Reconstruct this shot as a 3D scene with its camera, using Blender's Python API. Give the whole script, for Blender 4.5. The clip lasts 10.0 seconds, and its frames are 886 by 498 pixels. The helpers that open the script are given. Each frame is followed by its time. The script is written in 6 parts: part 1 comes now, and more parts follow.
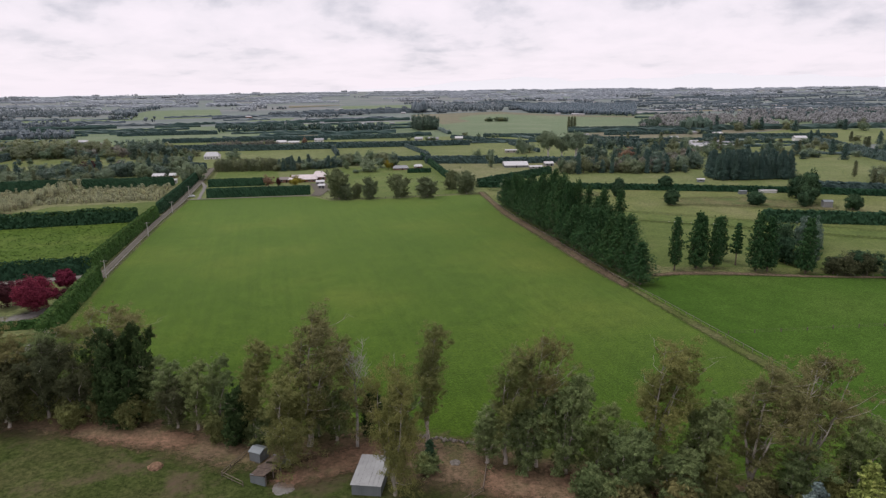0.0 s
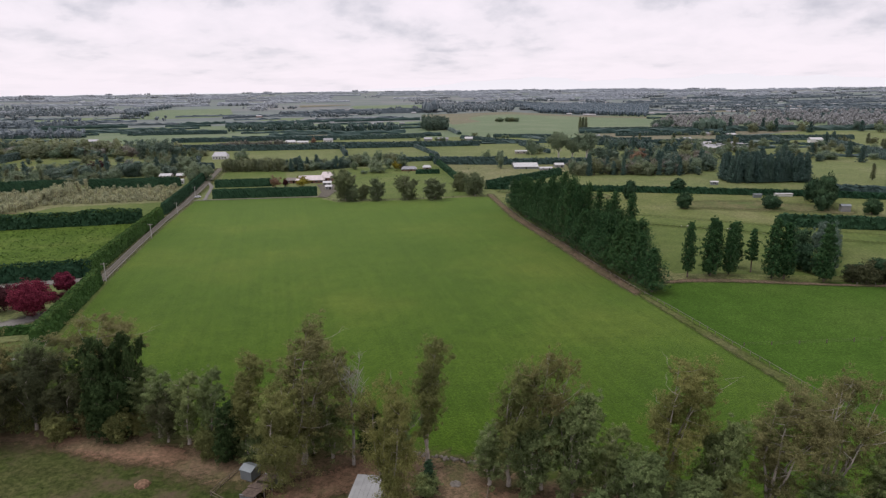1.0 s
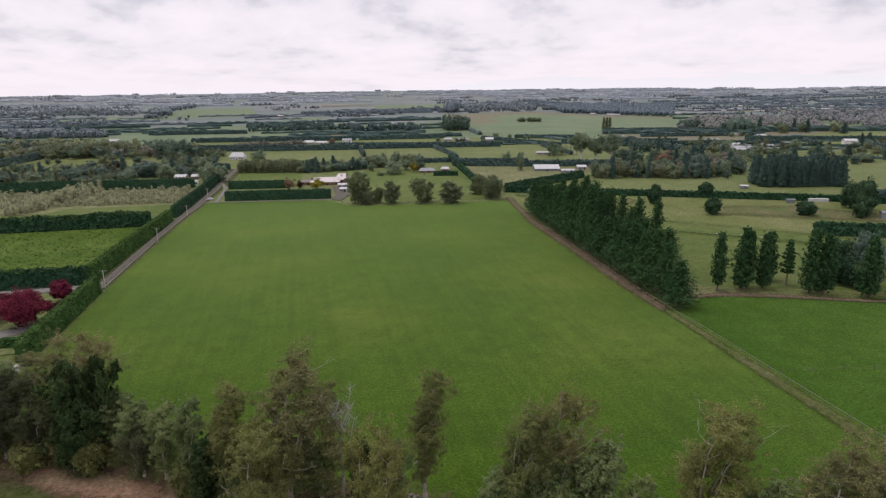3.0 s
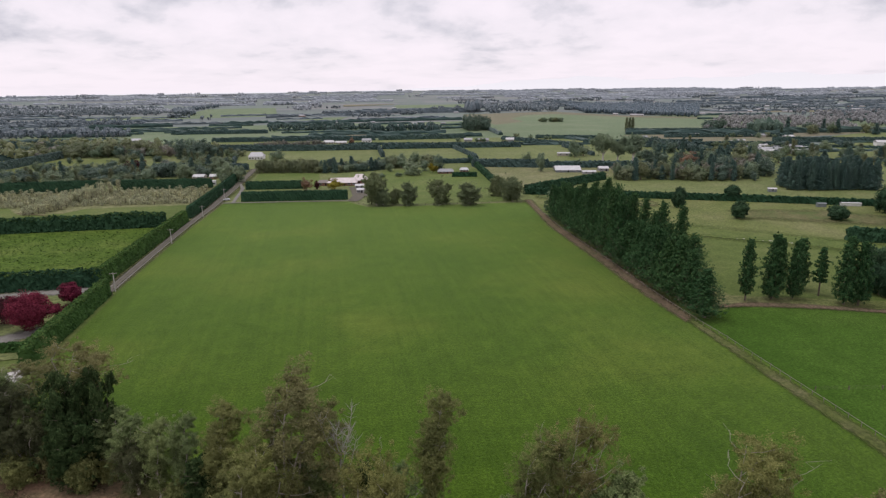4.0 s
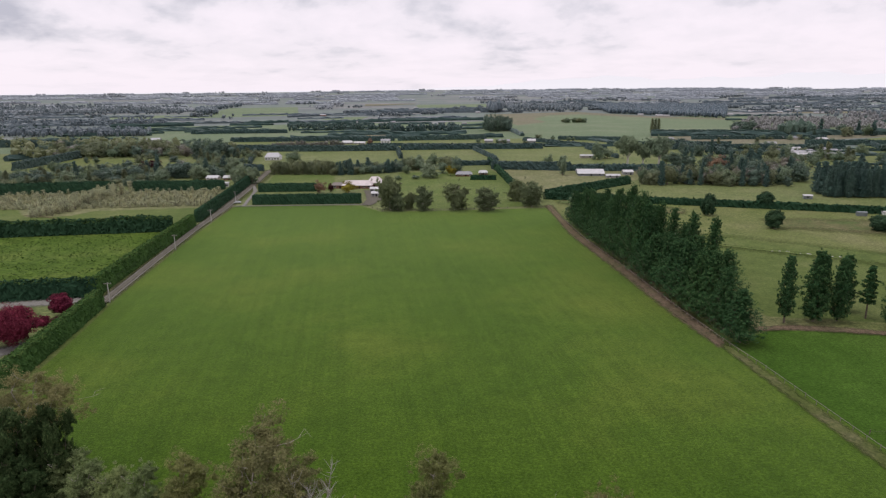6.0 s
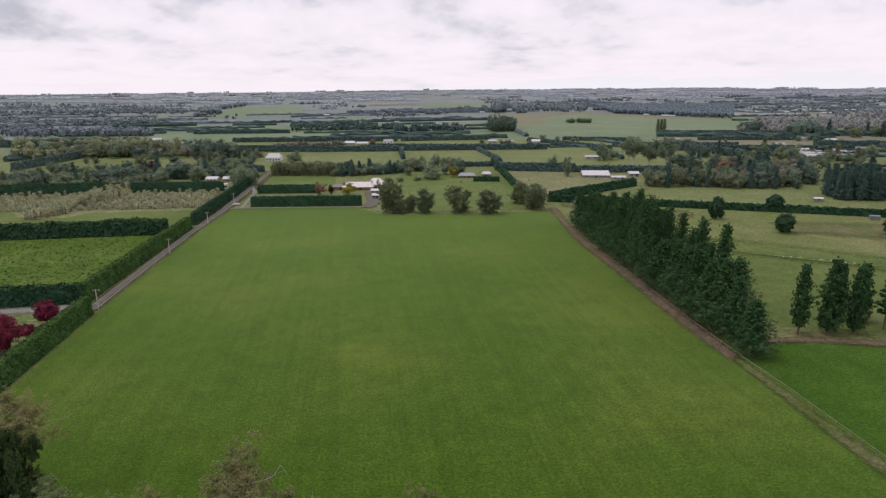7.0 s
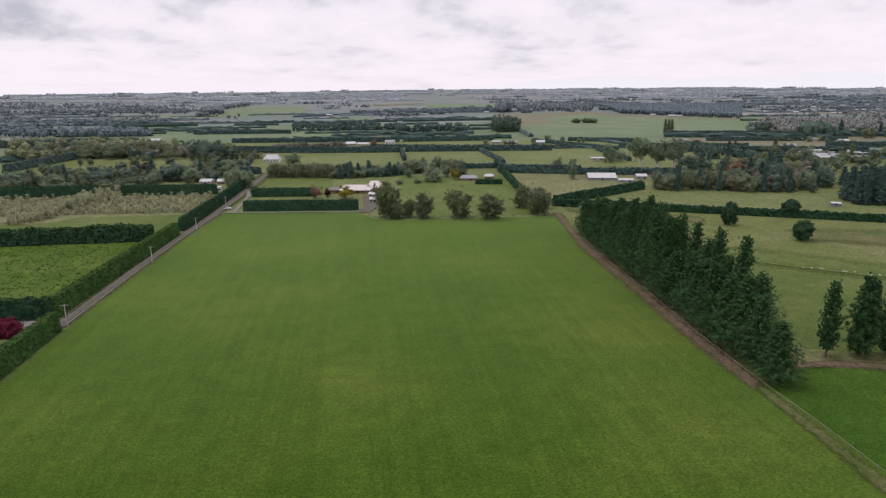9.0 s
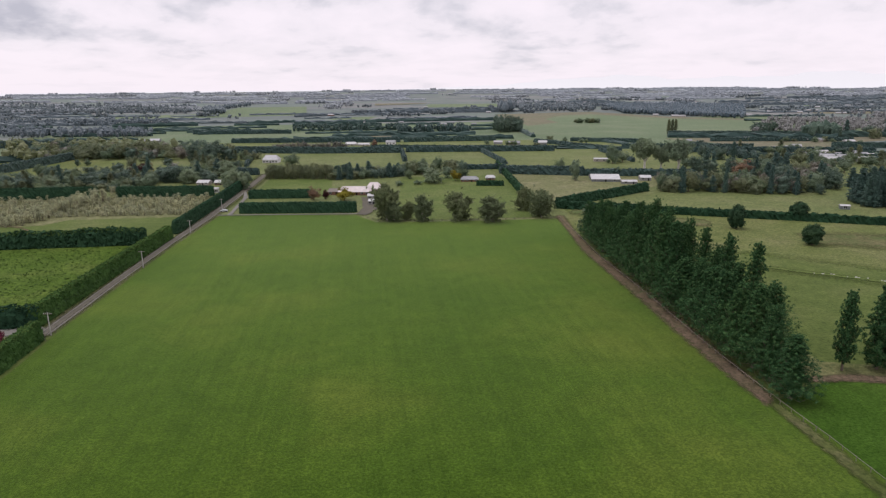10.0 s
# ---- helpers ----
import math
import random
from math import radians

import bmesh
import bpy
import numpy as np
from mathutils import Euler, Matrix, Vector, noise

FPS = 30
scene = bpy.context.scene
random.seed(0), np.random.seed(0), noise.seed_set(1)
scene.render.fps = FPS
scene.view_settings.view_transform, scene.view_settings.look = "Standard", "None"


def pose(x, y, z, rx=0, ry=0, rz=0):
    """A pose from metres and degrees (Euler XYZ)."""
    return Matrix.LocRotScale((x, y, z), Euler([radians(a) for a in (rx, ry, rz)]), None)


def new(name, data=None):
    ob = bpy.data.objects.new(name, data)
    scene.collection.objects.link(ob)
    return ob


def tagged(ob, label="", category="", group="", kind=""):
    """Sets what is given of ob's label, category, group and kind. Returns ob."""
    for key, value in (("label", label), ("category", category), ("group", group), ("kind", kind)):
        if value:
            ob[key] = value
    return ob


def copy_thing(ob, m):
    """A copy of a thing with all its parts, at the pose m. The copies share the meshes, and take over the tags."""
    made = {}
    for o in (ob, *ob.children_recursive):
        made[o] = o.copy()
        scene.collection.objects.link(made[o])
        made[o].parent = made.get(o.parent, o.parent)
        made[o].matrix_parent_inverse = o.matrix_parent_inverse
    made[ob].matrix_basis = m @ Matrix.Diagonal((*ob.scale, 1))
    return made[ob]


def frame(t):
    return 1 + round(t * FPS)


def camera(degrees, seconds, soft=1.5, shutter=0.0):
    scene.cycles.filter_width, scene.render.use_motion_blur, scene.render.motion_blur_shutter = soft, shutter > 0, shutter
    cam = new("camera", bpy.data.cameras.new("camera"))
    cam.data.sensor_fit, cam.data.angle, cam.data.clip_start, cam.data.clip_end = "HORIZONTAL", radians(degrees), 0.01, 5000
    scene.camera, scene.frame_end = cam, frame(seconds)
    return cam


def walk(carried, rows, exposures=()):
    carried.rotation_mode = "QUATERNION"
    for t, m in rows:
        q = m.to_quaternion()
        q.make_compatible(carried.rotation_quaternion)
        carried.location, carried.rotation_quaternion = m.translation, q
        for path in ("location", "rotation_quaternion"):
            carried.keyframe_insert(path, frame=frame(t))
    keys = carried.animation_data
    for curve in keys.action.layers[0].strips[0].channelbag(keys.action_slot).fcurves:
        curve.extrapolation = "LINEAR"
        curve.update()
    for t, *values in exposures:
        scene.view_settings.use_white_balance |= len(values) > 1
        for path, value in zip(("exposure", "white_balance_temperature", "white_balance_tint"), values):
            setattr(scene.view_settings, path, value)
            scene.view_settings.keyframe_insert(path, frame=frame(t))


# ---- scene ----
# The camera: a drone that flies ahead at about 72 m over flat farmland.
cam = camera(68.6, 10.0, soft=1.3)
# seconds, x, y, z, pitch, roll, yaw
PATH = [
    (0, 0.00, 0.00, 72.00, -14.080, -0.733, -14.715),
    (0.5, 1.68, 2.97, 72.19, -14.071, -0.654, -14.120),
    (1, 3.34, 5.94, 72.30, -14.085, -0.614, -13.782),
    (1.5, 5.04, 9.00, 72.37, -14.105, -0.609, -13.443),
    (2, 6.72, 12.17, 72.42, -14.115, -0.622, -13.069),
    (2.5, 8.44, 15.50, 72.47, -14.111, -0.644, -12.561),
    (4, 13.55, 26.00, 72.43, -14.109, -0.662, -9.919),
    (4.5, 15.20, 29.74, 72.51, -14.109, -0.643, -9.145),
    (5, 16.78, 33.69, 72.68, -14.107, -0.611, -8.544),
    (5.5, 18.25, 37.57, 72.83, -14.129, -0.569, -8.212),
    (7, 22.45, 49.61, 73.09, -14.151, -0.508, -7.568),
    (7.5, 23.83, 53.64, 73.10, -14.165, -0.509, -7.424),
    (8, 25.22, 57.70, 73.08, -14.174, -0.523, -7.309),
    (8.5, 26.53, 61.77, 73.02, -14.177, -0.536, -7.226),
    (9, 27.80, 65.86, 72.98, -14.176, -0.531, -7.114),
    (9.5, 28.94, 69.84, 72.98, -14.178, -0.528, -7.045),
    (10, 30.08, 73.87, 73.00, -14.196, -0.523, -6.921),
]
walk(cam, [(t, pose(x, y, z, 90 + pitch, 0, yaw) @ pose(0, 0, 0, 0, 0, roll)) for t, x, y, z, pitch, roll, yaw in PATH], [(0.0, 0.3), (10.0, 0.3)])

# ---- light: a closed, bright overcast sky ----
SUN_UP, SUN_ROUND = 72.0, -60.0
world = bpy.data.worlds.new("overcast")
scene.world = world
world.use_nodes = True
wn, wl = world.node_tree.nodes, world.node_tree.links
wn.clear()


def wnode(kind, **sets):
    n = wn.new(kind)
    for k, v in sets.items():
        n.inputs[k].default_value = v
    return n


w_out = wn.new("ShaderNodeOutputWorld")
w_bg = wnode("ShaderNodeBackground", Strength=1.0)
sky = wn.new("ShaderNodeTexSky")
sky.sky_type, sky.sun_disc = "NISHITA", False
sky.sun_elevation, sky.sun_rotation = radians(SUN_UP), radians(SUN_ROUND)
sky_dim = wn.new("ShaderNodeMix")
sky_dim.data_type, sky_dim.blend_type = "RGBA", "MULTIPLY"
sky_dim.inputs[0].default_value = 1.0
sky_dim.inputs[7].default_value = (0.1, 0.1, 0.1, 1)
wl.new(sky.outputs[0], sky_dim.inputs[6])
coord = wn.new("ShaderNodeTexCoord")
split = wn.new("ShaderNodeSeparateXYZ")
wl.new(coord.outputs["Generated"], split.inputs[0])


def wmath(op, a, b):
    n = wn.new("ShaderNodeMath")
    n.operation = op
    for i, v in enumerate((a, b)):
        if isinstance(v, (int, float)):
            n.inputs[i].default_value = v
        else:
            wl.new(v, n.inputs[i])
    return n.outputs[0]


def lofted(k):
    """The way of the sky, drawn out towards the skyline as a deck of cloud is seen from below."""
    join = wn.new("ShaderNodeCombineXYZ")
    wl.new(split.outputs[0], join.inputs[0])
    wl.new(split.outputs[1], join.inputs[1])
    wl.new(wmath("MULTIPLY", wmath("LOGARITHM", wmath("ADD", wmath("MAXIMUM", split.outputs[2], 0.0), 0.03), 2.718), k), join.inputs[2])
    return join.outputs[0]


def deck(scale, k, detail, rough, shift, warp=0.0):
    """Soft heaps of cloud."""
    m = wn.new("ShaderNodeMapping")
    m.inputs["Location"].default_value = (shift, shift * 0.7, shift * 0.3)
    wl.new(lofted(k), m.inputs[0])
    n = wnode("ShaderNodeTexNoise", Scale=scale, Detail=detail, Roughness=rough, Distortion=warp)
    wl.new(m.outputs[0], n.inputs[0])
    return n.outputs[0]


clouds = wmath("ADD", wmath("MULTIPLY", deck(7.0, 0.30, 4.0, 0.5, 3.1, 0.3), 0.62), wmath("MULTIPLY", deck(22.0, 0.26, 5.0, 0.55, 7.4, 0.2), 0.38))


def bank(d, wide, deep=0.16):
    """A darker heap of cloud low in the sky, round the way d, with an uneven edge."""
    dot = wn.new("ShaderNodeVectorMath")
    dot.operation = "DISTANCE"
    sq = wn.new("ShaderNodeVectorMath")
    sq.operation = "MULTIPLY"
    sq.inputs[1].default_value = (1, 1, 2.2)
    wl.new(coord.outputs["Generated"], sq.inputs[0])
    wl.new(sq.outputs[0], dot.inputs[0])
    dot.inputs[1].default_value = (d[0], d[1], d[2] * 2.2)
    near = wn.new("ShaderNodeMapRange")
    near.interpolation_type = "SMOOTHSTEP"
    near.inputs["From Min"].default_value, near.inputs["From Max"].default_value = wide, 0.0
    near.inputs["To Min"].default_value, near.inputs["To Max"].default_value = 0.0, deep
    wl.new(wmath("ADD", dot.outputs["Value"], wmath("MULTIPLY", wmath("SUBTRACT", EDGE, 0.5), wide * 1.1)), near.inputs[0])
    return near.outputs[0]


EDGE = deck(18.0, 0.28, 5.0, 0.55, 1.7, 0.2)
for az, up, wide, deep in ((-25.5, 5.3, 0.15, 0.23), (-13.0, 6.4, 0.09, 0.13), (-15.0, 2.8, 0.05, 0.08), (14.0, 4.0, 0.10, 0.14), (31.0, 6.8, 0.10, 0.14), (-2.0, 6.9, 0.07, 0.12), (22.0, 3.2, 0.05, 0.08), (45.0, 5.0, 0.12, 0.12)):
    a, e = radians(az), radians(up)
    clouds = wmath("SUBTRACT", clouds, bank((math.sin(a) * math.cos(e), math.cos(a) * math.cos(e), math.sin(e)), wide, deep))
low_band = wn.new("ShaderNodeMapRange")
low_band.inputs["From Min"].default_value, low_band.inputs["From Max"].default_value = 0.0, 0.06
low_band.inputs["To Min"].default_value, low_band.inputs["To Max"].default_value = 0.10, 0.0
wl.new(split.outputs[2], low_band.inputs[0])
ramp = wn.new("ShaderNodeValToRGB")
ramp.color_ramp.elements[0].position, ramp.color_ramp.elements[0].color = 0.26, (0.440, 0.430, 0.500, 1)
ramp.color_ramp.elements[1].position, ramp.color_ramp.elements[1].color = 0.61, (0.800, 0.728, 0.794, 1)
e = ramp.color_ramp.elements.new(0.385)
e.color = (0.618, 0.588, 0.650, 1)
e = ramp.color_ramp.elements.new(0.475)
e.color = (0.742, 0.686, 0.748, 1)
wl.new(wmath("ADD", clouds, low_band.outputs[0]), ramp.inputs[0])
cover = wn.new("ShaderNodeMix")
cover.data_type = "RGBA"
thin = wn.new("ShaderNodeMapRange")
for k, v in (("From Min", 0.25), ("From Max", 0.9), ("To Min", 0.95), ("To Max", 0.72)):
    thin.inputs[k].default_value = v
wl.new(split.outputs[2], thin.inputs[0])
wl.new(thin.outputs[0], cover.inputs[0])
wl.new(sky_dim.outputs[2], cover.inputs[6])
wl.new(ramp.outputs[0], cover.inputs[7])
wl.new(cover.outputs[2], w_bg.inputs["Color"])
wl.new(w_bg.outputs[0], w_out.inputs["Surface"])

sun_data = bpy.data.lights.new("sun", "SUN")
sun_data.energy, sun_data.angle, sun_data.color = 1.1, radians(30), (0.985, 0.98, 0.97)
sun = new("sun", sun_data)
sun.matrix_basis = pose(0, 0, 400, SUN_UP - 90, 0, -SUN_ROUND)

# ---- materials ----


def mat_base(name, rough=0.85, spec=0.2):
    m = bpy.data.materials.new(name)
    m.use_nodes = True
    b = m.node_tree.nodes["Principled BSDF"]
    b.inputs["Roughness"].default_value = rough
    b.inputs["Specular IOR Level"].default_value = spec
    return m, m.node_tree.nodes, m.node_tree.links, b


def ramp_of(nodes, stops):
    r = nodes.new("ShaderNodeValToRGB")
    els = r.color_ramp.elements
    while len(els) < len(stops):
        els.new(0.5)
    for el, (p, c) in zip(els, stops):
        el.position, el.color = p, (*c, 1)
    return r


def noise_of(nodes, links, scale, detail=4.0, rough=0.6, stretch=None, turn=0.0):
    """Noise over world metres: scale in waves a metre."""
    g = nodes.new("ShaderNodeNewGeometry")
    m = nodes.new("ShaderNodeMapping")
    m.inputs["Scale"].default_value = stretch or (1, 1, 1)
    m.inputs["Rotation"].default_value = (0, 0, turn)
    links.new(g.outputs["Position"], m.inputs[0])
    n = nodes.new("ShaderNodeTexNoise")
    n.inputs["Scale"].default_value, n.inputs["Detail"].default_value, n.inputs["Roughness"].default_value = scale, detail, rough
    links.new(m.outputs[0], n.inputs[0])
    return n.outputs[0]


def mix_of(nodes, links, fac, a, b, blend="MIX"):
    n = nodes.new("ShaderNodeMix")
    n.data_type, n.blend_type = "RGBA", blend
    for slot, v in ((0, fac), (6, a), (7, b)):
        if isinstance(v, (int, float)):
            n.inputs[slot].default_value = v
        elif isinstance(v, tuple):
            n.inputs[slot].default_value = (*v, 1)
        else:
            links.new(v, n.inputs[slot])
    return n.outputs[2]


def bump_of(nodes, links, b, height, strength, distance):
    n = nodes.new("ShaderNodeBump")
    n.inputs["Strength"].default_value, n.inputs["Distance"].default_value = strength, distance
    links.new(height, n.inputs["Height"])
    links.new(n.outputs[0], b.inputs["Normal"])


def leafy(name, dark, mid, light, rough=0.7, spec=0.04, thru=0.0, haze_sheen=0.0):
    """Leaves: every clump of leaves has its own tint, and each plant its own cast."""
    m, n, l, b = mat_base(name, rough, spec)
    g = n.new("ShaderNodeNewGeometry")
    r = ramp_of(n, [(0.0, dark), (0.5, mid), (1.0, light)])
    l.new(g.outputs["Random Per Island"], r.inputs[0])
    o = n.new("ShaderNodeObjectInfo")
    cast = ramp_of(n, [(0.0, (0.85, 0.9, 0.9)), (0.5, (1.0, 1.0, 1.0)), (1.0, (1.12, 1.08, 1.0))])
    l.new(o.outputs["Random"], cast.inputs[0])
    c = mix_of(n, l, 1.0, r.outputs[0], cast.outputs[0], "MULTIPLY")
    patch = ramp_of(n, [(0.3, (0.72, 0.75, 0.72)), (0.7, (1.2, 1.18, 1.1))])
    l.new(noise_of(n, l, 0.22, 3.0), patch.inputs[0])
    c = mix_of(n, l, 1.0, c, patch.outputs[0], "MULTIPLY")
    l.new(c, b.inputs["Base Color"])
    # A pale sheen veils the farther foliage, standing in for haze.
    b.inputs["Sheen Weight"].default_value, b.inputs["Sheen Roughness"].default_value = haze_sheen, 0.45
    if thru:
        shine = n.new("ShaderNodeBsdfTranslucent")
        l.new(c, shine.inputs["Color"])
        both = n.new("ShaderNodeMixShader")
        both.inputs[0].default_value = thru
        l.new(b.outputs[0], both.inputs[1])
        l.new(shine.outputs[0], both.inputs[2])
        l.new(both.outputs[0], next(q for q in n if q.type == "OUTPUT_MATERIAL").inputs["Surface"])
    return m


def turf(name, a, b_, c, patch=0.02, fine=1.6, lines=0.0, dirt=None, dirt_at=0.66, spec=0.0, fuzz=0.06, grain=0.8):
    """Pasture: large patches, mid mottling, fine blades; faint drill lines; bare dirt where given."""
    m, n, l, b = mat_base(name, 0.75 if spec else 1.0, spec)
    big = noise_of(n, l, patch, 5.0, 0.55)
    small = noise_of(n, l, fine, 8.0, 0.78)
    mid = noise_of(n, l, 0.14, 4.0, 0.62)
    r = ramp_of(n, [(0.32, a), (0.5, b_), (0.68, c)])
    l.new(big, r.inputs[0])
    r2 = ramp_of(n, [(0.3, (0.81, 0.83, 0.80)), (0.72, (1.18, 1.15, 1.18))])
    l.new(mid, r2.inputs[0])
    r3 = ramp_of(n, [(0.42, (0.55, 0.60, 0.54)), (0.58, (1.45, 1.38, 1.34))])
    l.new(small, r3.inputs[0])
    col = mix_of(n, l, 1.0, r.outputs[0], r2.outputs[0], "MULTIPLY")
    col = mix_of(n, l, grain, col, r3.outputs[0], "MULTIPLY")
    clump = ramp_of(n, [(0.40, (0.78, 0.82, 0.78)), (0.60, (1.16, 1.13, 1.12))])
    l.new(noise_of(n, l, fine * 0.42, 3.0, 0.6), clump.inputs[0])
    col = mix_of(n, l, grain * 0.6, col, clump.outputs[0], "MULTIPLY")
    if lines:
        ln = noise_of(n, l, 0.5, 3.0, 0.6, (1.0, 0.012, 1.0), radians(2.0))
        r4 = ramp_of(n, [(0.35, (0.86, 0.88, 0.85)), (0.65, (1.12, 1.1, 1.12))])
        l.new(ln, r4.inputs[0])
        col = mix_of(n, l, lines, col, r4.outputs[0], "MULTIPLY")
    if dirt:
        d = ramp_of(n, [(dirt_at - 0.1, (0, 0, 0)), (dirt_at + 0.06, (1, 1, 1))])
        l.new(noise_of(n, l, 0.07, 6.0, 0.68), d.inputs[0])
        col = mix_of(n, l, d.outputs[0], col, dirt)
    l.new(col, b.inputs["Base Color"])
    b.inputs["Sheen Weight"].default_value, b.inputs["Sheen Roughness"].default_value = fuzz, 0.4
    b.inputs["Sheen Tint"].default_value = (0.76, 1.0, 0.42, 1)
    bump_of(n, l, b, small, 0.7 * grain, 0.18)
    return m


def feathered(name, m):
    """A copy of a ground material whose edge thins out raggedly into what lies beneath."""
    c = m.copy()
    c.name = name
    n, l = c.node_tree.nodes, c.node_tree.links
    out = next(q for q in n if q.type == "OUTPUT_MATERIAL")
    at = n.new("ShaderNodeAttribute")
    at.attribute_name = "edge"
    add = n.new("ShaderNodeMath")
    add.operation = "ADD"
    l.new(at.outputs["Fac"], add.inputs[0])
    l.new(noise_of(n, l, 0.5, 6.0, 0.7), add.inputs[1])
    r = ramp_of(n, [(0.55, (0, 0, 0)), (1.2, (1, 1, 1))])
    l.new(add.outputs[0], r.inputs[0])
    clear = n.new("ShaderNodeBsdfTransparent")
    mix = n.new("ShaderNodeMixShader")
    l.new(r.outputs[0], mix.inputs[0])
    l.new(clear.outputs[0], mix.inputs[1])
    l.new(n["Principled BSDF"].outputs[0], mix.inputs[2])
    l.new(mix.outputs[0], out.inputs["Surface"])
    return c


def plain(name, colour, rough=0.6, spec=0.3, vary=0.12, scale=0.8, metal=0.0):
    m, n, l, b = mat_base(name, rough, spec)
    r = ramp_of(n, [(0.3, tuple(v * (1 - vary) for v in colour)), (0.7, tuple(min(1, v * (1 + vary)) for v in colour))])
    l.new(noise_of(n, l, scale, 6.0, 0.65), r.inputs[0])
    l.new(r.outputs[0], b.inputs["Base Color"])
    b.inputs["Metallic"].default_value = metal
    return m


def gravel(name, a, c):
    m, n, l, b = mat_base(name, 0.9, 0.15)
    r = ramp_of(n, [(0.3, a), (0.7, c)])
    l.new(noise_of(n, l, 0.35, 6.0, 0.7), r.inputs[0])
    f = noise_of(n, l, 6.0, 3.0, 0.7)
    r2 = ramp_of(n, [(0.3, (0.75, 0.75, 0.75)), (0.7, (1.25, 1.25, 1.25))])
    l.new(f, r2.inputs[0])
    l.new(mix_of(n, l, 1.0, r.outputs[0], r2.outputs[0], "MULTIPLY"), b.inputs["Base Color"])
    bump_of(n, l, b, f, 0.4, 0.05)
    return m


def corrugated(name, colour, rust=(0.2, 0.12, 0.08), metal=0.3):
    """Sheet iron with ribs, dulled and stained."""
    m, n, l, b = mat_base(name, 0.5, 0.4)
    r = ramp_of(n, [(0.35, colour), (0.62, tuple(v * 0.8 for v in colour)), (0.78, rust)])
    l.new(noise_of(n, l, 0.5, 6.0, 0.7, (1, 1, 0.3)), r.inputs[0])
    l.new(r.outputs[0], b.inputs["Base Color"])
    b.inputs["Metallic"].default_value = metal
    return m


M_PADDOCK = turf("pasture", (0.036, 0.076, 0.007), (0.049, 0.091, 0.009), (0.082, 0.114, 0.016), 0.013, 1.7, 0.75, fuzz=0.34, grain=0.88)
M_PADDOCK_RICH = turf("lush_pasture", (0.036, 0.081, 0.010), (0.045, 0.094, 0.013), (0.058, 0.106, 0.018), 0.02, 1.5, 0.25, fuzz=0.14, grain=0.8)
M_MEADOW = turf("meadow", (0.056, 0.100, 0.014), (0.070, 0.116, 0.019), (0.094, 0.134, 0.028), 0.05, 0.7, 0.0, spec=0.02)
M_DRY = turf("dry_grass", (0.098, 0.124, 0.040), (0.124, 0.142, 0.050), (0.166, 0.164, 0.078), 0.022, 0.8, 0.0, spec=0.03, fuzz=0.10)
M_OLIVEGRASS = turf("olive_grass", (0.074, 0.106, 0.028), (0.092, 0.122, 0.034), (0.116, 0.136, 0.048), 0.03, 0.9, 0.0, spec=0.03, fuzz=0.10, grain=0.6)
M_LAWN = turf("lawn", (0.108, 0.134, 0.050), (0.130, 0.150, 0.060), (0.158, 0.166, 0.078), 0.03, 0.6, 0.0, spec=0.05, fuzz=0.10)
M_GARDEN = turf("garden_lawn", (0.080, 0.114, 0.030), (0.096, 0.128, 0.037), (0.120, 0.142, 0.050), 0.04, 0.8, 0.0, spec=0.03, fuzz=0.12)
# Bluer version of the lawn for far fields, with haze in its colour.
M_FARFIELD = turf("hazed_far_pasture", (0.082, 0.122, 0.069), (0.100, 0.138, 0.080), (0.136, 0.160, 0.105), 0.012, 0.4, 0.0, spec=0.2, fuzz=0.12)
M_TAN = turf("stubble", (0.150, 0.136, 0.098), (0.172, 0.150, 0.110), (0.134, 0.138, 0.086), 0.012, 0.4, 0.0, spec=0.1)
M_ROUGH = turf("worn_grass", (0.044, 0.062, 0.018), (0.058, 0.073, 0.024), (0.082, 0.082, 0.037), 0.05, 0.9, 0.0, (0.110, 0.082, 0.054), 0.60)
M_STRIP = turf("dead_grass_strip", (0.122, 0.092, 0.066), (0.148, 0.110, 0.080), (0.112, 0.098, 0.058), 0.06, 1.4, 0.0, (0.085, 0.096, 0.038), 0.66)
M_LITTER = turf("leaf_litter", (0.142, 0.106, 0.070), (0.172, 0.122, 0.082), (0.112, 0.112, 0.048), 0.06, 1.6, 0.0, (0.090, 0.108, 0.038), 0.60)
M_EARTH = turf("bare_earth", (0.190, 0.120, 0.082), (0.225, 0.142, 0.098), (0.165, 0.130, 0.082), 0.08, 1.6, 0.0, (0.100, 0.104, 0.044), 0.68)
M_ROAD = gravel("gravel", (0.096, 0.086, 0.066), (0.140, 0.126, 0.100))
M_VERGE = turf("verge", (0.070, 0.086, 0.032), (0.092, 0.100, 0.043), (0.116, 0.112, 0.060), 0.06, 1.2, 0.0)
M_CONCRETE = gravel("pale_drive", (0.165, 0.156, 0.136), (0.235, 0.222, 0.200))

M_STRIP_SOFT = feathered("dead_grass_strip_edge", M_STRIP)
M_TALLGRASS = turf("long_pale_grass", (0.132, 0.138, 0.068), (0.160, 0.158, 0.084), (0.190, 0.178, 0.106), 0.05, 0.5, 0.0, spec=0.03, fuzz=0.12)
M_LITTER_SOFT = feathered("leaf_litter_edge", M_LITTER)
M_DRY_SOFT = feathered("dry_patch_edge", turf("dry_patch", (0.112, 0.118, 0.058), (0.136, 0.130, 0.070), (0.160, 0.144, 0.084), 0.05, 0.6, 0.0, (0.090, 0.118, 0.046), 0.56))
M_OLIVE_SOFT = feathered("olive_grass_edge", M_OLIVEGRASS)
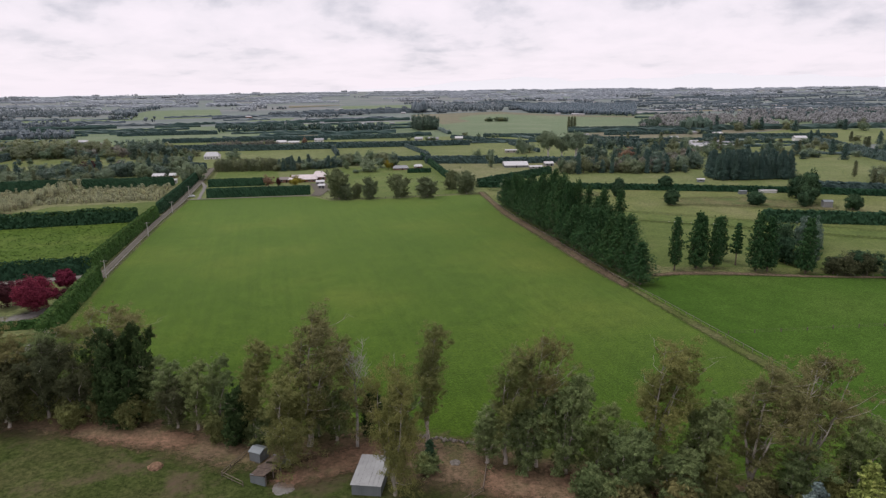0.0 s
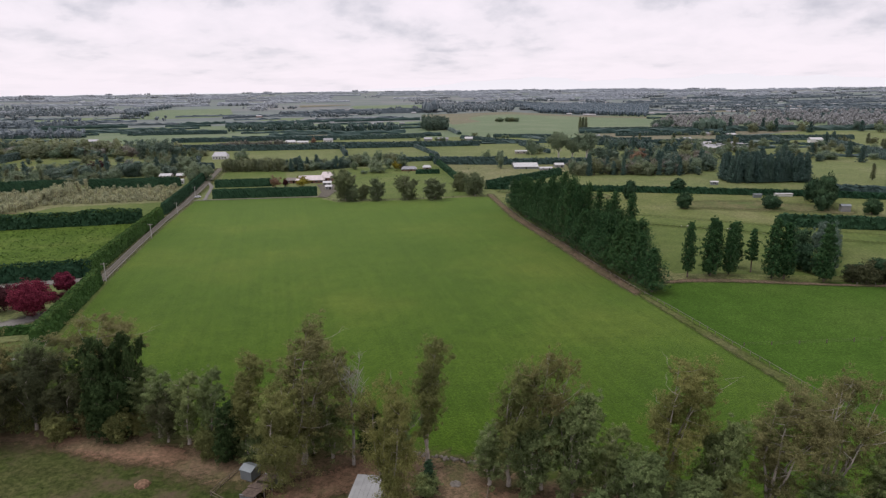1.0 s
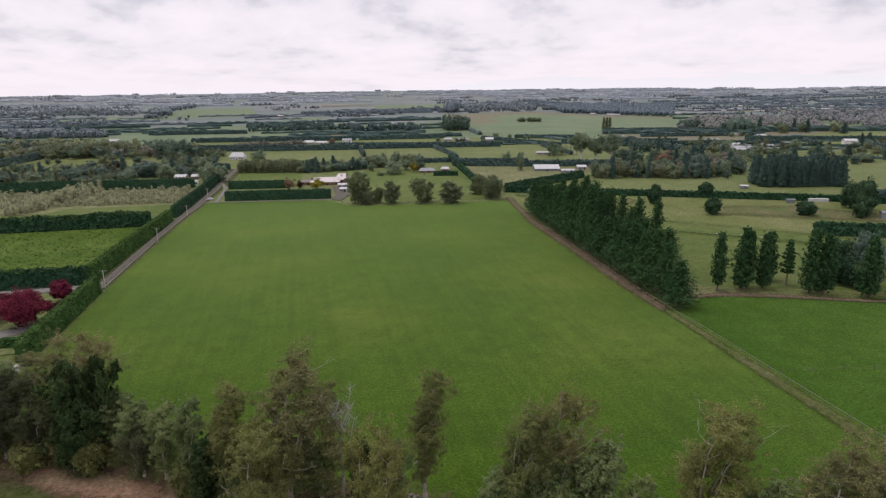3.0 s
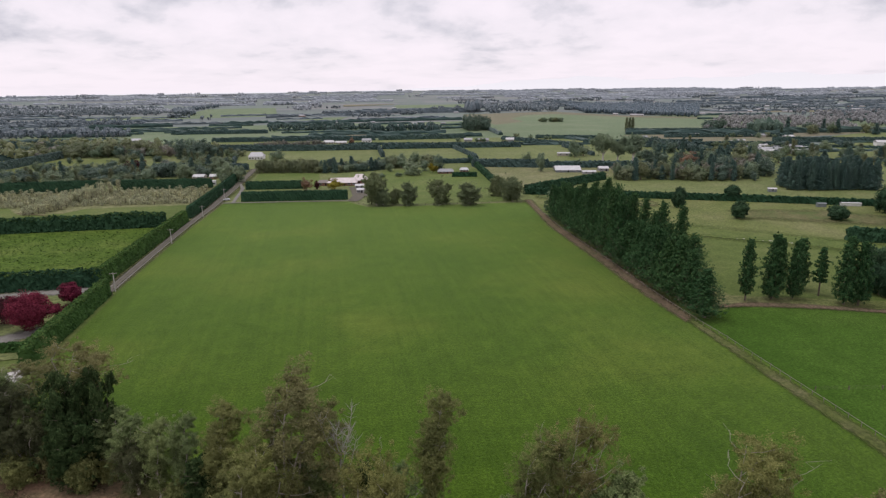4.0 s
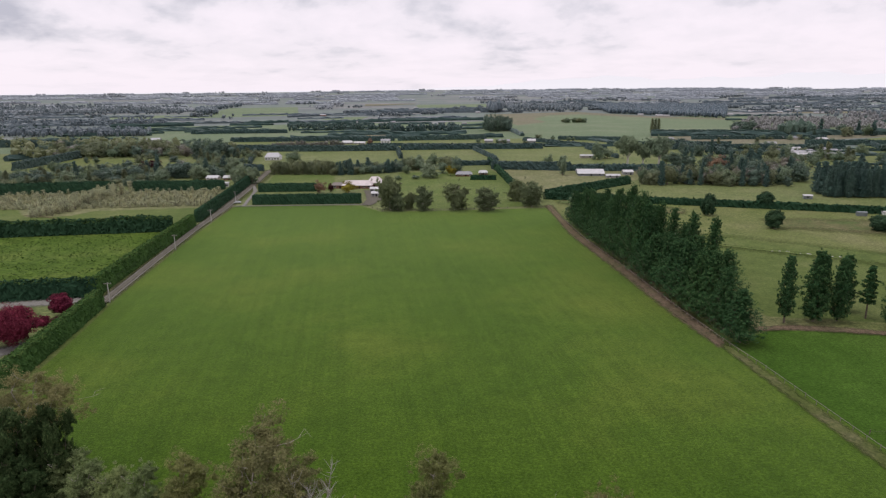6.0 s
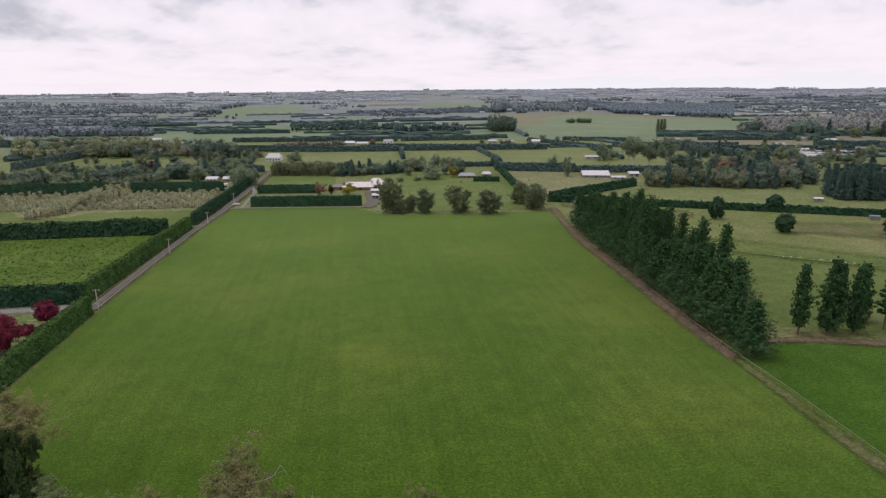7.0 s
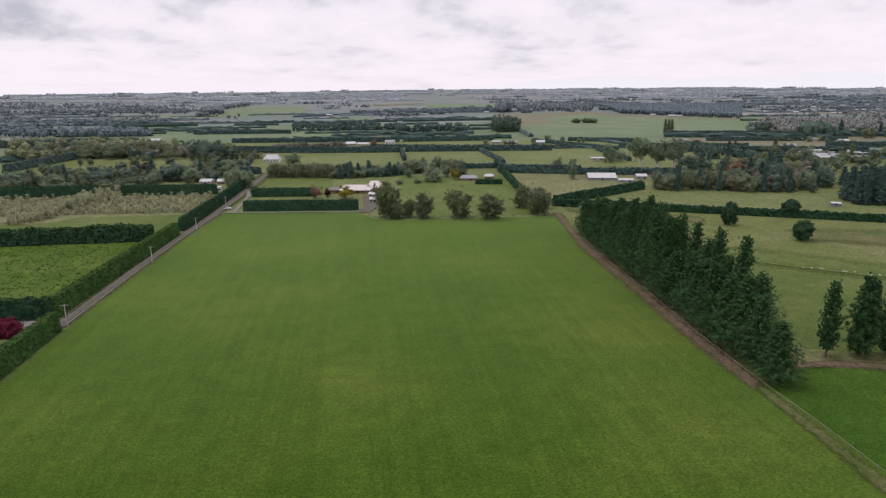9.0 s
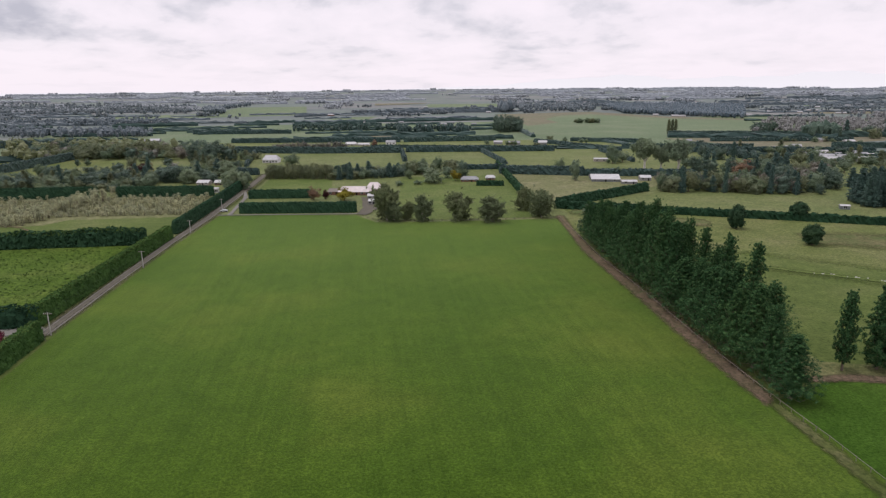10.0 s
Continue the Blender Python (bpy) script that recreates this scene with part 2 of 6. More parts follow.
M_ROAD_SOFT = feathered("gravel_edge", M_ROAD)
M_FENCE_SOFT = feathered("fence_grass_edge", turf("fence_grass", (0.062, 0.084, 0.024), (0.082, 0.098, 0.034), (0.112, 0.112, 0.056), 0.08, 1.3, 0.0))
M_VERGE_SOFT = feathered("verge_edge", M_VERGE)
M_DRIVE_SOFT = feathered("pale_drive_edge", M_CONCRETE)
M_WORN_SOFT = feathered("worn_gravel_edge", gravel("worn_gravel", (0.128, 0.118, 0.098), (0.178, 0.166, 0.142)))
M_EARTH_SOFT = feathered("bare_earth_edge", M_EARTH)

M_GUM = leafy("gum_leaves", (0.132, 0.149, 0.056), (0.214, 0.225, 0.086), (0.302, 0.298, 0.125), thru=0.3)
M_GUM_BROWN = leafy("browned_gum_leaves", (0.136, 0.134, 0.061), (0.216, 0.206, 0.095), (0.303, 0.278, 0.136), thru=0.3)
M_GUM_DULL = leafy("dull_gum_leaves", (0.053, 0.059, 0.031), (0.084, 0.092, 0.048), (0.128, 0.134, 0.073), thru=0.2)
M_GUM_GREY = leafy("grey_gum_leaves", (0.123, 0.169, 0.068), (0.196, 0.246, 0.106), (0.282, 0.326, 0.152), thru=0.3)
M_PINE = leafy("pine_needles", (0.016, 0.052, 0.022), (0.039, 0.095, 0.039), (0.093, 0.162, 0.063))
M_MACRO = leafy("dark_evergreen_leaves", (0.03, 0.064, 0.035), (0.044, 0.085, 0.046), (0.064, 0.108, 0.062))
M_HEDGE = leafy("hedge_leaves", (0.020, 0.054, 0.016), (0.033, 0.078, 0.023), (0.054, 0.108, 0.032))
# Dark hedge green, shifted to blue to paint in the distance haze.
M_HEDGE_FAR = leafy("hazed_hedge_leaves", (0.026, 0.055, 0.051), (0.036, 0.070, 0.065), (0.051, 0.088, 0.081), 0.6, 0.2, haze_sheen=0.10)
M_HEDGE_DARK = leafy("dark_hedge_leaves", (0.014, 0.039, 0.023), (0.021, 0.055, 0.031), (0.033, 0.074, 0.042))
# Grey-blue leaf colour has the haze of one to three kilometres painted in.
M_BELT = leafy("hazed_belt_leaves", (0.070, 0.098, 0.119), (0.086, 0.116, 0.140), (0.108, 0.139, 0.164), 0.5, 0.45, haze_sheen=0.3)
# Mixed and olive leaves are lifted to carry some middle-distance haze.
M_BUSH = leafy("mixed_foliage", (0.106, 0.159, 0.088), (0.146, 0.206, 0.119), (0.201, 0.254, 0.154), 0.5, 0.3, 0.3, haze_sheen=0.08)
M_OLIVE = leafy("olive_foliage", (0.136, 0.165, 0.086), (0.176, 0.206, 0.110), (0.225, 0.244, 0.141), 0.5, 0.3, 0.3, haze_sheen=0.08)
M_MAROON = leafy("maroon_leaves", (0.094, 0.015, 0.032), (0.146, 0.023, 0.048), (0.210, 0.040, 0.072))
M_PLUM = leafy("dark_plum_leaves", (0.045, 0.016, 0.020), (0.066, 0.022, 0.028), (0.092, 0.034, 0.040))
M_FENCEGUM = leafy("olive_gum_leaves", (0.132, 0.172, 0.094), (0.176, 0.214, 0.120), (0.226, 0.262, 0.156), thru=0.2)
M_DARKLEAF = leafy("dark_tree_leaves", (0.022, 0.044, 0.016), (0.040, 0.068, 0.025), (0.072, 0.102, 0.042))
M_RUST = leafy("autumn_leaves", (0.15, 0.092, 0.062), (0.198, 0.12, 0.081), (0.237, 0.152, 0.101), 0.5, 0.2, 0.3, haze_sheen=0.15)
M_YELLOW = leafy("yellowing_leaves", (0.110, 0.090, 0.015), (0.190, 0.160, 0.022), (0.260, 0.220, 0.040))
M_GOLDCON = leafy("golden_conifer_needles", (0.116, 0.147, 0.038), (0.231, 0.273, 0.071), (0.378, 0.399, 0.126))
M_BLUECON = leafy("blue_spruce_needles", (0.072, 0.104, 0.104), (0.130, 0.176, 0.182), (0.208, 0.260, 0.267))
# Fir and sombre greens are raised and blued, with some haze painted in.
M_FIR = leafy("fir_needles", (0.056, 0.116, 0.098), (0.070, 0.136, 0.116), (0.092, 0.160, 0.136), 0.5, 0.25, 0.2, haze_sheen=0.16)
M_SOMBRE = leafy("sombre_evergreen_leaves", (0.073, 0.121, 0.094), (0.103, 0.159, 0.121), (0.143, 0.202, 0.150), 0.5, 0.25, 0.3, haze_sheen=0.14)
M_SAPLING = leafy("sapling_leaves", (0.42, 0.44, 0.27), (0.50, 0.51, 0.33), (0.58, 0.58, 0.40), 0.5, 0.3, 0.3)
M_GREYLEAF = leafy("grey_green_leaves", (0.143, 0.201, 0.126), (0.188, 0.252, 0.159), (0.243, 0.304, 0.195), 0.5, 0.3, 0.3, haze_sheen=0.15)
M_BROWNLEAF = leafy("brown_autumn_leaves", (0.170, 0.160, 0.140), (0.216, 0.202, 0.174), (0.258, 0.246, 0.215), 0.5, 0.25, 0.3, haze_sheen=0.15)
# Needle green raised and blued: the plantation's haze is in its colour.
M_FOREST = leafy("hazed_plantation_needles", (0.067, 0.101, 0.132), (0.084, 0.123, 0.157), (0.108, 0.147, 0.185), 0.5, 0.4, haze_sheen=0.36)
M_HEDGE_TOP = leafy("hedge_top_leaves", (0.054, 0.098, 0.026), (0.074, 0.126, 0.034), (0.102, 0.152, 0.046))
# Pale lilac-grey: haze near the skyline, put into the leaf colour.
M_WOODS = leafy("hazed_woods", (0.262, 0.288, 0.340), (0.300, 0.328, 0.382), (0.342, 0.370, 0.424), 0.5, 0.5, haze_sheen=0.3)
# Grey-brown twigs, with haze painted in as extra blue and paleness.
M_WINTER = leafy("hazed_bare_crowns", (0.158, 0.161, 0.176), (0.176, 0.179, 0.194), (0.197, 0.199, 0.212), 0.5, 0.3, haze_sheen=0.36)
M_BARK = plain("bark", (0.17, 0.14, 0.11), 0.9, 0.1, 0.35, 1.5)
M_PALE_BARK = plain("pale_gum_bark", (0.38, 0.34, 0.29), 0.85, 0.15, 0.3, 1.2)
M_WHITE_BARK = plain("white_gum_bark", (0.68, 0.64, 0.58), 0.8, 0.2, 0.2, 1.2)
M_DEAD = plain("bleached_wood", (0.34, 0.32, 0.29), 0.85, 0.1, 0.2, 1.2)
M_WHITE = plain("white_paint", (0.78, 0.77, 0.75), 0.5, 0.3, 0.05)
M_CREAM = plain("cream_cladding", (0.42, 0.38, 0.33), 0.7, 0.2, 0.1)
M_PINKROOF = corrugated("faded_pink_roof", (0.66, 0.58, 0.56), (0.52, 0.43, 0.40), 0.0)
M_BROWNROOF = corrugated("dull_brown_roof", (0.20, 0.165, 0.145), (0.15, 0.12, 0.10), 0.0)
M_WHITEROOF = corrugated("white_roof", (0.56, 0.55, 0.545), (0.44, 0.42, 0.40), 0.0)
M_PALEROOF = corrugated("pale_grey_roof", (0.46, 0.45, 0.46), (0.36, 0.35, 0.35), 0.0)
M_GREYROOF = corrugated("grey_roof", (0.30, 0.30, 0.31), (0.2, 0.19, 0.19), 0.1)
M_OLDIRON = corrugated("weathered_roof_sheet", (0.40, 0.40, 0.39), (0.20, 0.165, 0.14), 0.1)
M_IRON = corrugated("galvanised_iron", (0.24, 0.265, 0.275), (0.17, 0.13, 0.10), 0.2)
M_DULLWHITE = plain("weathered_white_cladding", (0.30, 0.30, 0.29), 0.7, 0.2, 0.08)
M_BRICK = plain("brown_brick", (0.22, 0.12, 0.09), 0.85, 0.15, 0.2)
M_WOODPOST = plain("weathered_timber", (0.21, 0.185, 0.155), 0.9, 0.1, 0.25, 3.0)
M_POLE = plain("concrete_pole", (0.48, 0.46, 0.43), 0.85, 0.15, 0.12, 2.0)
M_STONE = plain("rubble_stone", (0.19, 0.17, 0.145), 0.95, 0.1, 0.3, 2.5)
M_GLASS = plain("window_glass", (0.03, 0.035, 0.04), 0.08, 0.6, 0.05)
M_DARK = plain("dark_opening", (0.02, 0.02, 0.02), 0.9, 0.05, 0.1)
M_TYRE = plain("tyre_rubber", (0.02, 0.02, 0.02), 0.8, 0.2, 0.1)
M_CARPAINT = plain("silver_car_paint", (0.55, 0.56, 0.58), 0.3, 0.5, 0.04)


def farmland():
    """The plain out to the skyline: a patchwork of paddocks of different crops, with haze painted into the colours."""
    m, n, l, b = mat_base("farmland", 0.7, 0.2)
    g = n.new("ShaderNodeNewGeometry")
    mp = n.new("ShaderNodeMapping")
    mp.inputs["Rotation"].default_value = (0, 0, radians(-4))
    l.new(g.outputs["Position"], mp.inputs[0])
    br = n.new("ShaderNodeTexBrick")
    br.inputs["Color1"].default_value, br.inputs["Color2"].default_value = (0, 0, 0, 1), (1, 1, 1, 1)
    br.inputs["Mortar"].default_value = (0.15, 0.15, 0.15, 1)
    br.inputs["Scale"].default_value = 1.0
    br.inputs["Mortar Size"].default_value = 2.0
    br.inputs["Brick Width"].default_value, br.inputs["Row Height"].default_value = 260.0, 110.0
    l.new(mp.outputs[0], br.inputs[0])
    # Crop colours are greyed and blued to hold the haze.
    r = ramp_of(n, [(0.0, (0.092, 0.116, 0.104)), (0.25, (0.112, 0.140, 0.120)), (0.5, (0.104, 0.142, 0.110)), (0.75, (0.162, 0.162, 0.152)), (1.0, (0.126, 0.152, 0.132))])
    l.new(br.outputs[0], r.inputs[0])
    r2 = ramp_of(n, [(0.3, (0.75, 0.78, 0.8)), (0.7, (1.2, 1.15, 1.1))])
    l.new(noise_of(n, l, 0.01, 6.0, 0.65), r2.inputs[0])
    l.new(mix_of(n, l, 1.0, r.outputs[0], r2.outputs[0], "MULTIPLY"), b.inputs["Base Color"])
    # Bluish sheen, strongest at low angles, adds a veil like haze.
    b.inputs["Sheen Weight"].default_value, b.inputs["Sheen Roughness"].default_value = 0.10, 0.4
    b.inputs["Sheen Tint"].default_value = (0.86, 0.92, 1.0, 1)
    return m


M_FARMLAND = farmland()

# ---- builders ----


def mesh_of(name, verts, faces, material=None):
    me = bpy.data.meshes.new(name)
    me.from_pydata([tuple(v) for v in np.asarray(verts, float).tolist()], [], faces if isinstance(faces, list) else faces.tolist())
    if material:
        me.materials.append(material)
    return me


def part(name, me, parent, label=""):
    ob = new(name, me)
    ob.parent = parent
    return tagged(ob, label) if label else ob


class Soup:
    """Gathers vertices and faces."""

    def __init__(self):
        self.v, self.f, self.n = [], [], 0

    def add(self, v, f):
        v = np.asarray(v, float)
        self.v.append(v)
        self.f += (f + self.n).tolist() if isinstance(f, np.ndarray) else [[i + self.n for i in q] for q in f]
        self.n += len(v)

    def mesh(self, name, material):
        return mesh_of(name, np.concatenate(self.v), self.f, material)

    def box(self, x0, y0, z0, x1, y1, z1):
        v = [(x, y, z) for z in (z0, z1) for x, y in ((x0, y0), (x1, y0), (x1, y1), (x0, y1))]
        self.add(v, [(3, 2, 1, 0), (4, 5, 6, 7), (0, 1, 5, 4), (1, 2, 6, 5), (2, 3, 7, 6), (3, 0, 4, 7)])

    def tube(self, pts, radii, sides=6):
        pts = np.asarray(pts, float)
        d = np.gradient(pts, axis=0)
        d /= np.linalg.norm(d, axis=1, keepdims=True) + 1e-9
        side = np.cross(d, (0.31, 0.95, 0.05))
        side /= np.linalg.norm(side, axis=1, keepdims=True) + 1e-9
        other = np.cross(d, side)
        a = np.arange(sides) * 2 * np.pi / sides
        ring = pts[:, None] + np.asarray(radii)[:, None, None] * (np.cos(a)[None, :, None] * side[:, None] + np.sin(a)[None, :, None] * other[:, None])
        k = np.arange(len(pts) - 1)[:, None] * sides
        i, j = np.arange(sides)[None], (np.arange(sides) + 1) % sides
        f = np.stack([k + i, k + j[None], k + sides + j[None], k + sides + i], -1).reshape(-1, 4)
        self.add(ring.reshape(-1, 3), f)
        self.f.append([self.n - sides + q for q in range(sides)])

    def leaves(self, c, size, rng, lift=0.35, slim=0.55, away=None):
        """A leaf spray (a bent rhomb) at each place. away: the way out of the crown, which the sprays tend to face."""
        n = len(c)
        if not n:
            return
        nor = rng.normal(size=(n, 3)) * 0.55 + (0, 0, lift)
        if away is not None:
            nor += away / (np.linalg.norm(away, axis=1, keepdims=True) + 1e-6)
        nor /= np.linalg.norm(nor, axis=1, keepdims=True)
        t = np.cross(nor, rng.normal(size=(n, 3)))
        t /= np.linalg.norm(t, axis=1, keepdims=True) + 1e-9
        b = np.cross(nor, t)
        s = (np.asarray(size) * rng.uniform(0.6, 1.4, n))[:, None]
        v = np.stack([c - t * s, c + b * s * slim - nor * s * 0.15, c + t * s, c - b * s * slim - nor * s * 0.15], 1).reshape(-1, 3)
        self.add(v, np.arange(4 * n).reshape(n, 4))


def lump_shape(level):
    bm = bmesh.new()
    bmesh.ops.create_icosphere(bm, subdivisions=level, radius=1.0)
    v = np.array([q.co[:] for q in bm.verts])
    f = np.array([[q.index for q in face.verts] for face in bm.faces])
    bm.free()
    return v, f


LUMP, LUMP_SMALL = lump_shape(2), lump_shape(1)


def blob(rng, centre, radii, count, shell=0.45):
    """Places in an egg-shaped clump, most of them near its skin."""
    d = rng.normal(size=(count, 3))
    d /= np.linalg.norm(d, axis=1, keepdims=True)
    return np.asarray(centre) + d * (rng.uniform(shell, 1.0, count) ** 0.7)[:, None] * np.asarray(radii)


def tuft(soup, rng, centre, radii, count, leaf, lift=0.3, slim=0.55, shell=0.3, axis=None):
    """A clump of leaf sprays; axis: the middle of the whole crown, from which they turn away too."""
    c = blob(rng, centre, radii, count, shell)
    away = (c - centre) / np.asarray(radii)
    if axis is not None:
        w = np.asarray(centre) - axis
        away = away + 0.8 * w / (np.linalg.norm(w) + 1e-6)
    soup.leaves(c, leaf, rng, lift, slim, away)


def gum(seed, h, w, leaf=0.135, per=105, leaders=4, twigs=8, low=0.16, material=None, bark=None, thin=1.0, name="gum_tree", puff=1.0, bare=True, stout=1.0, bald=0.02, lean=0.07, taper=0.42):
    """A ragged eucalypt: forked pale trunk, rising limbs, and many small plumes of leaves with gaps between them; its top is swept to one side by the wind."""
    rng = np.random.default_rng(seed)
    wood, crown = Soup(), Soup()
    fork = np.array([rng.uniform(-0.03, 0.03) * w, rng.uniform(-0.03, 0.03) * w, low * h * 0.8])
    tr = (h * 0.012 + 0.1) * stout
    wood.tube([(0, 0, -0.3), fork * (0.5, 0.5, 0.5) + (0.02 * w, 0, 0), fork], [tr * 1.5, tr * 1.1, tr], 7)
    a0 = rng.uniform(0, 6.3)

    def plumes(at, spread, count, u):
        """Small tufts strewn round a twig, longer than wide, drawn out down the wind towards the top."""
        for _ in range(count):
            off = rng.normal(size=3) * (spread * 0.5, spread * 0.5, spread * 0.48)
            c = at + off + (lean * 6 * u * abs(rng.normal()) * spread * 0.5, 0, 0)
            r = spread * rng.uniform(0.24, 0.48)
            tuft(crown, rng, c, (r * (1.0 + 1.5 * lean * u), r, r * rng.uniform(0.7, 1.15)), int(per * 0.55), leaf, 0.3, 0.42, 0.1, (0, 0, min(c[2], h * 0.6)))

    for k in range(leaders):
        a = a0 + k * 6.283 / leaders + rng.uniform(-0.4, 0.4)
        r = rng.uniform(0.16, 0.36) * w * (0.3 if k == 0 else 1)
        top = np.array([np.cos(a) * r + lean * h, np.sin(a) * r, h * (0.95 if k == 0 else rng.uniform(0.66, 0.93))])
        s = np.linspace(0, 1, 7)[:, None]
        path = fork + (top - fork) * np.hstack([s**0.8, s**0.8, s]) + rng.normal(size=(7, 3)) * (0.03 * w, 0.03 * w, 0) * s
        path[:, 0] += lean * h * (s[:, 0] ** 2.2 - s[:, 0] ** 0.8)
        wood.tube(path, 0.03 + tr * 0.62 * (1 - s[:, 0]) ** 1.15, 6)
        plumes(top, puff * (0.55 + w * 0.12), 16, 1.0)
        more = twigs + (5 if k == 0 else 0)
        for j in range(more):
            u = bald + (1 - bald) * ((j + rng.uniform(0, 0.9)) / more) ** 0.8
            base = np.array([np.interp(u * 6, range(7), path[:, q]) for q in range(3)])
            b = rng.uniform(0, 6.283)
            reach = w * rng.uniform(0.12, 0.36) * (1.0 - taper * u)
            tip = base + np.array([np.cos(b) * reach + lean * u * reach * 4, np.sin(b) * reach, reach * rng.uniform(-0.1, 0.9)])
            mid = (base + tip) / 2 + (0, 0, -0.08 * reach)
            wood.tube([base, mid, tip], [0.05 + tr * 0.18 * (1 - u), 0.04, 0.015], 5)
            if bare and j % 5 == 1:
                end = tip + (tip - base) * 0.35 + (0.2 * reach, 0, 0.3 * reach)
                wood.tube([tip, (tip + end) / 2 + rng.normal(size=3) * 0.15, end], [0.03, 0.02, 0.008], 4)
                plumes(mid, puff * (0.4 + w * 0.08), 5, u)
                wood.tube([(tip + end) / 2, (tip + end) / 2 + rng.normal(size=3) * 0.5 + (0, 0, 0.5), end + rng.normal(size=3) * 0.7], [0.03, 0.02, 0.008], 3)
                continue
            for c, q in ((tip, 1.0), (mid, 0.8)):
                if rng.uniform() > 0.9 * thin:
                    continue
                plumes(c, puff * (0.55 + w * rng.uniform(0.13, 0.19)) * q * (1.15 - 0.9 * taper * u), 13, u)
    tree = new(name)
    part("trunk", wood.mesh("trunk", bark or M_PALE_BARK), tree, "pale, forked trunk with bare limbs")
    part("crown", crown.mesh("crown", material or M_GUM), tree)
    return tree


def conifer(seed, h, w, leaf=0.4, per=26, levels=19, arms=7, low=0.1, power=0.75, sweep=0.25, material=None, name="pine_tree", ragged=0.3, core=0.3, flat=0.5, clump=1.0):
    """A conifer: straight trunk, whorls of upswept branches that carry tufts of needles."""
    rng = np.random.default_rng(seed)
    wood, crown = Soup(), Soup()
    wood.tube([(0, 0, -0.3), (0, 0, h * 0.5), (0.0, 0, h * 0.97)], [h * 0.016 + 0.05, h * 0.01 + 0.03, 0.04], 6)
    for k in range(levels):
        u = low + (1 - low) * (k + rng.uniform(-0.3, 0.3)) / levels
        z = u * h
        env = w / 2 * max(0.06, 1 - max(u, 0)) ** power * min(1.0, 0.8 + 1.5 * (u - low + 0.06))
        a0 = rng.uniform(0, 6.283)
        for j in range(arms):
            a = a0 + j * 6.283 / arms + rng.uniform(-0.35, 0.35)
            r = env * rng.uniform(1 - ragged, 1 + ragged * 0.6)
            tip = np.array([np.cos(a) * r, np.sin(a) * r, z + sweep * r])
            if j % 2 == 0:
                wood.tube([(0, 0, z), tip * (0.5, 0.5, 0) + (0, 0, z), tip], [0.07, 0.05, 0.02], 4)
            for q in (0.45, 0.75, 1.0) if clump == 1.0 else (0.4, 0.6, 0.8, 1.0, 1.1):
                c = np.array([0, 0, z]) * (1 - q) + tip * q + rng.normal(size=3) * 0.06 * w
                rc = (0.15 * r + 0.04 * w) * clump
                tuft(crown, rng, c, (rc * 1.1, rc * 1.1, rc * flat), per, leaf, 0.45, 0.4, 0.2, (0, 0, z - 0.1 * w))
    crown.leaves(blob(rng, (0, 0, h * 0.97), (0.06 * w, 0.06 * w, 0.035 * h), per * 2, 0.1), leaf, rng, 0.3, 0.4)
    lv, lf = LUMP
    up_ = (lv[:, 2:] + 1) / 2
    slim = np.clip(1 - up_, 0.04, 1) ** power * np.clip(up_ * 5, 0.3, 1)
    crown.add(np.hstack([lv[:, :2] / (np.linalg.norm(lv[:, :2], axis=1, keepdims=True) + 0.2) * slim * w * core, (low + up_ * (0.93 - low)) * h]) * rng.uniform(0.88, 1.12, (len(lv), 1)), lf)
    tree = new(name)
    part("trunk", wood.mesh("trunk", M_BARK), tree)
    part("crown", crown.mesh("crown", material or M_PINE), tree)
    return tree


def broad(seed, h, w, leaf=0.6, clumps=26, per=30, low=0.18, material=None, name="broadleaf_tree", core=0.30, bark=None, uneven=1.0):
    """A rounded, uneven tree or shrub: short trunk, limbs, and a crown of many tufts."""
    rng = np.random.default_rng(seed)
    wood, crown = Soup(), Soup()
    wood.tube([(0, 0, -0.2), (0.02 * w, 0, h * 0.25), (0, 0.02 * w, h * 0.6)], [0.025 * h + 0.05, 0.02 * h + 0.03, 0.05], 6)
    mid, rz = h * (1 + low) / 2, h * (1 - low) / 2
    for k in range(clumps):
        d = rng.normal(size=3)
        d /= np.linalg.norm(d)
        d[2] = max(d[2], -0.9)
        c = np.array([0, 0, mid]) + d * (w / 2, w / 2, rz) * rng.uniform(0.45 - 0.1 * uneven, 0.86 + 0.14 * uneven) * (1 + 0.16 * uneven * math.sin(2.1 * math.atan2(d[1], d[0]) + seed))
        rc = w * core * rng.uniform(0.45 - 0.12 * uneven, 0.85)
        rc = min(rc, rz)
        if k % 3 == 0:
            wood.tube([(0, 0, h * 0.3), (c + (0, 0, h * 0.3)) / 2, c], [0.012 * h + 0.03, 0.01 * h + 0.02, 0.02], 4)
        tuft(crown, rng, c, (rc, rc, rc * 0.85), per, leaf, 0.35, 0.55, 0.35, (0, 0, mid))
    lv, lf = LUMP
    crown.add(lv * (w * (0.33 - 0.06 * uneven), w * (0.33 - 0.06 * uneven), rz * (0.7 - 0.1 * uneven)) * rng.uniform(0.75, 1.15, (len(lv), 1)) + (0, 0, mid), lf)
    tree = new(name)
    part("trunk", wood.mesh("trunk", bark or M_BARK), tree)
    part("crown", crown.mesh("crown", material or M_BUSH), tree)
    return tree


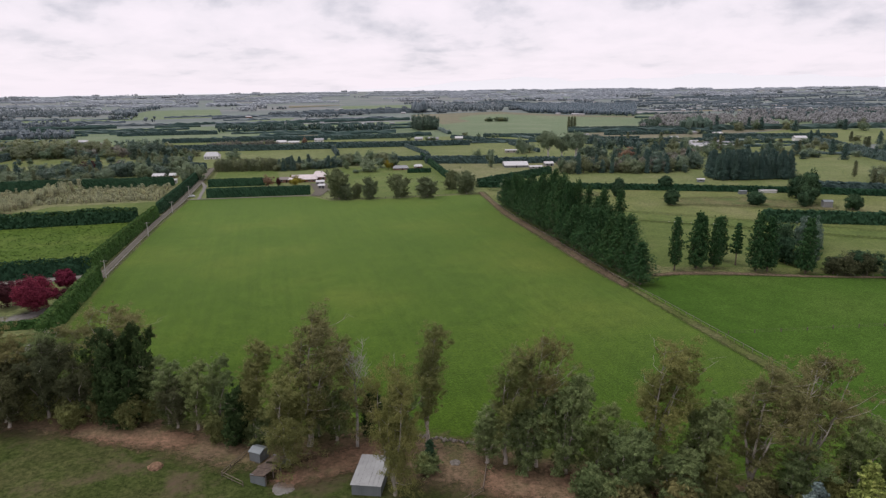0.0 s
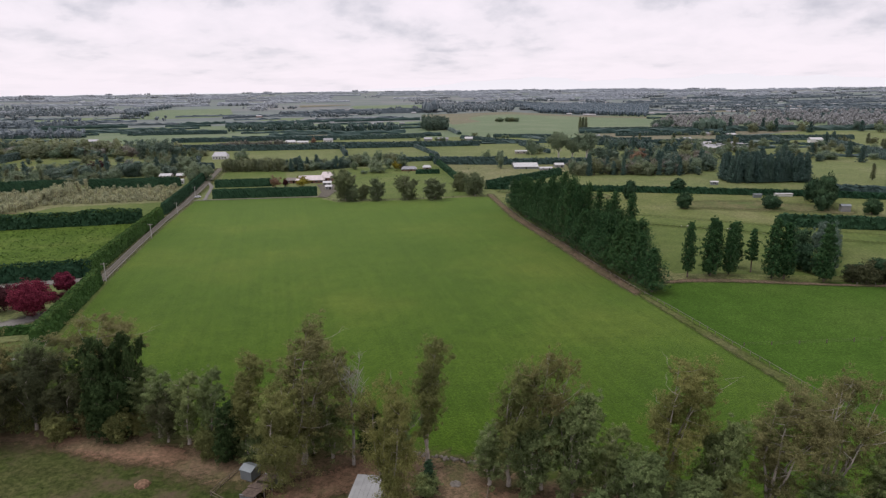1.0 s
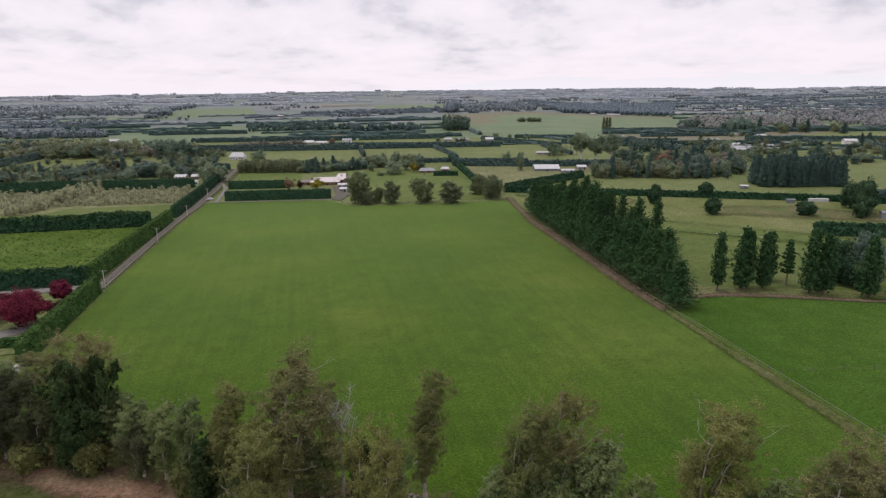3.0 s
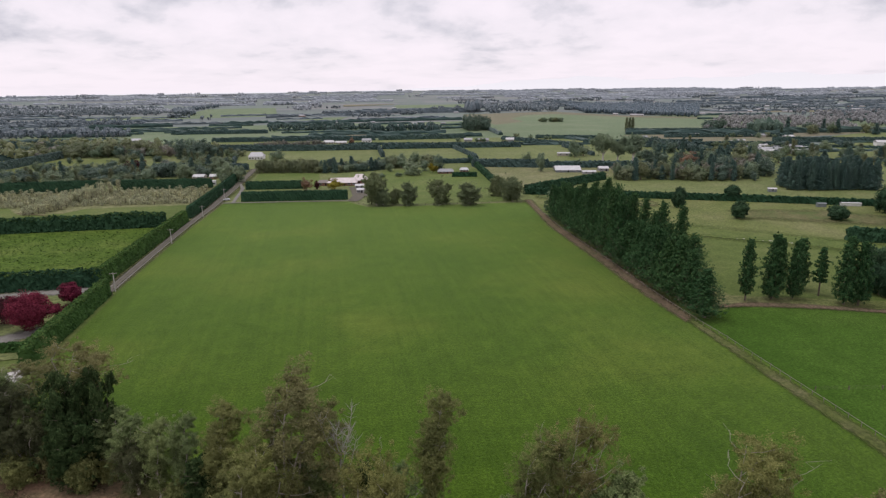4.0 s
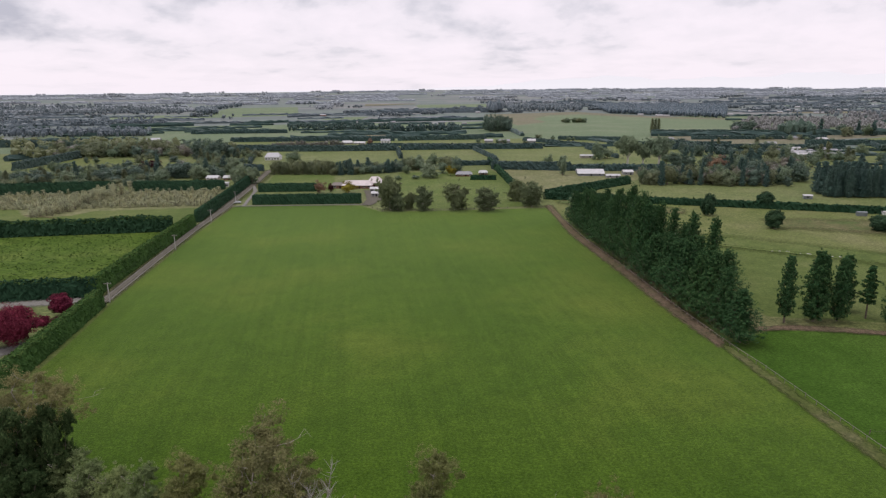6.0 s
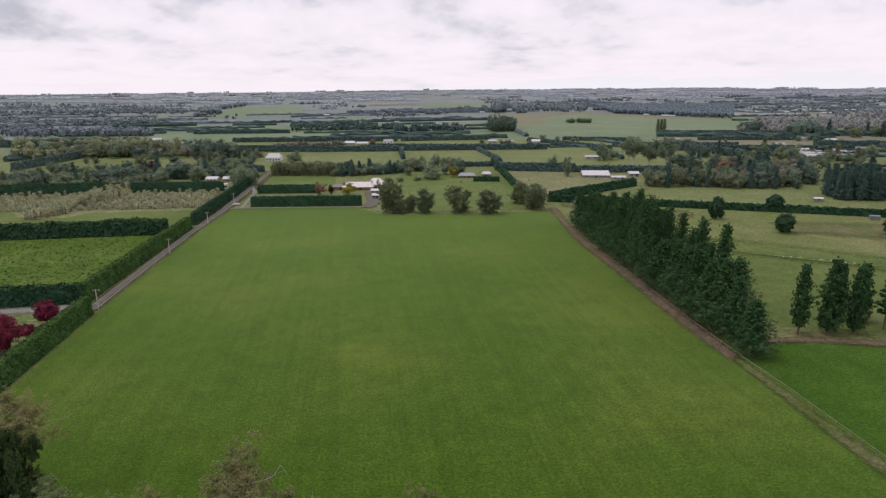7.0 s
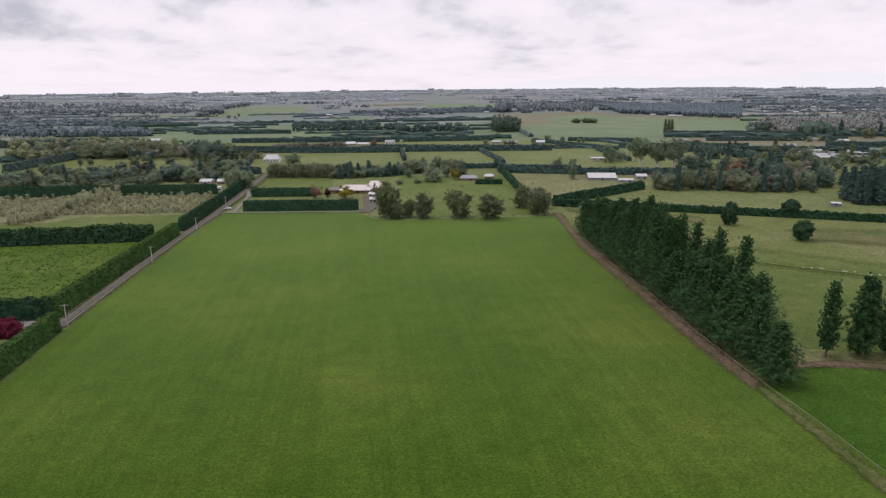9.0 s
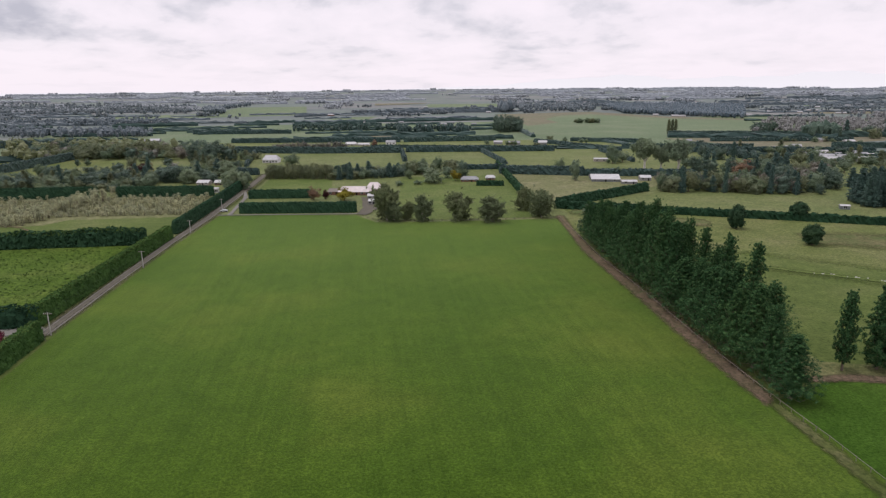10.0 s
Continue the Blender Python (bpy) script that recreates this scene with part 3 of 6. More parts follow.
class Kind:
    """A kind of plant: a few grown specimens, planted again and again."""

    def __init__(self, label, category, group, grown):
        self.label, self.category, self.group, self.grown, self.count, self.windward = label, category, group, grown, 0, False

    def plant(self, x, y, h=1.0, wide=1.0, turn=None, which=None, label=None, z=0.0):
        """h and wide: scale of height and of width."""
        k = self.count % len(self.grown) if which is None else which
        rng = random.Random(self.count * 7 + 3)
        turn = rng.uniform(0, 360) if turn is None else turn
        if self.windward:
            turn = turn % 70 - 35
        m = pose(x, y, z, 0, 0, turn) @ Matrix.Diagonal((wide, wide, h, 1))
        ob, used = self.grown[k]
        self.count += 1
        if not used:
            self.grown[k] = (ob, True)
            ob.matrix_basis = m
            made = ob
        else:
            made = copy_thing(ob, Matrix.Identity(4))
            made.matrix_basis = m
        return tagged(made, label or self.label, self.category, self.group)


def kind(label, category, group, *grown):
    return Kind(label, category, group, [(g, False) for g in grown])


def hedge(x0, y0, x1, y1, h, w=3.0, step=0.8, leaf=0.28, dense=5.0, material=None, seed=0, rough=0.22, label="clipped dark green shelter hedge", taper=0.25, wave=0.4, top_share=0.0):
    """A clipped shelter hedge along a line: a lumpy body with leaves all over it."""
    rng = np.random.default_rng(seed + int(abs(x0) * 7 + abs(y0)))
    length = math.hypot(x1 - x0, y1 - y0)
    n = max(2, int(length / step))
    prof = [(-0.5, 0.0), (-0.5 + taper * 0.2, 0.35), (-0.5 + taper * 0.55, 0.75), (-0.5 + taper, 0.95), (-0.18, 1.0), (0.18, 1.0), (0.5 - taper, 0.95), (0.5 - taper * 0.55, 0.75), (0.5 - taper * 0.2, 0.35), (0.5, 0.0)]
    fine = max(1, int(h / 4 / step) + 1)
    prof = [(a + (c - a) * q / fine, b + (d - b) * q / fine) for (a, b), (c, d) in zip(prof, prof[1:]) for q in range(fine)] + [prof[-1]]
    prof = np.array(prof)
    along = np.linspace(0, length, n + 1)
    m = len(prof)
    sway = sum(np.sin(along / p + rng.uniform(0, 6)) for p in (2.3, 5.1, 11.0, 27.0)) / 4
    top = 1 + 0.06 * wave * sway + rng.normal(size=n + 1) * 0.02
    ends = np.clip(np.minimum(along, length - along) / (w * 0.35), 0.0, 1.0) ** 0.5
    px_ = prof[None, :, 0] * w * (0.6 + 0.4 * ends[:, None]) + rng.normal(size=(n + 1, m)) * rough
    pz_ = prof[None, :, 1] * h * top[:, None] * (0.85 + 0.15 * ends[:, None]) + rng.normal(size=(n + 1, m)) * rough * (prof[None, :, 1] > 0.05)
    ax = np.array([(x1 - x0) / length, (y1 - y0) / length])
    sx = np.array([ax[1], -ax[0]])
    al = along[:, None] + rng.normal(size=(n + 1, m)) * rough * 0.6
    v = np.stack([x0 + ax[0] * al + sx[0] * px_, y0 + ax[1] * al + sx[1] * px_, pz_], -1)
    s = Soup()
    k, i = np.arange(n)[:, None] * m, np.arange(m - 1)[None]
    s.add(v.reshape(-1, 3), np.stack([k + i, k + m + i, k + m + i + 1, k + i + 1], -1).reshape(-1, 4))
    s.f += [list(range(m)), [n * m + q for q in reversed(range(m))]]
    count = int(dense * length * (2 * h + w))
    a, b = rng.uniform(0, n, count), rng.uniform(0, m - 1, count)
    ia, ib = a.astype(int), b.astype(int)
    fa, fb = (a - ia)[:, None], (b - ib)[:, None]
    c = (v[ia, ib] * (1 - fa) + v[ia + 1, ib] * fa) * (1 - fb) + (v[ia, ib + 1] * (1 - fa) + v[ia + 1, ib + 1] * fa) * fb
    across, high = np.interp(b, range(m), prof[:, 0]), np.interp(b, range(m), prof[:, 1])
    side = np.sign(across) * np.clip((1.02 - high) * 6, 0, 1)
    away = np.stack([sx[0] * side, sx[1] * side, 1.3 - np.abs(side)], -1)
    s.leaves(c + rng.normal(size=c.shape) * leaf * 0.5, leaf, rng, 0.15, 0.55, away)
    ob = new("hedge", s.mesh("hedge", material or M_HEDGE))
    # A share of paler, yellower leaves over the top of the hedge only.
    if top_share:
        upper = Soup()
        keep = (high > 0.84) & (rng.random(count) < top_share)
        upper.leaves(c[keep] + rng.normal(size=(int(keep.sum()), 3)) * leaf * 0.5 + (0, 0, leaf * 0.4), leaf * 1.3, rng, 0.15, 0.55, away[keep])
        part("new_growth", upper.mesh("new_growth", M_HEDGE_TOP), ob, "yellowish top leaves")
    return tagged(ob, label, "hedge", "shelter hedges")


LEVEL = [0.0]


def patch(name, material, pts, label="", z=None, kind_="structure", ragged=0.0):
    """A flat piece of ground with the given outline, a little over what lies beneath it. ragged: how far its edge strays."""
    LEVEL[0] += 0.006 if z is None else 0.0
    if ragged:
        r, out = random.Random(len(pts) + int(pts[0][1])), []
        for (ax, ay), (bx, by) in zip(pts, pts[1:] + pts[:1]):
            n = max(1, int(math.hypot(bx - ax, by - ay) / 0.9))
            for k in range(n):
                u, x, y = k / n, ax + (bx - ax) * k / n, ay + (by - ay) * k / n
                sway = 0.6 * math.sin(x * 0.5 + y * 0.23) + 0.5 * math.sin(y * 0.61 - x * 0.3) + r.uniform(-0.8, 0.8)
                out.append((x + sway * ragged, y + sway * ragged * 0.5 + r.uniform(-0.5, 0.5) * ragged))
        pts = out
    z = 0.03 + LEVEL[0] if z is None else z
    me = mesh_of(name, [(x, y, z) for x, y in pts], [list(range(len(pts)))], material)
    return tagged(new(name, me), label, "ground", "", kind_)


def strip(name, material, line, label):
    """A band of ground along a line of (x, y, half width), thinning out at both edges."""
    LEVEL[0] += 0.006
    z, v, e = 0.03 + LEVEL[0], [], []
    fine = []
    for (ax, ay, aw), (bx, by, bw) in zip(line, line[1:]):
        n = max(1, int(math.hypot(bx - ax, by - ay) / 4))
        fine += [(ax + (bx - ax) * k / n, ay + (by - ay) * k / n, aw + (bw - aw) * k / n) for k in range(n)]
    fine.append(line[-1])
    for k, (x, y, w) in enumerate(fine):
        a, b = fine[max(0, k - 1)], fine[min(len(fine) - 1, k + 1)]
        d = math.hypot(b[0] - a[0], b[1] - a[1])
        nx, ny = (b[1] - a[1]) / d, -(b[0] - a[0]) / d
        for u, f in ((-1.5, 0.0), (-0.6, 0.48), (0.0, 0.75), (0.6, 0.48), (1.5, 0.0)):
            v.append((x + nx * u * w, y + ny * u * w, z))
            e.append(f if 0 < k < len(fine) - 1 else 0.0)
    me = mesh_of(name, v, [[5 * k + q, 5 * k + q + 1, 5 * k + q + 6, 5 * k + q + 5] for k in range(len(fine) - 1) for q in range(4)], material)
    me.attributes.new("edge", "FLOAT", "POINT").data.foreach_set("value", e)
    return tagged(new(name, me), label, "ground", "", "structure")


def building(name, label, x, y, w, d, h, roof_h, turn=0.0, wall=None, roof=None, hip=0.0, eave=0.5, windows=4, door=True, category="house", back=True):
    """Walls, a pitched roof (ridge along w; hip: how far its ends slope in), windows and a door on the front (towards -y)."""
    ob = new(name)
    s = Soup()
    s.box(-w / 2, -d / 2, -0.2, w / 2, d / 2, h)
    if not hip and roof_h:
        for e in (-1, 1):
            s.add([(e * w / 2, -d / 2, h), (e * w / 2, d / 2, h), (e * w / 2, 0, h + roof_h)], [(0, 1, 2)])
    part("wall", s.mesh("wall", wall or M_CREAM), ob)
    a, b, t = w / 2 + eave, d / 2 + eave, 0.18
    drop = roof_h * eave / (d / 2)
    r = Soup()
    lo, hi = h - drop, h + roof_h
    v = [(-a, -b, lo), (a, -b, lo), (a, b, lo), (-a, b, lo), (-a + hip, 0, hi), (a - hip, 0, hi)]
    v += [(p, q, z + t) for p, q, z in v]
    r.add(v, [(6, 7, 11, 10), (8, 9, 10, 11), (7, 8, 11), (9, 6, 10), (1, 0, 4, 5), (3, 2, 5, 4), (2, 1, 5), (0, 3, 4), (0, 1, 7, 6), (1, 2, 8, 7), (2, 3, 9, 8), (3, 0, 6, 9)])
    part("roof", r.mesh("roof", roof or M_GREYROOF), ob)
    for k in range(windows):
        cx = -w / 2 + w * (k + 0.5) / windows
        if door and k == windows // 2:
            q = Soup()
            q.box(cx - 0.5, -d / 2 - 0.06, 0, cx + 0.5, -d / 2 + 0.02, 2.05)
            part("door", q.mesh("door", M_DARK), ob)
            continue
        q = Soup()
        q.box(cx - 0.9, -d / 2 - 0.05, 0.9, cx + 0.9, -d / 2 + 0.02, 2.1)
        win = part("window", q.mesh("window", M_GLASS), ob)
        f = Soup()
        for z in (0.82, 2.1):
            f.box(cx - 1.0, -d / 2 - 0.1, z, cx + 1.0, -d / 2, z + 0.08)
        for xx in (cx - 1.0, cx - 0.04, cx + 0.92):
            f.box(xx, -d / 2 - 0.09, 0.9, xx + 0.08, -d / 2, 2.1)
        part("frame", f.mesh("frame", M_WHITE), win)
    ob.matrix_basis = pose(x, y, 0, 0, 0, turn)
    return tagged(ob, label, category)

# ---- the plain ----


def rise(x, y):
    """The far plain lifts a little towards the skyline."""
    d = np.hypot(x, y)
    s = np.clip((d - 2500) / 2350, 0, 1)
    return 36.0 * s * s * (3 - 2 * s) * (1 + 0.10 * np.sin(np.arctan2(x, y) * 5 + 1) + 0.05 * np.sin(np.arctan2(x, y) * 17))


radii = [0, 40, 100, 200, 350, 550, 800, 1100, 1450, 1850, 2300, 2500, 2700, 2900, 3100, 3300, 3500, 3700, 3900, 4100, 4300, 4500, 4650, 4850]
turns = np.linspace(0, 2 * np.pi, 97)[:-1]
gv = [(0.0, 0.0, 0.0)] + [(r * math.sin(a), r * math.cos(a), float(rise(r * math.sin(a), r * math.cos(a)))) for r in radii[1:] for a in turns]
gf = [[0, 1 + (k + 1) % 96, 1 + k] for k in range(96)]
gf += [[1 + q * 96 + k, 1 + q * 96 + (k + 1) % 96, 1 + (q + 1) * 96 + (k + 1) % 96, 1 + (q + 1) * 96 + k] for q in range(len(radii) - 2) for k in range(96)]
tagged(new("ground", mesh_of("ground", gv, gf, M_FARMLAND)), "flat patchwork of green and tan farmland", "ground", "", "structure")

# ---- paddocks and roads ----
patch("paddock_32", M_OLIVEGRASS, [(-480, -60), (480, -60), (480, 420), (140, 430), (-480, 460)], "open grass round the pastures")
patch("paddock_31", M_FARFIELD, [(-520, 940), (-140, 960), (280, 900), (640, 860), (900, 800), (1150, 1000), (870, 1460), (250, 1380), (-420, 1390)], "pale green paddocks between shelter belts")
patch("paddock_30", M_LAWN, [(-480, 395), (-60, 395), (140, 420), (480, 230), (640, 520), (300, 930), (-140, 980), (-480, 960)], "grassland between farms and gardens")
patch("paddock_1", M_ROUGH, [(-130, 40), (130, 10), (130, 60), (124, 67), (-64, 158), (-130, 190)], "worn grass with bare brown earth")
patch("paddock_2", M_PADDOCK, [(-66, 156), (126, 62), (126, 120), (125.5, 200), (123, 270), (126, 331), (133, 390), (136, 416), (128, 419), (77, 421), (36, 425), (25, 447), (-54, 463), (-60.6, 379), (-63, 324), (-65, 284), (-65, 236)], "wide green pasture, grazed short")
patch("paddock_3", M_PADDOCK_RICH, [(123.5, 55), (300, -20), (330, 100), (330, 150), (200, 195), (150, 213), (126, 204)], "lush green pasture behind a post fence")
patch("paddock_4", M_DRY, [(140, 212), (200, 196), (330, 150), (420, 250), (345, 352), (210, 424), (150, 447), (138, 400)], "dry, yellowed pasture")
patch("paddock_5", M_OLIVEGRASS, [(150, 222), (240, 190), (290, 230), (190, 320), (150, 330)], "green pasture behind a row of conifers")
patch("paddock_6", M_MEADOW, [(-74, 284), (-72, 390), (-240, 393), (-240, 281)], "bright green tussocky meadow")
patch("paddock_7", M_OLIVEGRASS, [(-72, 398), (-68, 470), (-132, 476), (-290, 486), (-290, 398)], "green pasture with a planted strip")
patch("paddock_8", M_TALLGRASS, [(-69, 460), (-66, 533), (-290, 545), (-290, 480), (-188, 474), (-168, 444), (-146, 446), (-138, 460)], "pale grass between rows of saplings", ragged=0.8)
patch("paddock_9", M_GARDEN, [(48, 428), (128, 424), (136, 498), (150, 600), (60, 601)], "garden lawn with scattered trees")
patch("paddock_10", M_GARDEN, [(-46, 518), (8, 512), (5, 600), (-46, 620)], "mown lawn beside a house")
patch("paddock_11", M_LAWN, [(200, 447), (330, 372), (420, 400), (346, 470), (228, 508), (165, 464)], "green pasture")
patch("paddock_12", M_TALLGRASS, [(141, 470), (228, 512), (300, 560), (218, 583), (143, 606)], "dry tan paddock round a barn")
patch("paddock_13", M_LAWN, [(-77, 700), (65, 688), (72, 800), (-24, 812), (-90, 830)], "green pasture")
patch("paddock_14", M_LAWN, [(76, 662), (152, 667), (160, 800), (78, 806)], "green pasture")
patch("paddock_15", M_LAWN, [(166, 674), (290, 668), (290, 775), (164, 800)], "green pasture")
patch("paddock_16", M_DRY, [(-290, 690), (-190, 660), (-195, 755), (-285, 805)], "tan paddock")
patch("paddock_17", M_LAWN, [(-24, 818), (75, 808), (82, 938), (-140, 972), (-125, 842)], "green pasture")
patch("paddock_18", M_LAWN, [(80, 812), (240, 790), (205, 932), (84, 938)], "green pasture")
patch("paddock_19", M_FARFIELD, [(-175, 1020), (-80, 1010), (-82, 1130), (-230, 1150)], "bright green crop")
patch("paddock_22", M_TAN, [(367, 834), (380, 758), (426, 671), (507, 717), (618, 807), (780, 850), (800, 905), (640, 890), (440, 919)], "dry tan paddocks")
patch("paddock_33", M_FARFIELD, [(348, 889), (427, 917), (463, 835), (437, 708), (386, 770)], "green pasture beside dry paddocks")
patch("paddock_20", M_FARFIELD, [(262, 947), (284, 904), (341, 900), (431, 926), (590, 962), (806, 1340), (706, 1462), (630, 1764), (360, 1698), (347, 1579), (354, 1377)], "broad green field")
patch("paddock_21", M_TAN, [(326, 1231), (354, 1258), (410, 1318), (419, 1450), (499, 1588), (580, 1623), (673, 1394), (777, 1292), (806, 1340), (706, 1462), (630, 1764), (360, 1698), (347, 1579), (350, 1443)], "tan margin of a broad field")
patch("paddock_23", M_LAWN, [(380, 330), (520, 300), (640, 520), (480, 470)], "green pasture")
patch("paddock_24", M_FARFIELD, [(-440, 965), (-325, 940), (-305, 872), (-430, 860)], "green pasture")
patch("paddock_25", M_FARFIELD, [(-337, 1920), (-117, 1899), (-180, 2714), (-411, 2817), (-393, 2253)], "broad green field before far woods")
patch("paddock_26", M_TAN, [(920, 2420), (1230, 2300), (1300, 2480), (1000, 2600)], "tan stubble field")
patch("paddock_27", M_FARFIELD, [(-615, 1658), (-138, 1802), (-154, 1968), (-365, 2106), (-413, 1965), (-695, 1859)], "long green field")
patch("paddock_28", M_FARFIELD, [(-60, 1458), (33, 1474), (68, 1671), (-20, 1670)], "pale green field")
patch("paddock_34", M_TAN, [(-403, 1059), (-311, 1056), (-324, 1096), (-420, 1108)], "bare pinkish tan field")
patch("paddock_35", M_TAN, [(-757, 1630), (-423, 1589), (-435, 1628), (-783, 1685)], "pale stubble strip")
patch("paddock_36", M_FARFIELD, [(-246, 1230), (-200, 1247), (-213, 1313), (-262, 1302)], "green paddock between shelter belts")
patch("paddock_37", M_TAN, [(22, 1037), (84, 1033), (86, 1073), (31, 1081)], "tan paddock between shelter belts")
patch("paddock_38", M_TAN, [(80, 2527), (281, 2660), (315, 2900), (92, 2900)], "tan field far out on the plain", z=1.6)
patch("paddock_39", M_FARFIELD, [(234, 2272), (483, 2227), (560, 2600), (300, 2700)], "pale green field far out on the plain", z=0.6)
patch("paddock_40", M_LAWN, [(740, 769), (840, 735), (919, 806), (779, 844)], "green pasture by a shelter belt")
patch("paddock_42", M_LAWN, [(560, 640), (720, 600), (840, 735), (780, 850), (650, 800), (582, 692)], "green pasture beside a white barn")
patch("paddock_41", M_LAWN, [(504, 635), (608, 622), (640, 560), (558, 527), (508, 518)], "green paddocks by a settlement")
patch("paddock_43", M_TAN, [(1080, 1500), (1340, 1380), (1420, 1470), (1150, 1620)], "pale tan stubble on the plain")
patch("paddock_44", M_FARFIELD, [(1330, 1850), (1620, 1700), (1720, 1830), (1400, 2000)], "pale green field on the plain")
patch("paddock_45", M_TAN, [(1500, 1560), (1700, 1420), (1760, 1500), (1570, 1640)], "pale tan stubble on the plain")
patch("paddock_29", M_LAWN, [(-70.5, 272), (-70.5, 212), (-140, 205), (-140, 279)], "garden lawn round red trees")
strip("dirt_strip_1", M_STRIP_SOFT, [(122.2, 199, 1.5), (123.0, 210, 2.3), (124.2, 237, 2.9), (126.8, 282, 3.1), (128.9, 347, 2.5), (134.4, 388, 2.0), (140.0, 428, 2.4)], "brown dead grass along the pines")
strip("dirt_strip_2", M_FENCE_SOFT, [(119.8, 58, 2.1), (120.8, 105, 2.0), (121.4, 135, 1.9), (122.0, 165, 1.7), (122.7, 190, 1.5), (123, 204, 1.2)], "rough dull grass beside a fence")
strip("dirt_strip_3", M_LITTER_SOFT, [(-72, 158, 5), (-38, 144, 5), (-10, 127, 7), (20, 116, 8), (45, 100, 8), (62, 90, 8), (90, 75, 8), (124, 58, 7)], "brown leaf litter under the gum trees")
strip("dirt_strip_5", M_EARTH_SOFT, [(32, 104, 4), (42, 99, 5), (56, 90, 5), (70, 80, 4)], "bare red-brown earth under the gum trees")
strip("dirt_strip_6", M_EARTH_SOFT, [(-6, 112, 3), (4, 115, 4), (16, 118, 4), (22, 114, 3)], "bare trodden earth round the sheds")
strip("dirt_strip_7", M_EARTH_SOFT, [(-50, 149, 3), (-34, 139, 4), (-18, 131, 3)], "bare trodden earth under the trees")
strip("dirt_strip_4", M_STRIP_SOFT, [(136, 212, 1.2), (150, 211.5, 2.0), (166, 206.5, 2.2), (182, 199, 1.8), (200, 191, 1.4), (262, 168, 1.2)], "brown dead grass at the foot of conifers")
strip("dirt_strip_9", M_DRY_SOFT, [(236, 352, 10), (258, 346, 14), (284, 334, 17), (306, 316, 13), (318, 300, 8)], "dry tan patch in a paddock")
strip("dirt_strip_10", M_DRY_SOFT, [(150, 440, 6), (168, 420, 9), (190, 404, 10), (214, 392, 8)], "dry tan patch in a paddock")
strip("dirt_strip_12", M_OLIVE_SOFT, [(146, 334, 9), (168, 330, 11), (192, 320, 12), (218, 298, 12), (244, 274, 11), (272, 248, 10), (296, 226, 8)], "greener grass fading into dry grass")
strip("dirt_strip_11", M_STRIP_SOFT, [(-100, 404, 0.7), (-135, 420, 0.7), (-155, 442, 0.7), (-175, 452, 0.7)], "worn curving line across a paddock")
strip("road_verge", M_VERGE_SOFT, [(-69.6, 268, 2.8), (-66.6, 330, 2.6), (-63.4, 395, 2.5), (-59.0, 452, 3.4), (-55.5, 540, 5.0), (-52, 645, 5.5)], "grass verge with road dust")
strip("road", M_ROAD_SOFT, [(-69.4, 268, 1.7), (-66.8, 330, 1.5), (-63.9, 390, 1.6), (-59.4, 452, 2.4), (-55.8, 540, 2.6), (-52.8, 645, 2.8)], "grey gravel farm track")
patch("driveway_1", M_CONCRETE, [(-56, 458.6), (26, 449.4), (26, 451.2), (-56, 460.6)], "gravel drive along a hedge", ragged=0.2)
patch("driveway_3", M_CONCRETE, [(-49.8, 460), (-47.6, 460), (-48.2, 520), (-53, 546), (-54.4, 544), (-50.4, 515)], "gravel drive beside clipped hedges", ragged=0.2)
patch("driveway_4", M_ROAD, [(25, 448.5), (31, 446), (40, 470), (41, 505), (28, 508), (29, 470)], "gravel yard beside a house", ragged=0.4)
for off in (-1.35, 1.35):
    strip("wheel_track_%d" % (1 if off < 0 else 2), M_WORN_SOFT, [(-68.6 + off, 270, 0.42), (-66.5 + off, 330, 0.42), (-63.6 + off, 390, 0.42), (-58.9 + off, 452, 0.5), (-55.3 + off, 540, 0.6)], "pale worn wheel track in the gravel")
strip("driveway_2", M_DRIVE_SOFT, [(-140, 272.5, 3.4), (-106, 274, 3.4), (-76, 276, 3.2), (-68, 275, 3)], "pale grey driveway by a garden hedge")
strip("flower_bed", M_EARTH_SOFT, [(-72.8, 268, 1.6), (-73.4, 256, 2.2), (-73.8, 244, 2.0), (-74, 236, 1.2)], "dark earth bed along a garden hedge")
strip("driveway_5", M_DRIVE_SOFT, [(-75.5, 241, 2.0), (-77.5, 233.5, 3.2), (-84, 228, 3.8), (-102, 224, 3.8)], "pale grey curving garden drive")

# ---- hedges ----
hedge(-68.6, 270, -69.6, 205, 6.0, 4.6, 0.6, 0.24, 8, seed=1, top_share=0.7, label="tall clipped bright green garden hedge")
hedge(-72.5, 217.5, -110, 219.5, 2.8, 2.4, 0.6, 0.22, 8, seed=31, label="low dark green garden hedge")
hedge(-74.8, 280, -71.2, 345, 6.4, 4.5, 0.6, 0.26, 7, seed=2, top_share=0.5, label="tall clipped green hedge along a track")
hedge(-71.2, 345, -67.1, 404, 6.4, 4.5, 0.7, 0.28, 6, seed=3, top_share=0.5, label="tall clipped green hedge along a track")
hedge(-67.0, 412, -62.0, 500, 6.8, 3.8, 0.8, 0.3, 5, material=M_HEDGE_DARK, seed=4, label="dark clipped hedge along a track")
hedge(-62.0, 500, -58.8, 580, 6.8, 3.8, 1.0, 0.35, 4, material=M_HEDGE_DARK, seed=5, label="dark clipped hedge along a track")
hedge(-73.2, 281.5, -150, 280.5, 7.0, 4.0, 0.7, 0.28, 5, seed=6, material=M_HEDGE_DARK, rough=0.35, top_share=0.5, label="loose dark green hedge behind a driveway")
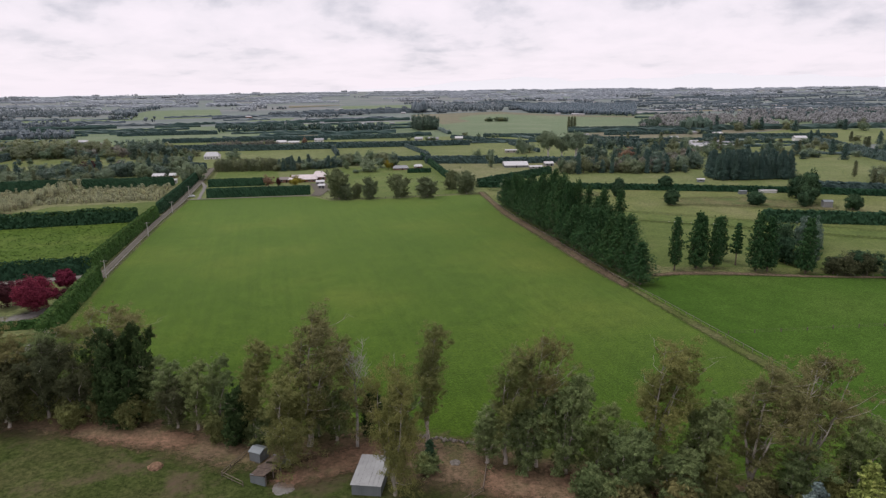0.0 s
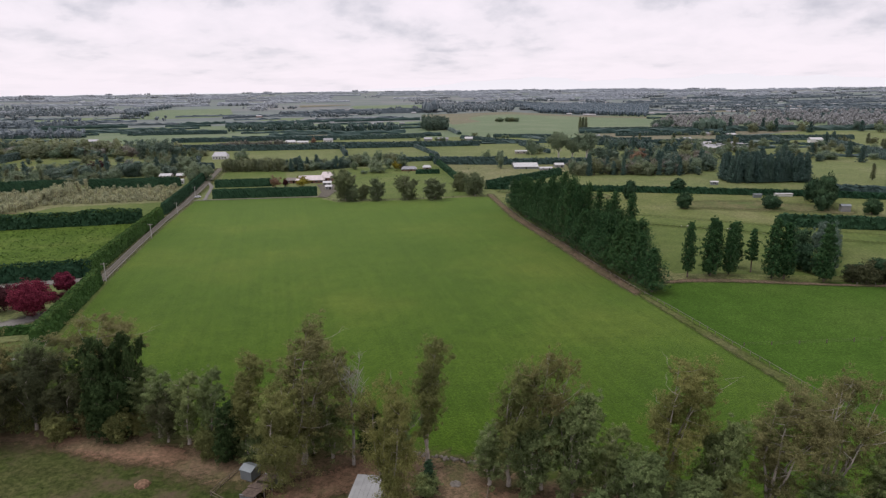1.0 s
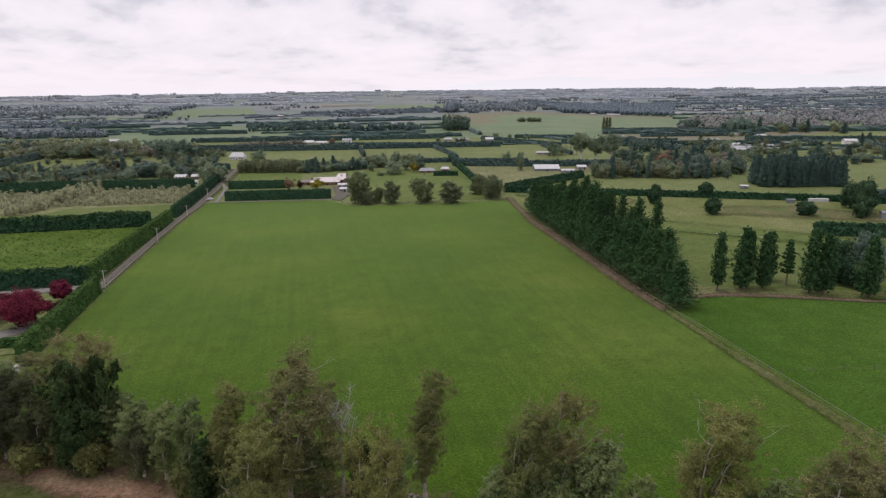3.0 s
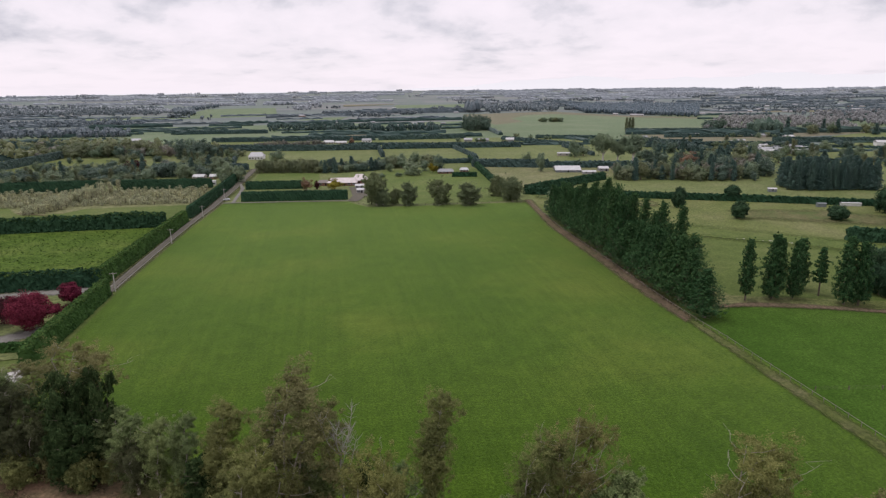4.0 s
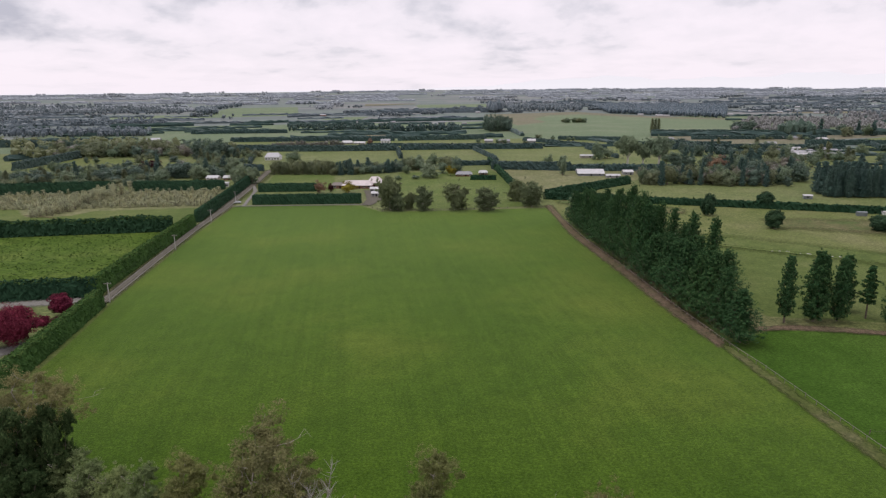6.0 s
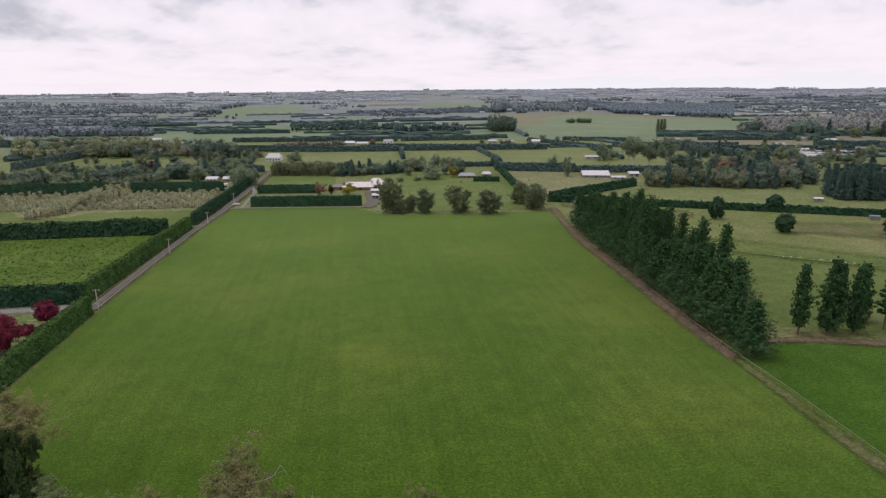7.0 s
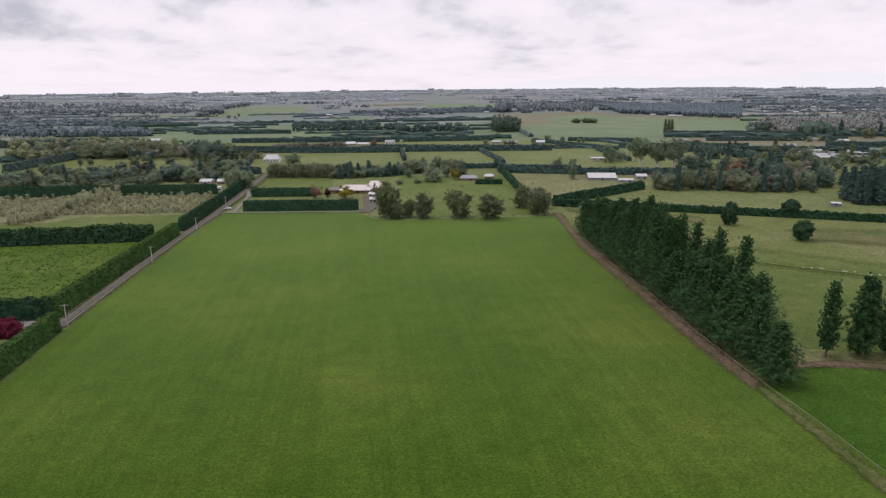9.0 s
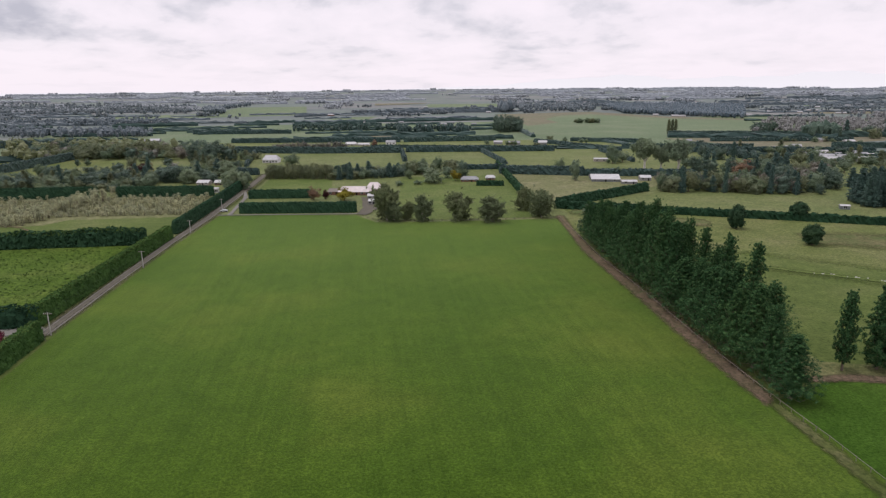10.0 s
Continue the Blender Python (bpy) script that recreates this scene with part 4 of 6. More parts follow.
hedge(-150, 280.5, -240, 280, 7.0, 4.0, 1.0, 0.3, 4, seed=7, material=M_HEDGE_DARK, rough=0.35, top_share=0.5, label="loose dark green hedge behind a driveway")
hedge(-75, 393.5, -250, 393.5, 7.4, 6.5, 0.8, 0.26, 9, seed=8, material=M_HEDGE_DARK, rough=0.5, wave=2.4, top_share=0.5, label="untrimmed dark green shelter hedge")
hedge(-43.9, 466, 25.2, 457.5, 6.2, 5.0, 0.8, 0.3, 4, material=M_HEDGE_DARK, seed=9, label="squarely clipped dark green hedge")
hedge(-47, 519, -5.5, 514, 5.8, 5.5, 0.9, 0.3, 4, material=M_HEDGE_DARK, seed=10, label="squarely clipped dark green hedge")
hedge(-300, 541, -150, 538, 7.9, 5.0, 1.2, 0.4, 3, material=M_HEDGE_DARK, seed=11, label="dark clipped shelter hedge")
hedge(-139, 541, -73, 535, 7.0, 5.0, 1.0, 0.4, 3, material=M_HEDGE_DARK, seed=12, label="dark clipped shelter hedge")
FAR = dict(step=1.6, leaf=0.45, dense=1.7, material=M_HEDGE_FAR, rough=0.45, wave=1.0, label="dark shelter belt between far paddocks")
NEARER = dict(step=1.1, leaf=0.45, dense=2.2, material=M_HEDGE_DARK, rough=0.4, wave=1.0, label="dark green trimmed shelter belt")
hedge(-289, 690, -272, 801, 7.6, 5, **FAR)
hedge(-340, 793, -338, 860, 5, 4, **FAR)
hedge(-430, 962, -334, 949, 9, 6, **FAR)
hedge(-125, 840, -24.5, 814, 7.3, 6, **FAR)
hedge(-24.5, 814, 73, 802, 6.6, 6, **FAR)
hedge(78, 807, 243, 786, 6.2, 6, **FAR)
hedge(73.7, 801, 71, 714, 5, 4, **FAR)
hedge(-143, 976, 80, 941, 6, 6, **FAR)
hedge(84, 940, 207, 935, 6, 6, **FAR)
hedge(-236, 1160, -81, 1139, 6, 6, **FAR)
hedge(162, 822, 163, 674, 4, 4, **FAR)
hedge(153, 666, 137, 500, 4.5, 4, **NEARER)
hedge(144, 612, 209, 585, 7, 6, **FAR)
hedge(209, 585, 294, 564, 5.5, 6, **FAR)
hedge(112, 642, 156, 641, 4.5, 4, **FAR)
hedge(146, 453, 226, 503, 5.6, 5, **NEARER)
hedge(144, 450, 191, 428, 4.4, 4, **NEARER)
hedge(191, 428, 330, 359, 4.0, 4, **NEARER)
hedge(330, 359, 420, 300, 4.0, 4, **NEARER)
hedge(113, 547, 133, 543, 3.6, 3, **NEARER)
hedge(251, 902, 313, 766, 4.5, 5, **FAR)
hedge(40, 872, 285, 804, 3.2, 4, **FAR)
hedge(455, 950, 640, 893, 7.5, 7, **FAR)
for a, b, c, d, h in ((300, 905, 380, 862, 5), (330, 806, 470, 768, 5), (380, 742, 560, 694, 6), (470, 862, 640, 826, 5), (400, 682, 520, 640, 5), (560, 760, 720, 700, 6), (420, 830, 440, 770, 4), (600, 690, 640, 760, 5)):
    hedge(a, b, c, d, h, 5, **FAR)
hedge(251, 285, 304, 258, 6.0, 6, 0.8, 0.36, 4, seed=20, material=M_HEDGE_DARK, rough=0.5, label="dark green unclipped shelter hedge")
hedge(304, 258, 370, 226, 6.0, 6, 0.8, 0.36, 4, seed=21, material=M_HEDGE_DARK, rough=0.5, label="dark green unclipped shelter hedge")
hedge(346, 357, 430, 300, 7.0, 6, **FAR)
hedge(625, 640, 548, 476, 8.5, 7, **FAR)
hedge(548, 476, 520, 400, 8.5, 7, **FAR)
hedge(532, 704, 650, 628, 2.6, 4, **FAR)
hedge(-58, 640, -140, 660, 6, 5, **FAR)
hedge(-90, 830, -79, 700, 4, 4, **FAR)
hedge(286, 668, 292, 775, 4, 4, **FAR)

# ---- gum trees in front of the pasture ----
TALL = [gum(31, 27, 12, material=M_GUM_BROWN, leaders=5, twigs=8, puff=0.72, bald=0.2, taper=0.05, lean=0.10), gum(32, 27, 11.5, material=M_GUM, leaders=5, twigs=8, puff=0.74, bald=0.2, taper=0.05, lean=0.10)]
SLIM = [gum(33, 27, 7.5, leaders=4, twigs=10, per=90, material=M_GUM, puff=0.86, bald=0.15, taper=0.0, lean=0.08)]
OPEN = [gum(34, 26, 13, leaders=5, twigs=8, per=80, thin=0.85, material=M_GUM_BROWN, puff=0.68, bald=0.25, taper=0.0, lean=0.10)]
FULL = [gum(35, 20, 13, leaders=5, twigs=8, low=0.1, material=M_GUM, puff=0.92), gum(36, 21, 12, leaders=5, twigs=8, low=0.1, material=M_GUM_GREY, puff=0.92)]
GREY = [gum(37, 17, 8, leaders=4, twigs=7, low=0.14, material=M_GUM_GREY, puff=0.92)]
tall = kind("tall ragged gum tree with brownish leaves", "tree", "gum trees", *TALL)
slim = kind("tall narrow gum tree with a leafy column of a crown", "tree", "gum trees", *SLIM)
open_ = kind("sparse gum tree with bare pale limbs showing", "tree", "gum trees", *OPEN)
full = kind("full olive-green gum tree, leafy almost to the ground", "tree", "gum trees", *FULL)
grey = kind("small grey-green gum tree with a pale trunk", "tree", "gum trees", *GREY)
dark = kind("dense dark green evergreen tree among gum trees", "tree", "dark evergreens",
            gum(41, 21, 16, 0.26, 80, 6, 9, 0.06, M_DARKLEAF, M_BARK, 1.0, "evergreen_tree", 0.74), gum(42, 13, 7.5, 0.26, 70, 4, 8, 0.05, M_DARKLEAF, M_BARK, 1.0, "evergreen_tree", 0.86))
mid_green = kind("rounded green tree among gum trees", "tree", "gum trees", gum(43, 18, 10, 0.2, 80, 5, 8, 0.08, M_GUM_GREY, M_PALE_BARK, 1.0, "gum_tree", 0.92))

dull = kind("dull dark olive gum tree with a bare lower trunk", "tree", "gum trees", gum(47, 19, 12, leaders=5, twigs=8, low=0.2, material=M_GUM_DULL, puff=1.0))
for each in (dull, tall, slim, open_, full, grey, dark, mid_green):
    each.windward = True
dull.plant(-53, 152, 0.95, 1.0, 20)
full.plant(-56, 158, 0.9, 1.0, 20, 1)
grey.plant(-61.6, 152.5, 0.7, 1.0)
grey.plant(-68, 156, 0.8, 1.1)
dull.plant(-60, 149.5, 0.8, 0.9, 20)
dull.plant(-65, 151, 0.9, 0.9, 50)
dark.plant(-69, 154, 0.85, 0.7, 60, 0)
dark.plant(-77, 160, 0.9, 0.8, 40, 0)
tall.plant(-63.5, 156, 0.84, 1.05, 75, 0)
open_.plant(-55.5, 165, 0.66, 1.1, 190)
grey.plant(-74, 158, 0.9, 1.2)
dark.plant(-39.0, 147.5, 1.0, 0.72, 30, 0)
dark.plant(-32.4, 146.5, 1.04, 0.52, 130, 0)
dark.plant(-36.0, 144, 0.7, 0.6, 210, 0)
open_.plant(-42.6, 160.7, 0.9, 1.2, 10)
grey.plant(-26, 141.5, 0.85, 1.1)
grey.plant(-19.6, 137, 0.97, 1.0)
grey.plant(-14.8, 134.5, 1.05, 0.95)
dark.plant(-11.1, 128.5, 1.0, 0.85, 0, 1)
slim.plant(-7.1, 127.5, 0.88, 0.9)
tall.plant(3.4, 123.5, 1.10, 1.2, 40, 0)
full.plant(-1.1, 117.8, 1.0, 1.1, 80, 0)
mid_green.plant(5.6, 127, 0.68, 0.65)
dark.plant(16.2, 125, 0.8, 0.7, 70, 1)
slim.plant(27, 117.2, 1.0, 0.9, 100)
full.plant(17.3, 102.5, 1.28, 0.9, 200, 0)
tall.plant(39.9, 106.2, 0.92, 0.85, 150, 1)
open_.plant(45.3, 103.6, 1.04, 0.75, 60)
mid_green.plant(49.6, 100, 1.15, 0.95, 30)
mid_green.plant(43.0, 103, 0.85, 0.9, 120)
grey.plant(55, 97, 0.88, 1.1)
tall.plant(63, 92.5, 1.05, 1.05, 250, 1)
full.plant(57.5, 90, 0.6, 0.7)
mid_green.plant(70.3, 88.5, 1.05, 0.9, 210)
full.plant(70, 84, 0.55, 0.6)
tall.plant(77.7, 85, 0.93, 1.15, 300, 0)
open_.plant(87.3, 82.3, 1.02, 1.1, 200)
grey.plant(93, 78, 1.0, 1.1)
grey.plant(82, 79, 0.75, 1.1)
mid_green.plant(57, 91, 0.75, 0.9, 20)
scrub = kind("low scrubby bush under gum trees", "bush", "scrub", gum(44, 6, 6, 0.25, 45, 5, 5, 0.02, M_GUM_GREY, M_BARK, 1.0, "bush", 1.1), gum(45, 6, 6, 0.25, 45, 5, 5, 0.02, M_GUM, M_BARK, 1.0, "bush", 1.1), gum(46, 6, 6, 0.25, 40, 5, 5, 0.02, M_GUM_BROWN, M_BARK, 0.9, "bush", 1.0))
rng = random.Random(9)
for k in range(44):
    u = rng.random()
    x = -70 + 170 * u
    if 26 < x < 37 or 0 < x < 17:
        continue
    scrub.plant(x, 158 - 0.5 * (x + 70) + (3 if x < 0 else -4) + rng.uniform(-3, 4), rng.uniform(0.5, 1.2), rng.uniform(0.7, 1.2))
mid_green.plant(64, 86.5, 0.62, 0.9, 80)
grey.plant(36.5, 107.5, 0.75, 1.1)
grey.plant(-30, 146, 0.85, 1.2)
dull.plant(-46, 149, 0.75, 0.8, 50)
dull.plant(-24, 139, 0.62, 0.7, 10)
grey.plant(9, 124, 0.7, 1.0)
grey.plant(21, 118, 0.8, 0.9)
grey.plant(98, 74, 1.0, 1.2)


def dead_tree(x, y, h):
    """A dying gum: bleached bare forks over a brown lower crown."""
    rng = np.random.default_rng(77)
    tree, wood, crown = new("dead_gum_tree"), Soup(), Soup()
    wood.tube([(0, 0, -0.3), (0.3, 0, h * 0.3), (0.1, 0.2, h * 0.62)], [0.36, 0.28, 0.2], 7)
    for k in range(9):
        a, z = k * 2.4, h * (0.45 + 0.05 * k)
        z = min(z, h * 0.66)
        L = rng.uniform(0.13, 0.24) * h
        p1 = np.array([math.cos(a) * L * 0.35, math.sin(a) * L * 0.35, z + L * 0.55])
        p2 = p1 + (math.cos(a + 0.3) * L * 0.3, math.sin(a + 0.3) * L * 0.3, L * 0.95)
        p2[2] = min(p2[2], h)
        wood.tube([(0.1, 0.2, z), p1, p2], [0.11, 0.07, 0.02], 5)
        for _ in range(13):
            b = rng.uniform(0, 6.28)
            s = p1 + (p2 - p1) * rng.uniform(0.1, 0.9)
            wood.tube([s, s + (math.cos(b) * 0.8, math.sin(b) * 0.8, 0.6), s + (math.cos(b) * 1.5, math.sin(b) * 1.5, rng.uniform(0.9, 2.0))], [0.04, 0.028, 0.012], 4)
    for k in range(46):
        c = (rng.normal() * 1.7, rng.normal() * 1.7, h * rng.uniform(0.16, 0.72))
        tuft(crown, rng, c, (1.3, 1.3, 1.0), 60, 0.24, 0.2, 0.5, 0.2, (0, 0, h * 0.45))
    part("trunk", wood.mesh("trunk", M_DEAD), tree, "bleached bare trunk and forks")
    part("crown", crown.mesh("crown", M_GUM_BROWN), tree, "browned lower leaves")
    tree.matrix_basis = pose(x, y, 0, 0, 0, 15)
    tagged(tree, "dying gum tree with bleached bare top branches", "tree", "gum trees")


dead_tree(12.9, 120.5, 23)
tagged(conifer(51, 14.5, 7.5, 0.3, 22, 15, 8, 0.05, 0.8, -0.05, M_GOLDCON, "golden_conifer", 0.15), "yellow-green conifer with layered branches", "tree").matrix_basis = pose(86.6, 69.3, 0)
tagged(conifer(52, 11.5, 7, 0.3, 22, 14, 8, 0.05, 0.8, -0.05, M_BLUECON, "blue_spruce", 0.15), "blue-grey spruce with layered branches", "tree").matrix_basis = pose(78.6, 71.0, 0)
tagged(conifer(53, 6.4, 3.0, 0.2, 26, 13, 7, 0.04, 0.8, 0.3, M_MACRO, "small_conifer"), "small dark upright shrub tree on the worn grass", "tree").matrix_basis = pose(25.5, 109, 0)

# ---- the pine belt ----
pines = kind("tall dark green pine in a shelter belt", "tree", "pine belt",
             conifer(61, 28, 12.0, 0.2, 22, 31, 8, 0.02, 0.92, 0.8, ragged=0.42, flat=1.3, core=0.27, clump=0.46), conifer(62, 27, 12.5, 0.2, 22, 29, 8, 0.02, 0.84, 0.85, ragged=0.42, flat=1.3, core=0.27, clump=0.46),
             conifer(63, 29, 11.0, 0.2, 22, 31, 8, 0.02, 1.0, 0.8, ragged=0.42, flat=1.3, core=0.27, clump=0.46), conifer(64, 26, 12.5, 0.2, 22, 29, 8, 0.02, 0.9, 0.85, ragged=0.42, flat=1.3, core=0.27, clump=0.46))
rng = random.Random(5)
CROWN_Y, CROWN_H = (205, 214, 222, 230, 252, 262, 268, 278, 298, 325, 357, 375), (16, 20, 23, 26.5, 25.5, 23.5, 25.5, 29, 28, 24.5, 19.5, 16.5)
y = 203.5
while y < 372:
    f = float(np.interp(y, CROWN_Y, CROWN_H)) / 27.5
    pines.plant(128.6 + (y - 209) * 0.049 + rng.uniform(-0.8, 0.8), y, f * rng.uniform(0.76, 1.06), rng.uniform(1.02, 1.3) * (0.7 + 0.3 * f))
    y += rng.uniform(6.8, 9.6)
y = 224.0
while y < 368:
    f = float(np.interp(y, CROWN_Y, CROWN_H)) / 27.5
    pines.plant(136.0 + (y - 209) * 0.042 + rng.uniform(-1.0, 1.0), y, f * rng.uniform(0.84, 1.1), rng.uniform(0.95, 1.25))
    y += rng.uniform(7.0, 11.0)
tagged(broad(65, 16, 12, 0.45, 46, 60, 0.06, M_BUSH, "broadleaf_tree", 0.24), "rounded lighter green tree ending the pine belt", "tree").matrix_basis = pose(139.5, 373, 0)

# ---- conifers to the right of it ----
column = kind("tall narrow ragged conifer at the edge of a paddock", "tree", "row of conifers",
              conifer(71, 22, 5.5, 0.26, per=24, levels=26, arms=7, low=0.12, power=0.4, sweep=0.7, ragged=0.5, flat=1.2, core=0.12, clump=0.65, material=M_PINE), conifer(72, 22, 8, 0.26, per=26, levels=26, arms=8, low=0.04, power=0.55, sweep=0.7, ragged=0.5, flat=1.2, core=0.14, clump=0.62, material=M_PINE))
for x, y, h, w, which in ((151.4, 216, 0.98, 0.85, 0), (160.9, 215.5, 1.02, 1.0, 1), (164.5, 217, 0.95, 0.7, 0), (168.4, 214.5, 0.92, 0.75, 1), (177, 222.8, 0.86, 1.1, 0), (180.5, 205.5, 1.05, 0.95, 1), (184.5, 203.8, 0.98, 0.9, 1), (196.1, 197, 0.98, 0.95, 1)):
    column.plant(x, y, h, w, None, which)
tagged(conifer(73, 17.5, 4.5, per=26, levels=14, arms=5, low=0.3, power=0.35, ragged=0.4, material=M_PINE), "slender thin-leaved green conifer", "tree", "row of conifers").matrix_basis = pose(179, 215.2, 0)

# ---- lone and garden trees ----
ball = kind("round clipped-looking dark green tree in a dry paddock", "tree", "paddock trees", broad(81, 9.5, 8.5, 0.34, 90, 90, -0.02, M_MACRO, "round_tree", 0.22, None, 0.0))
for x, y, h, w in ((233.4, 341, 1.08, 1.12), (219, 379, 1.35, 1.1), (264.6, 395, 1.05, 1.3), (281.3, 326, 0.88, 1.35), (321.3, 295, 1.0, 1.25)):
    ball.plant(x, y, h, w)
paddock_gum = kind("leafy gum tree at the far fence of the pasture", "tree", "fence gums",
                   gum(82, 13, 12, 0.24, 70, 6, 8, 0.06, M_FENCEGUM, M_PALE_BARK, 1.0, puff=0.8, taper=0.3, lean=0.02), gum(83, 13, 12, 0.24, 70, 6, 8, 0.06, M_FENCEGUM, M_PALE_BARK, 1.0, puff=0.76, taper=0.35, lean=0.03))
for x, y, h, w in ((42.2, 430, 1.5, 1.35), (46, 425, 0.85, 0.95), (54, 430, 0.75, 0.7), (62, 424, 1.1, 1.05), (81, 421, 1.15, 1.3), (99, 416, 1.05, 1.4), (129, 424, 1.15, 1.3), (124, 446, 1.05, 1.1), (136, 442, 0.8, 0.9)):
    paddock_gum.plant(x, y, h, w)
tagged(broad(84, 13, 14.5, 0.22, 190, 130, 0.04, M_MAROON, "maroon_tree", 0.17, None, 0.12), "broad round tree with deep red leaves", "tree", "red trees").matrix_basis = pose(-79.6, 235, 0)
tagged(broad(184, 9.5, 10, 0.28, 60, 110, 0.06, M_PLUM, "maroon_tree", 0.24, None, 0.3), "round tree with dark purple-brown leaves", "tree", "red trees").matrix_basis = pose(-91, 243, 0)
tagged(broad(185, 3.0, 5, 0.25, 36, 60, 0.0, M_MAROON, "maroon_bush", 0.26, None, 0.3), "low bush with deep red leaves", "bush", "red trees").matrix_basis = pose(-79.5, 252, 0)
tagged(broad(85, 8.0, 7.5, 0.24, 70, 140, 0.1, M_MAROON, "maroon_tree", 0.24, None, 0.3), "small round tree with deep red leaves", "tree", "red trees").matrix_basis = pose(-77, 260.5, 0)

red_bush = kind("low bush with dull red leaves along a hedge", "bush", "red trees", broad(190, 2.2, 3.6, 0.2, 30, 50, 0.0, M_PLUM, "maroon_bush", 0.26, None, 0.5))
for x, y, h, w in ((-75.5, 248, 1.0, 1.1), (-76.5, 255.5, 0.8, 1.0), (-82.5, 252, 1.4, 1.6), (-73.6, 258.5, 0.6, 0.7)):
    red_bush.plant(x, y, h, w)
bush = kind("rounded leafy green tree near farm buildings", "tree", "farm trees", broad(86, 12, 10, 0.34, 46, 84, -0.06, M_BUSH), broad(186, 12, 10, 0.34, 40, 84, 0.0, M_BUSH))
olive = kind("upright olive-green tree in a wood", "tree", "farm trees", broad(87, 12, 10, 0.34, 44, 84, -0.06, M_OLIVE, "hedgerow_tree"), broad(187, 12, 10, 0.34, 40, 72, 0.05, M_OLIVE, "hedgerow_tree", 0.26))
sombre = kind("dense dark evergreen tree", "tree", "farm trees", broad(88, 12, 10, 0.34, 50, 84, -0.06, M_SOMBRE, "evergreen_tree"), broad(188, 12, 10, 0.34, 44, 84, -0.06, M_SOMBRE, "evergreen_tree", 0.26))
grey = kind("grey-green willowy tree with a soft round crown", "tree", "farm trees", broad(89, 12, 10, 0.32, 50, 100, -0.06, M_GREYLEAF, "willow_tree"), broad(189, 12, 10, 0.32, 44, 88, 0.0, M_GREYLEAF, "willow_tree", 0.26))
fir = kind("dark green conifer in a wood", "tree", "farm conifers", conifer(91, 18, 8, 0.45, 14, 16, 7, 0.03, material=M_FIR), conifer(92, 18, 7, 0.45, 14, 16, 7, 0.03, material=M_FIR))
brown = kind("rounded tree in brown autumn leaf", "tree", "autumn trees", broad(97, 11, 10, 0.34, 40, 72, 0.02, M_BROWNLEAF))
poplar = kind("slender olive-green poplar tree", "tree", "poplars", conifer(93, 16, 4.4, 0.4, 12, 16, 6, 0.06, 0.35, 0.6, M_OLIVE, "poplar_tree"))
rust = kind("rounded tree in reddish autumn leaf", "tree", "autumn trees", broad(94, 11, 10, 0.38, 30, 68, 0.1, M_RUST))
gold = kind("rounded tree with yellowing leaves", "tree", "autumn trees", broad(95, 10, 9, 0.38, 30, 68, 0.08, M_YELLOW))
plum = kind("rounded tree with dark plum leaves", "tree", "autumn trees", broad(96, 10, 10, 0.34, 36, 80, 0.04, M_PLUM))


class Mixed:
    """Several kinds, planted in turn."""

    def __init__(self, *kinds):
        self.kinds, self.count = kinds, 0

    def plant(self, x, y, h=1.0, wide=1.0, turn=None, which=None):
        self.count += 1
        return self.kinds[self.count * 5 % 7 % len(self.kinds)].plant(x, y, h, wide)


leaf_tree = Mixed(bush, olive, grey, sombre)


def grow(kind_, rows):
    """Trees at (x, y), each with its height and the width of its crown."""
    for x, y, h, w in rows:
        kind_.plant(x, y, h / 12, w / 10)


rust.plant(-3, 503, 0.8, 0.95)
plum.plant(4.5, 507, 0.6, 0.5)
gold.plant(17, 499, 0.8, 1.5)
gold.plant(101, 574, 0.85, 0.9)
rust.plant(319, 541, 1.35, 2.0)
rust.plant(45, 873, 0.85, 1.0)
plum.plant(-163, 657, 0.95, 1.3)
plum.plant(-157, 664, 0.9, 1.2)
gold.plant(-148, 650, 0.5, 1.3)
# garden trees behind the house and behind the hedges left of the track
grow(grey, [(83, 566, 11.5, 17), (97, 592, 9.5, 12), (-104, 599, 11.5, 14), (-57, 560, 14, 13), (-68, 572, 14, 15), (-82, 626, 15, 18), (-194, 617, 12.5, 10), (-133, 577, 9.5, 13), (-203, 590, 10, 17), (192, 557, 17, 10), (262, 660, 18, 12), (275, 668, 11, 14)])
grow(bush, [(56, 556, 4, 6), (70, 560, 3.5, 7), (66, 592, 8, 7), (107, 586, 11, 10), (-67, 553, 9, 8), (-100, 640, 11, 13), (-118, 640, 9, 13), (-90, 660, 8, 12), (235, 580, 7.5, 7.5), (195, 605, 13, 9), (-234, 739, 7, 6.5), (-36, 699, 12.5, 17), (-94, 768, 8.5, 8.5)])
grow(sombre, [(-121, 610, 14, 19), (-132, 618, 12, 14), (-120, 752, 22, 24), (-105, 757, 16, 16), (-138, 760, 18, 18), (-186, 679, 9.5, 12), (-158, 734, 6.5, 10), (-244, 741, 7.5, 5.5), (-169, 612, 10.5, 13), (-182, 628, 8, 13), (-223, 594, 10, 17), (-238, 597, 12, 16), (109, 589, 14, 11)])
grow(olive, [(-254, 803, 18, 18), (-239, 812, 16, 16), (-221, 809, 17, 13), (-207, 806, 18, 14), (-193, 816, 18.5, 20), (-176, 813, 11, 17), (-187, 720, 11, 10), (-185, 751, 8, 11), (-230, 826, 15, 16), (-212, 830, 16, 15), (-270, 812, 15, 17)])
grow(sombre, [(-168, 825, 13, 20), (-159, 852, 15, 18), (-145, 846, 13, 18), (-128, 838, 11, 16)])
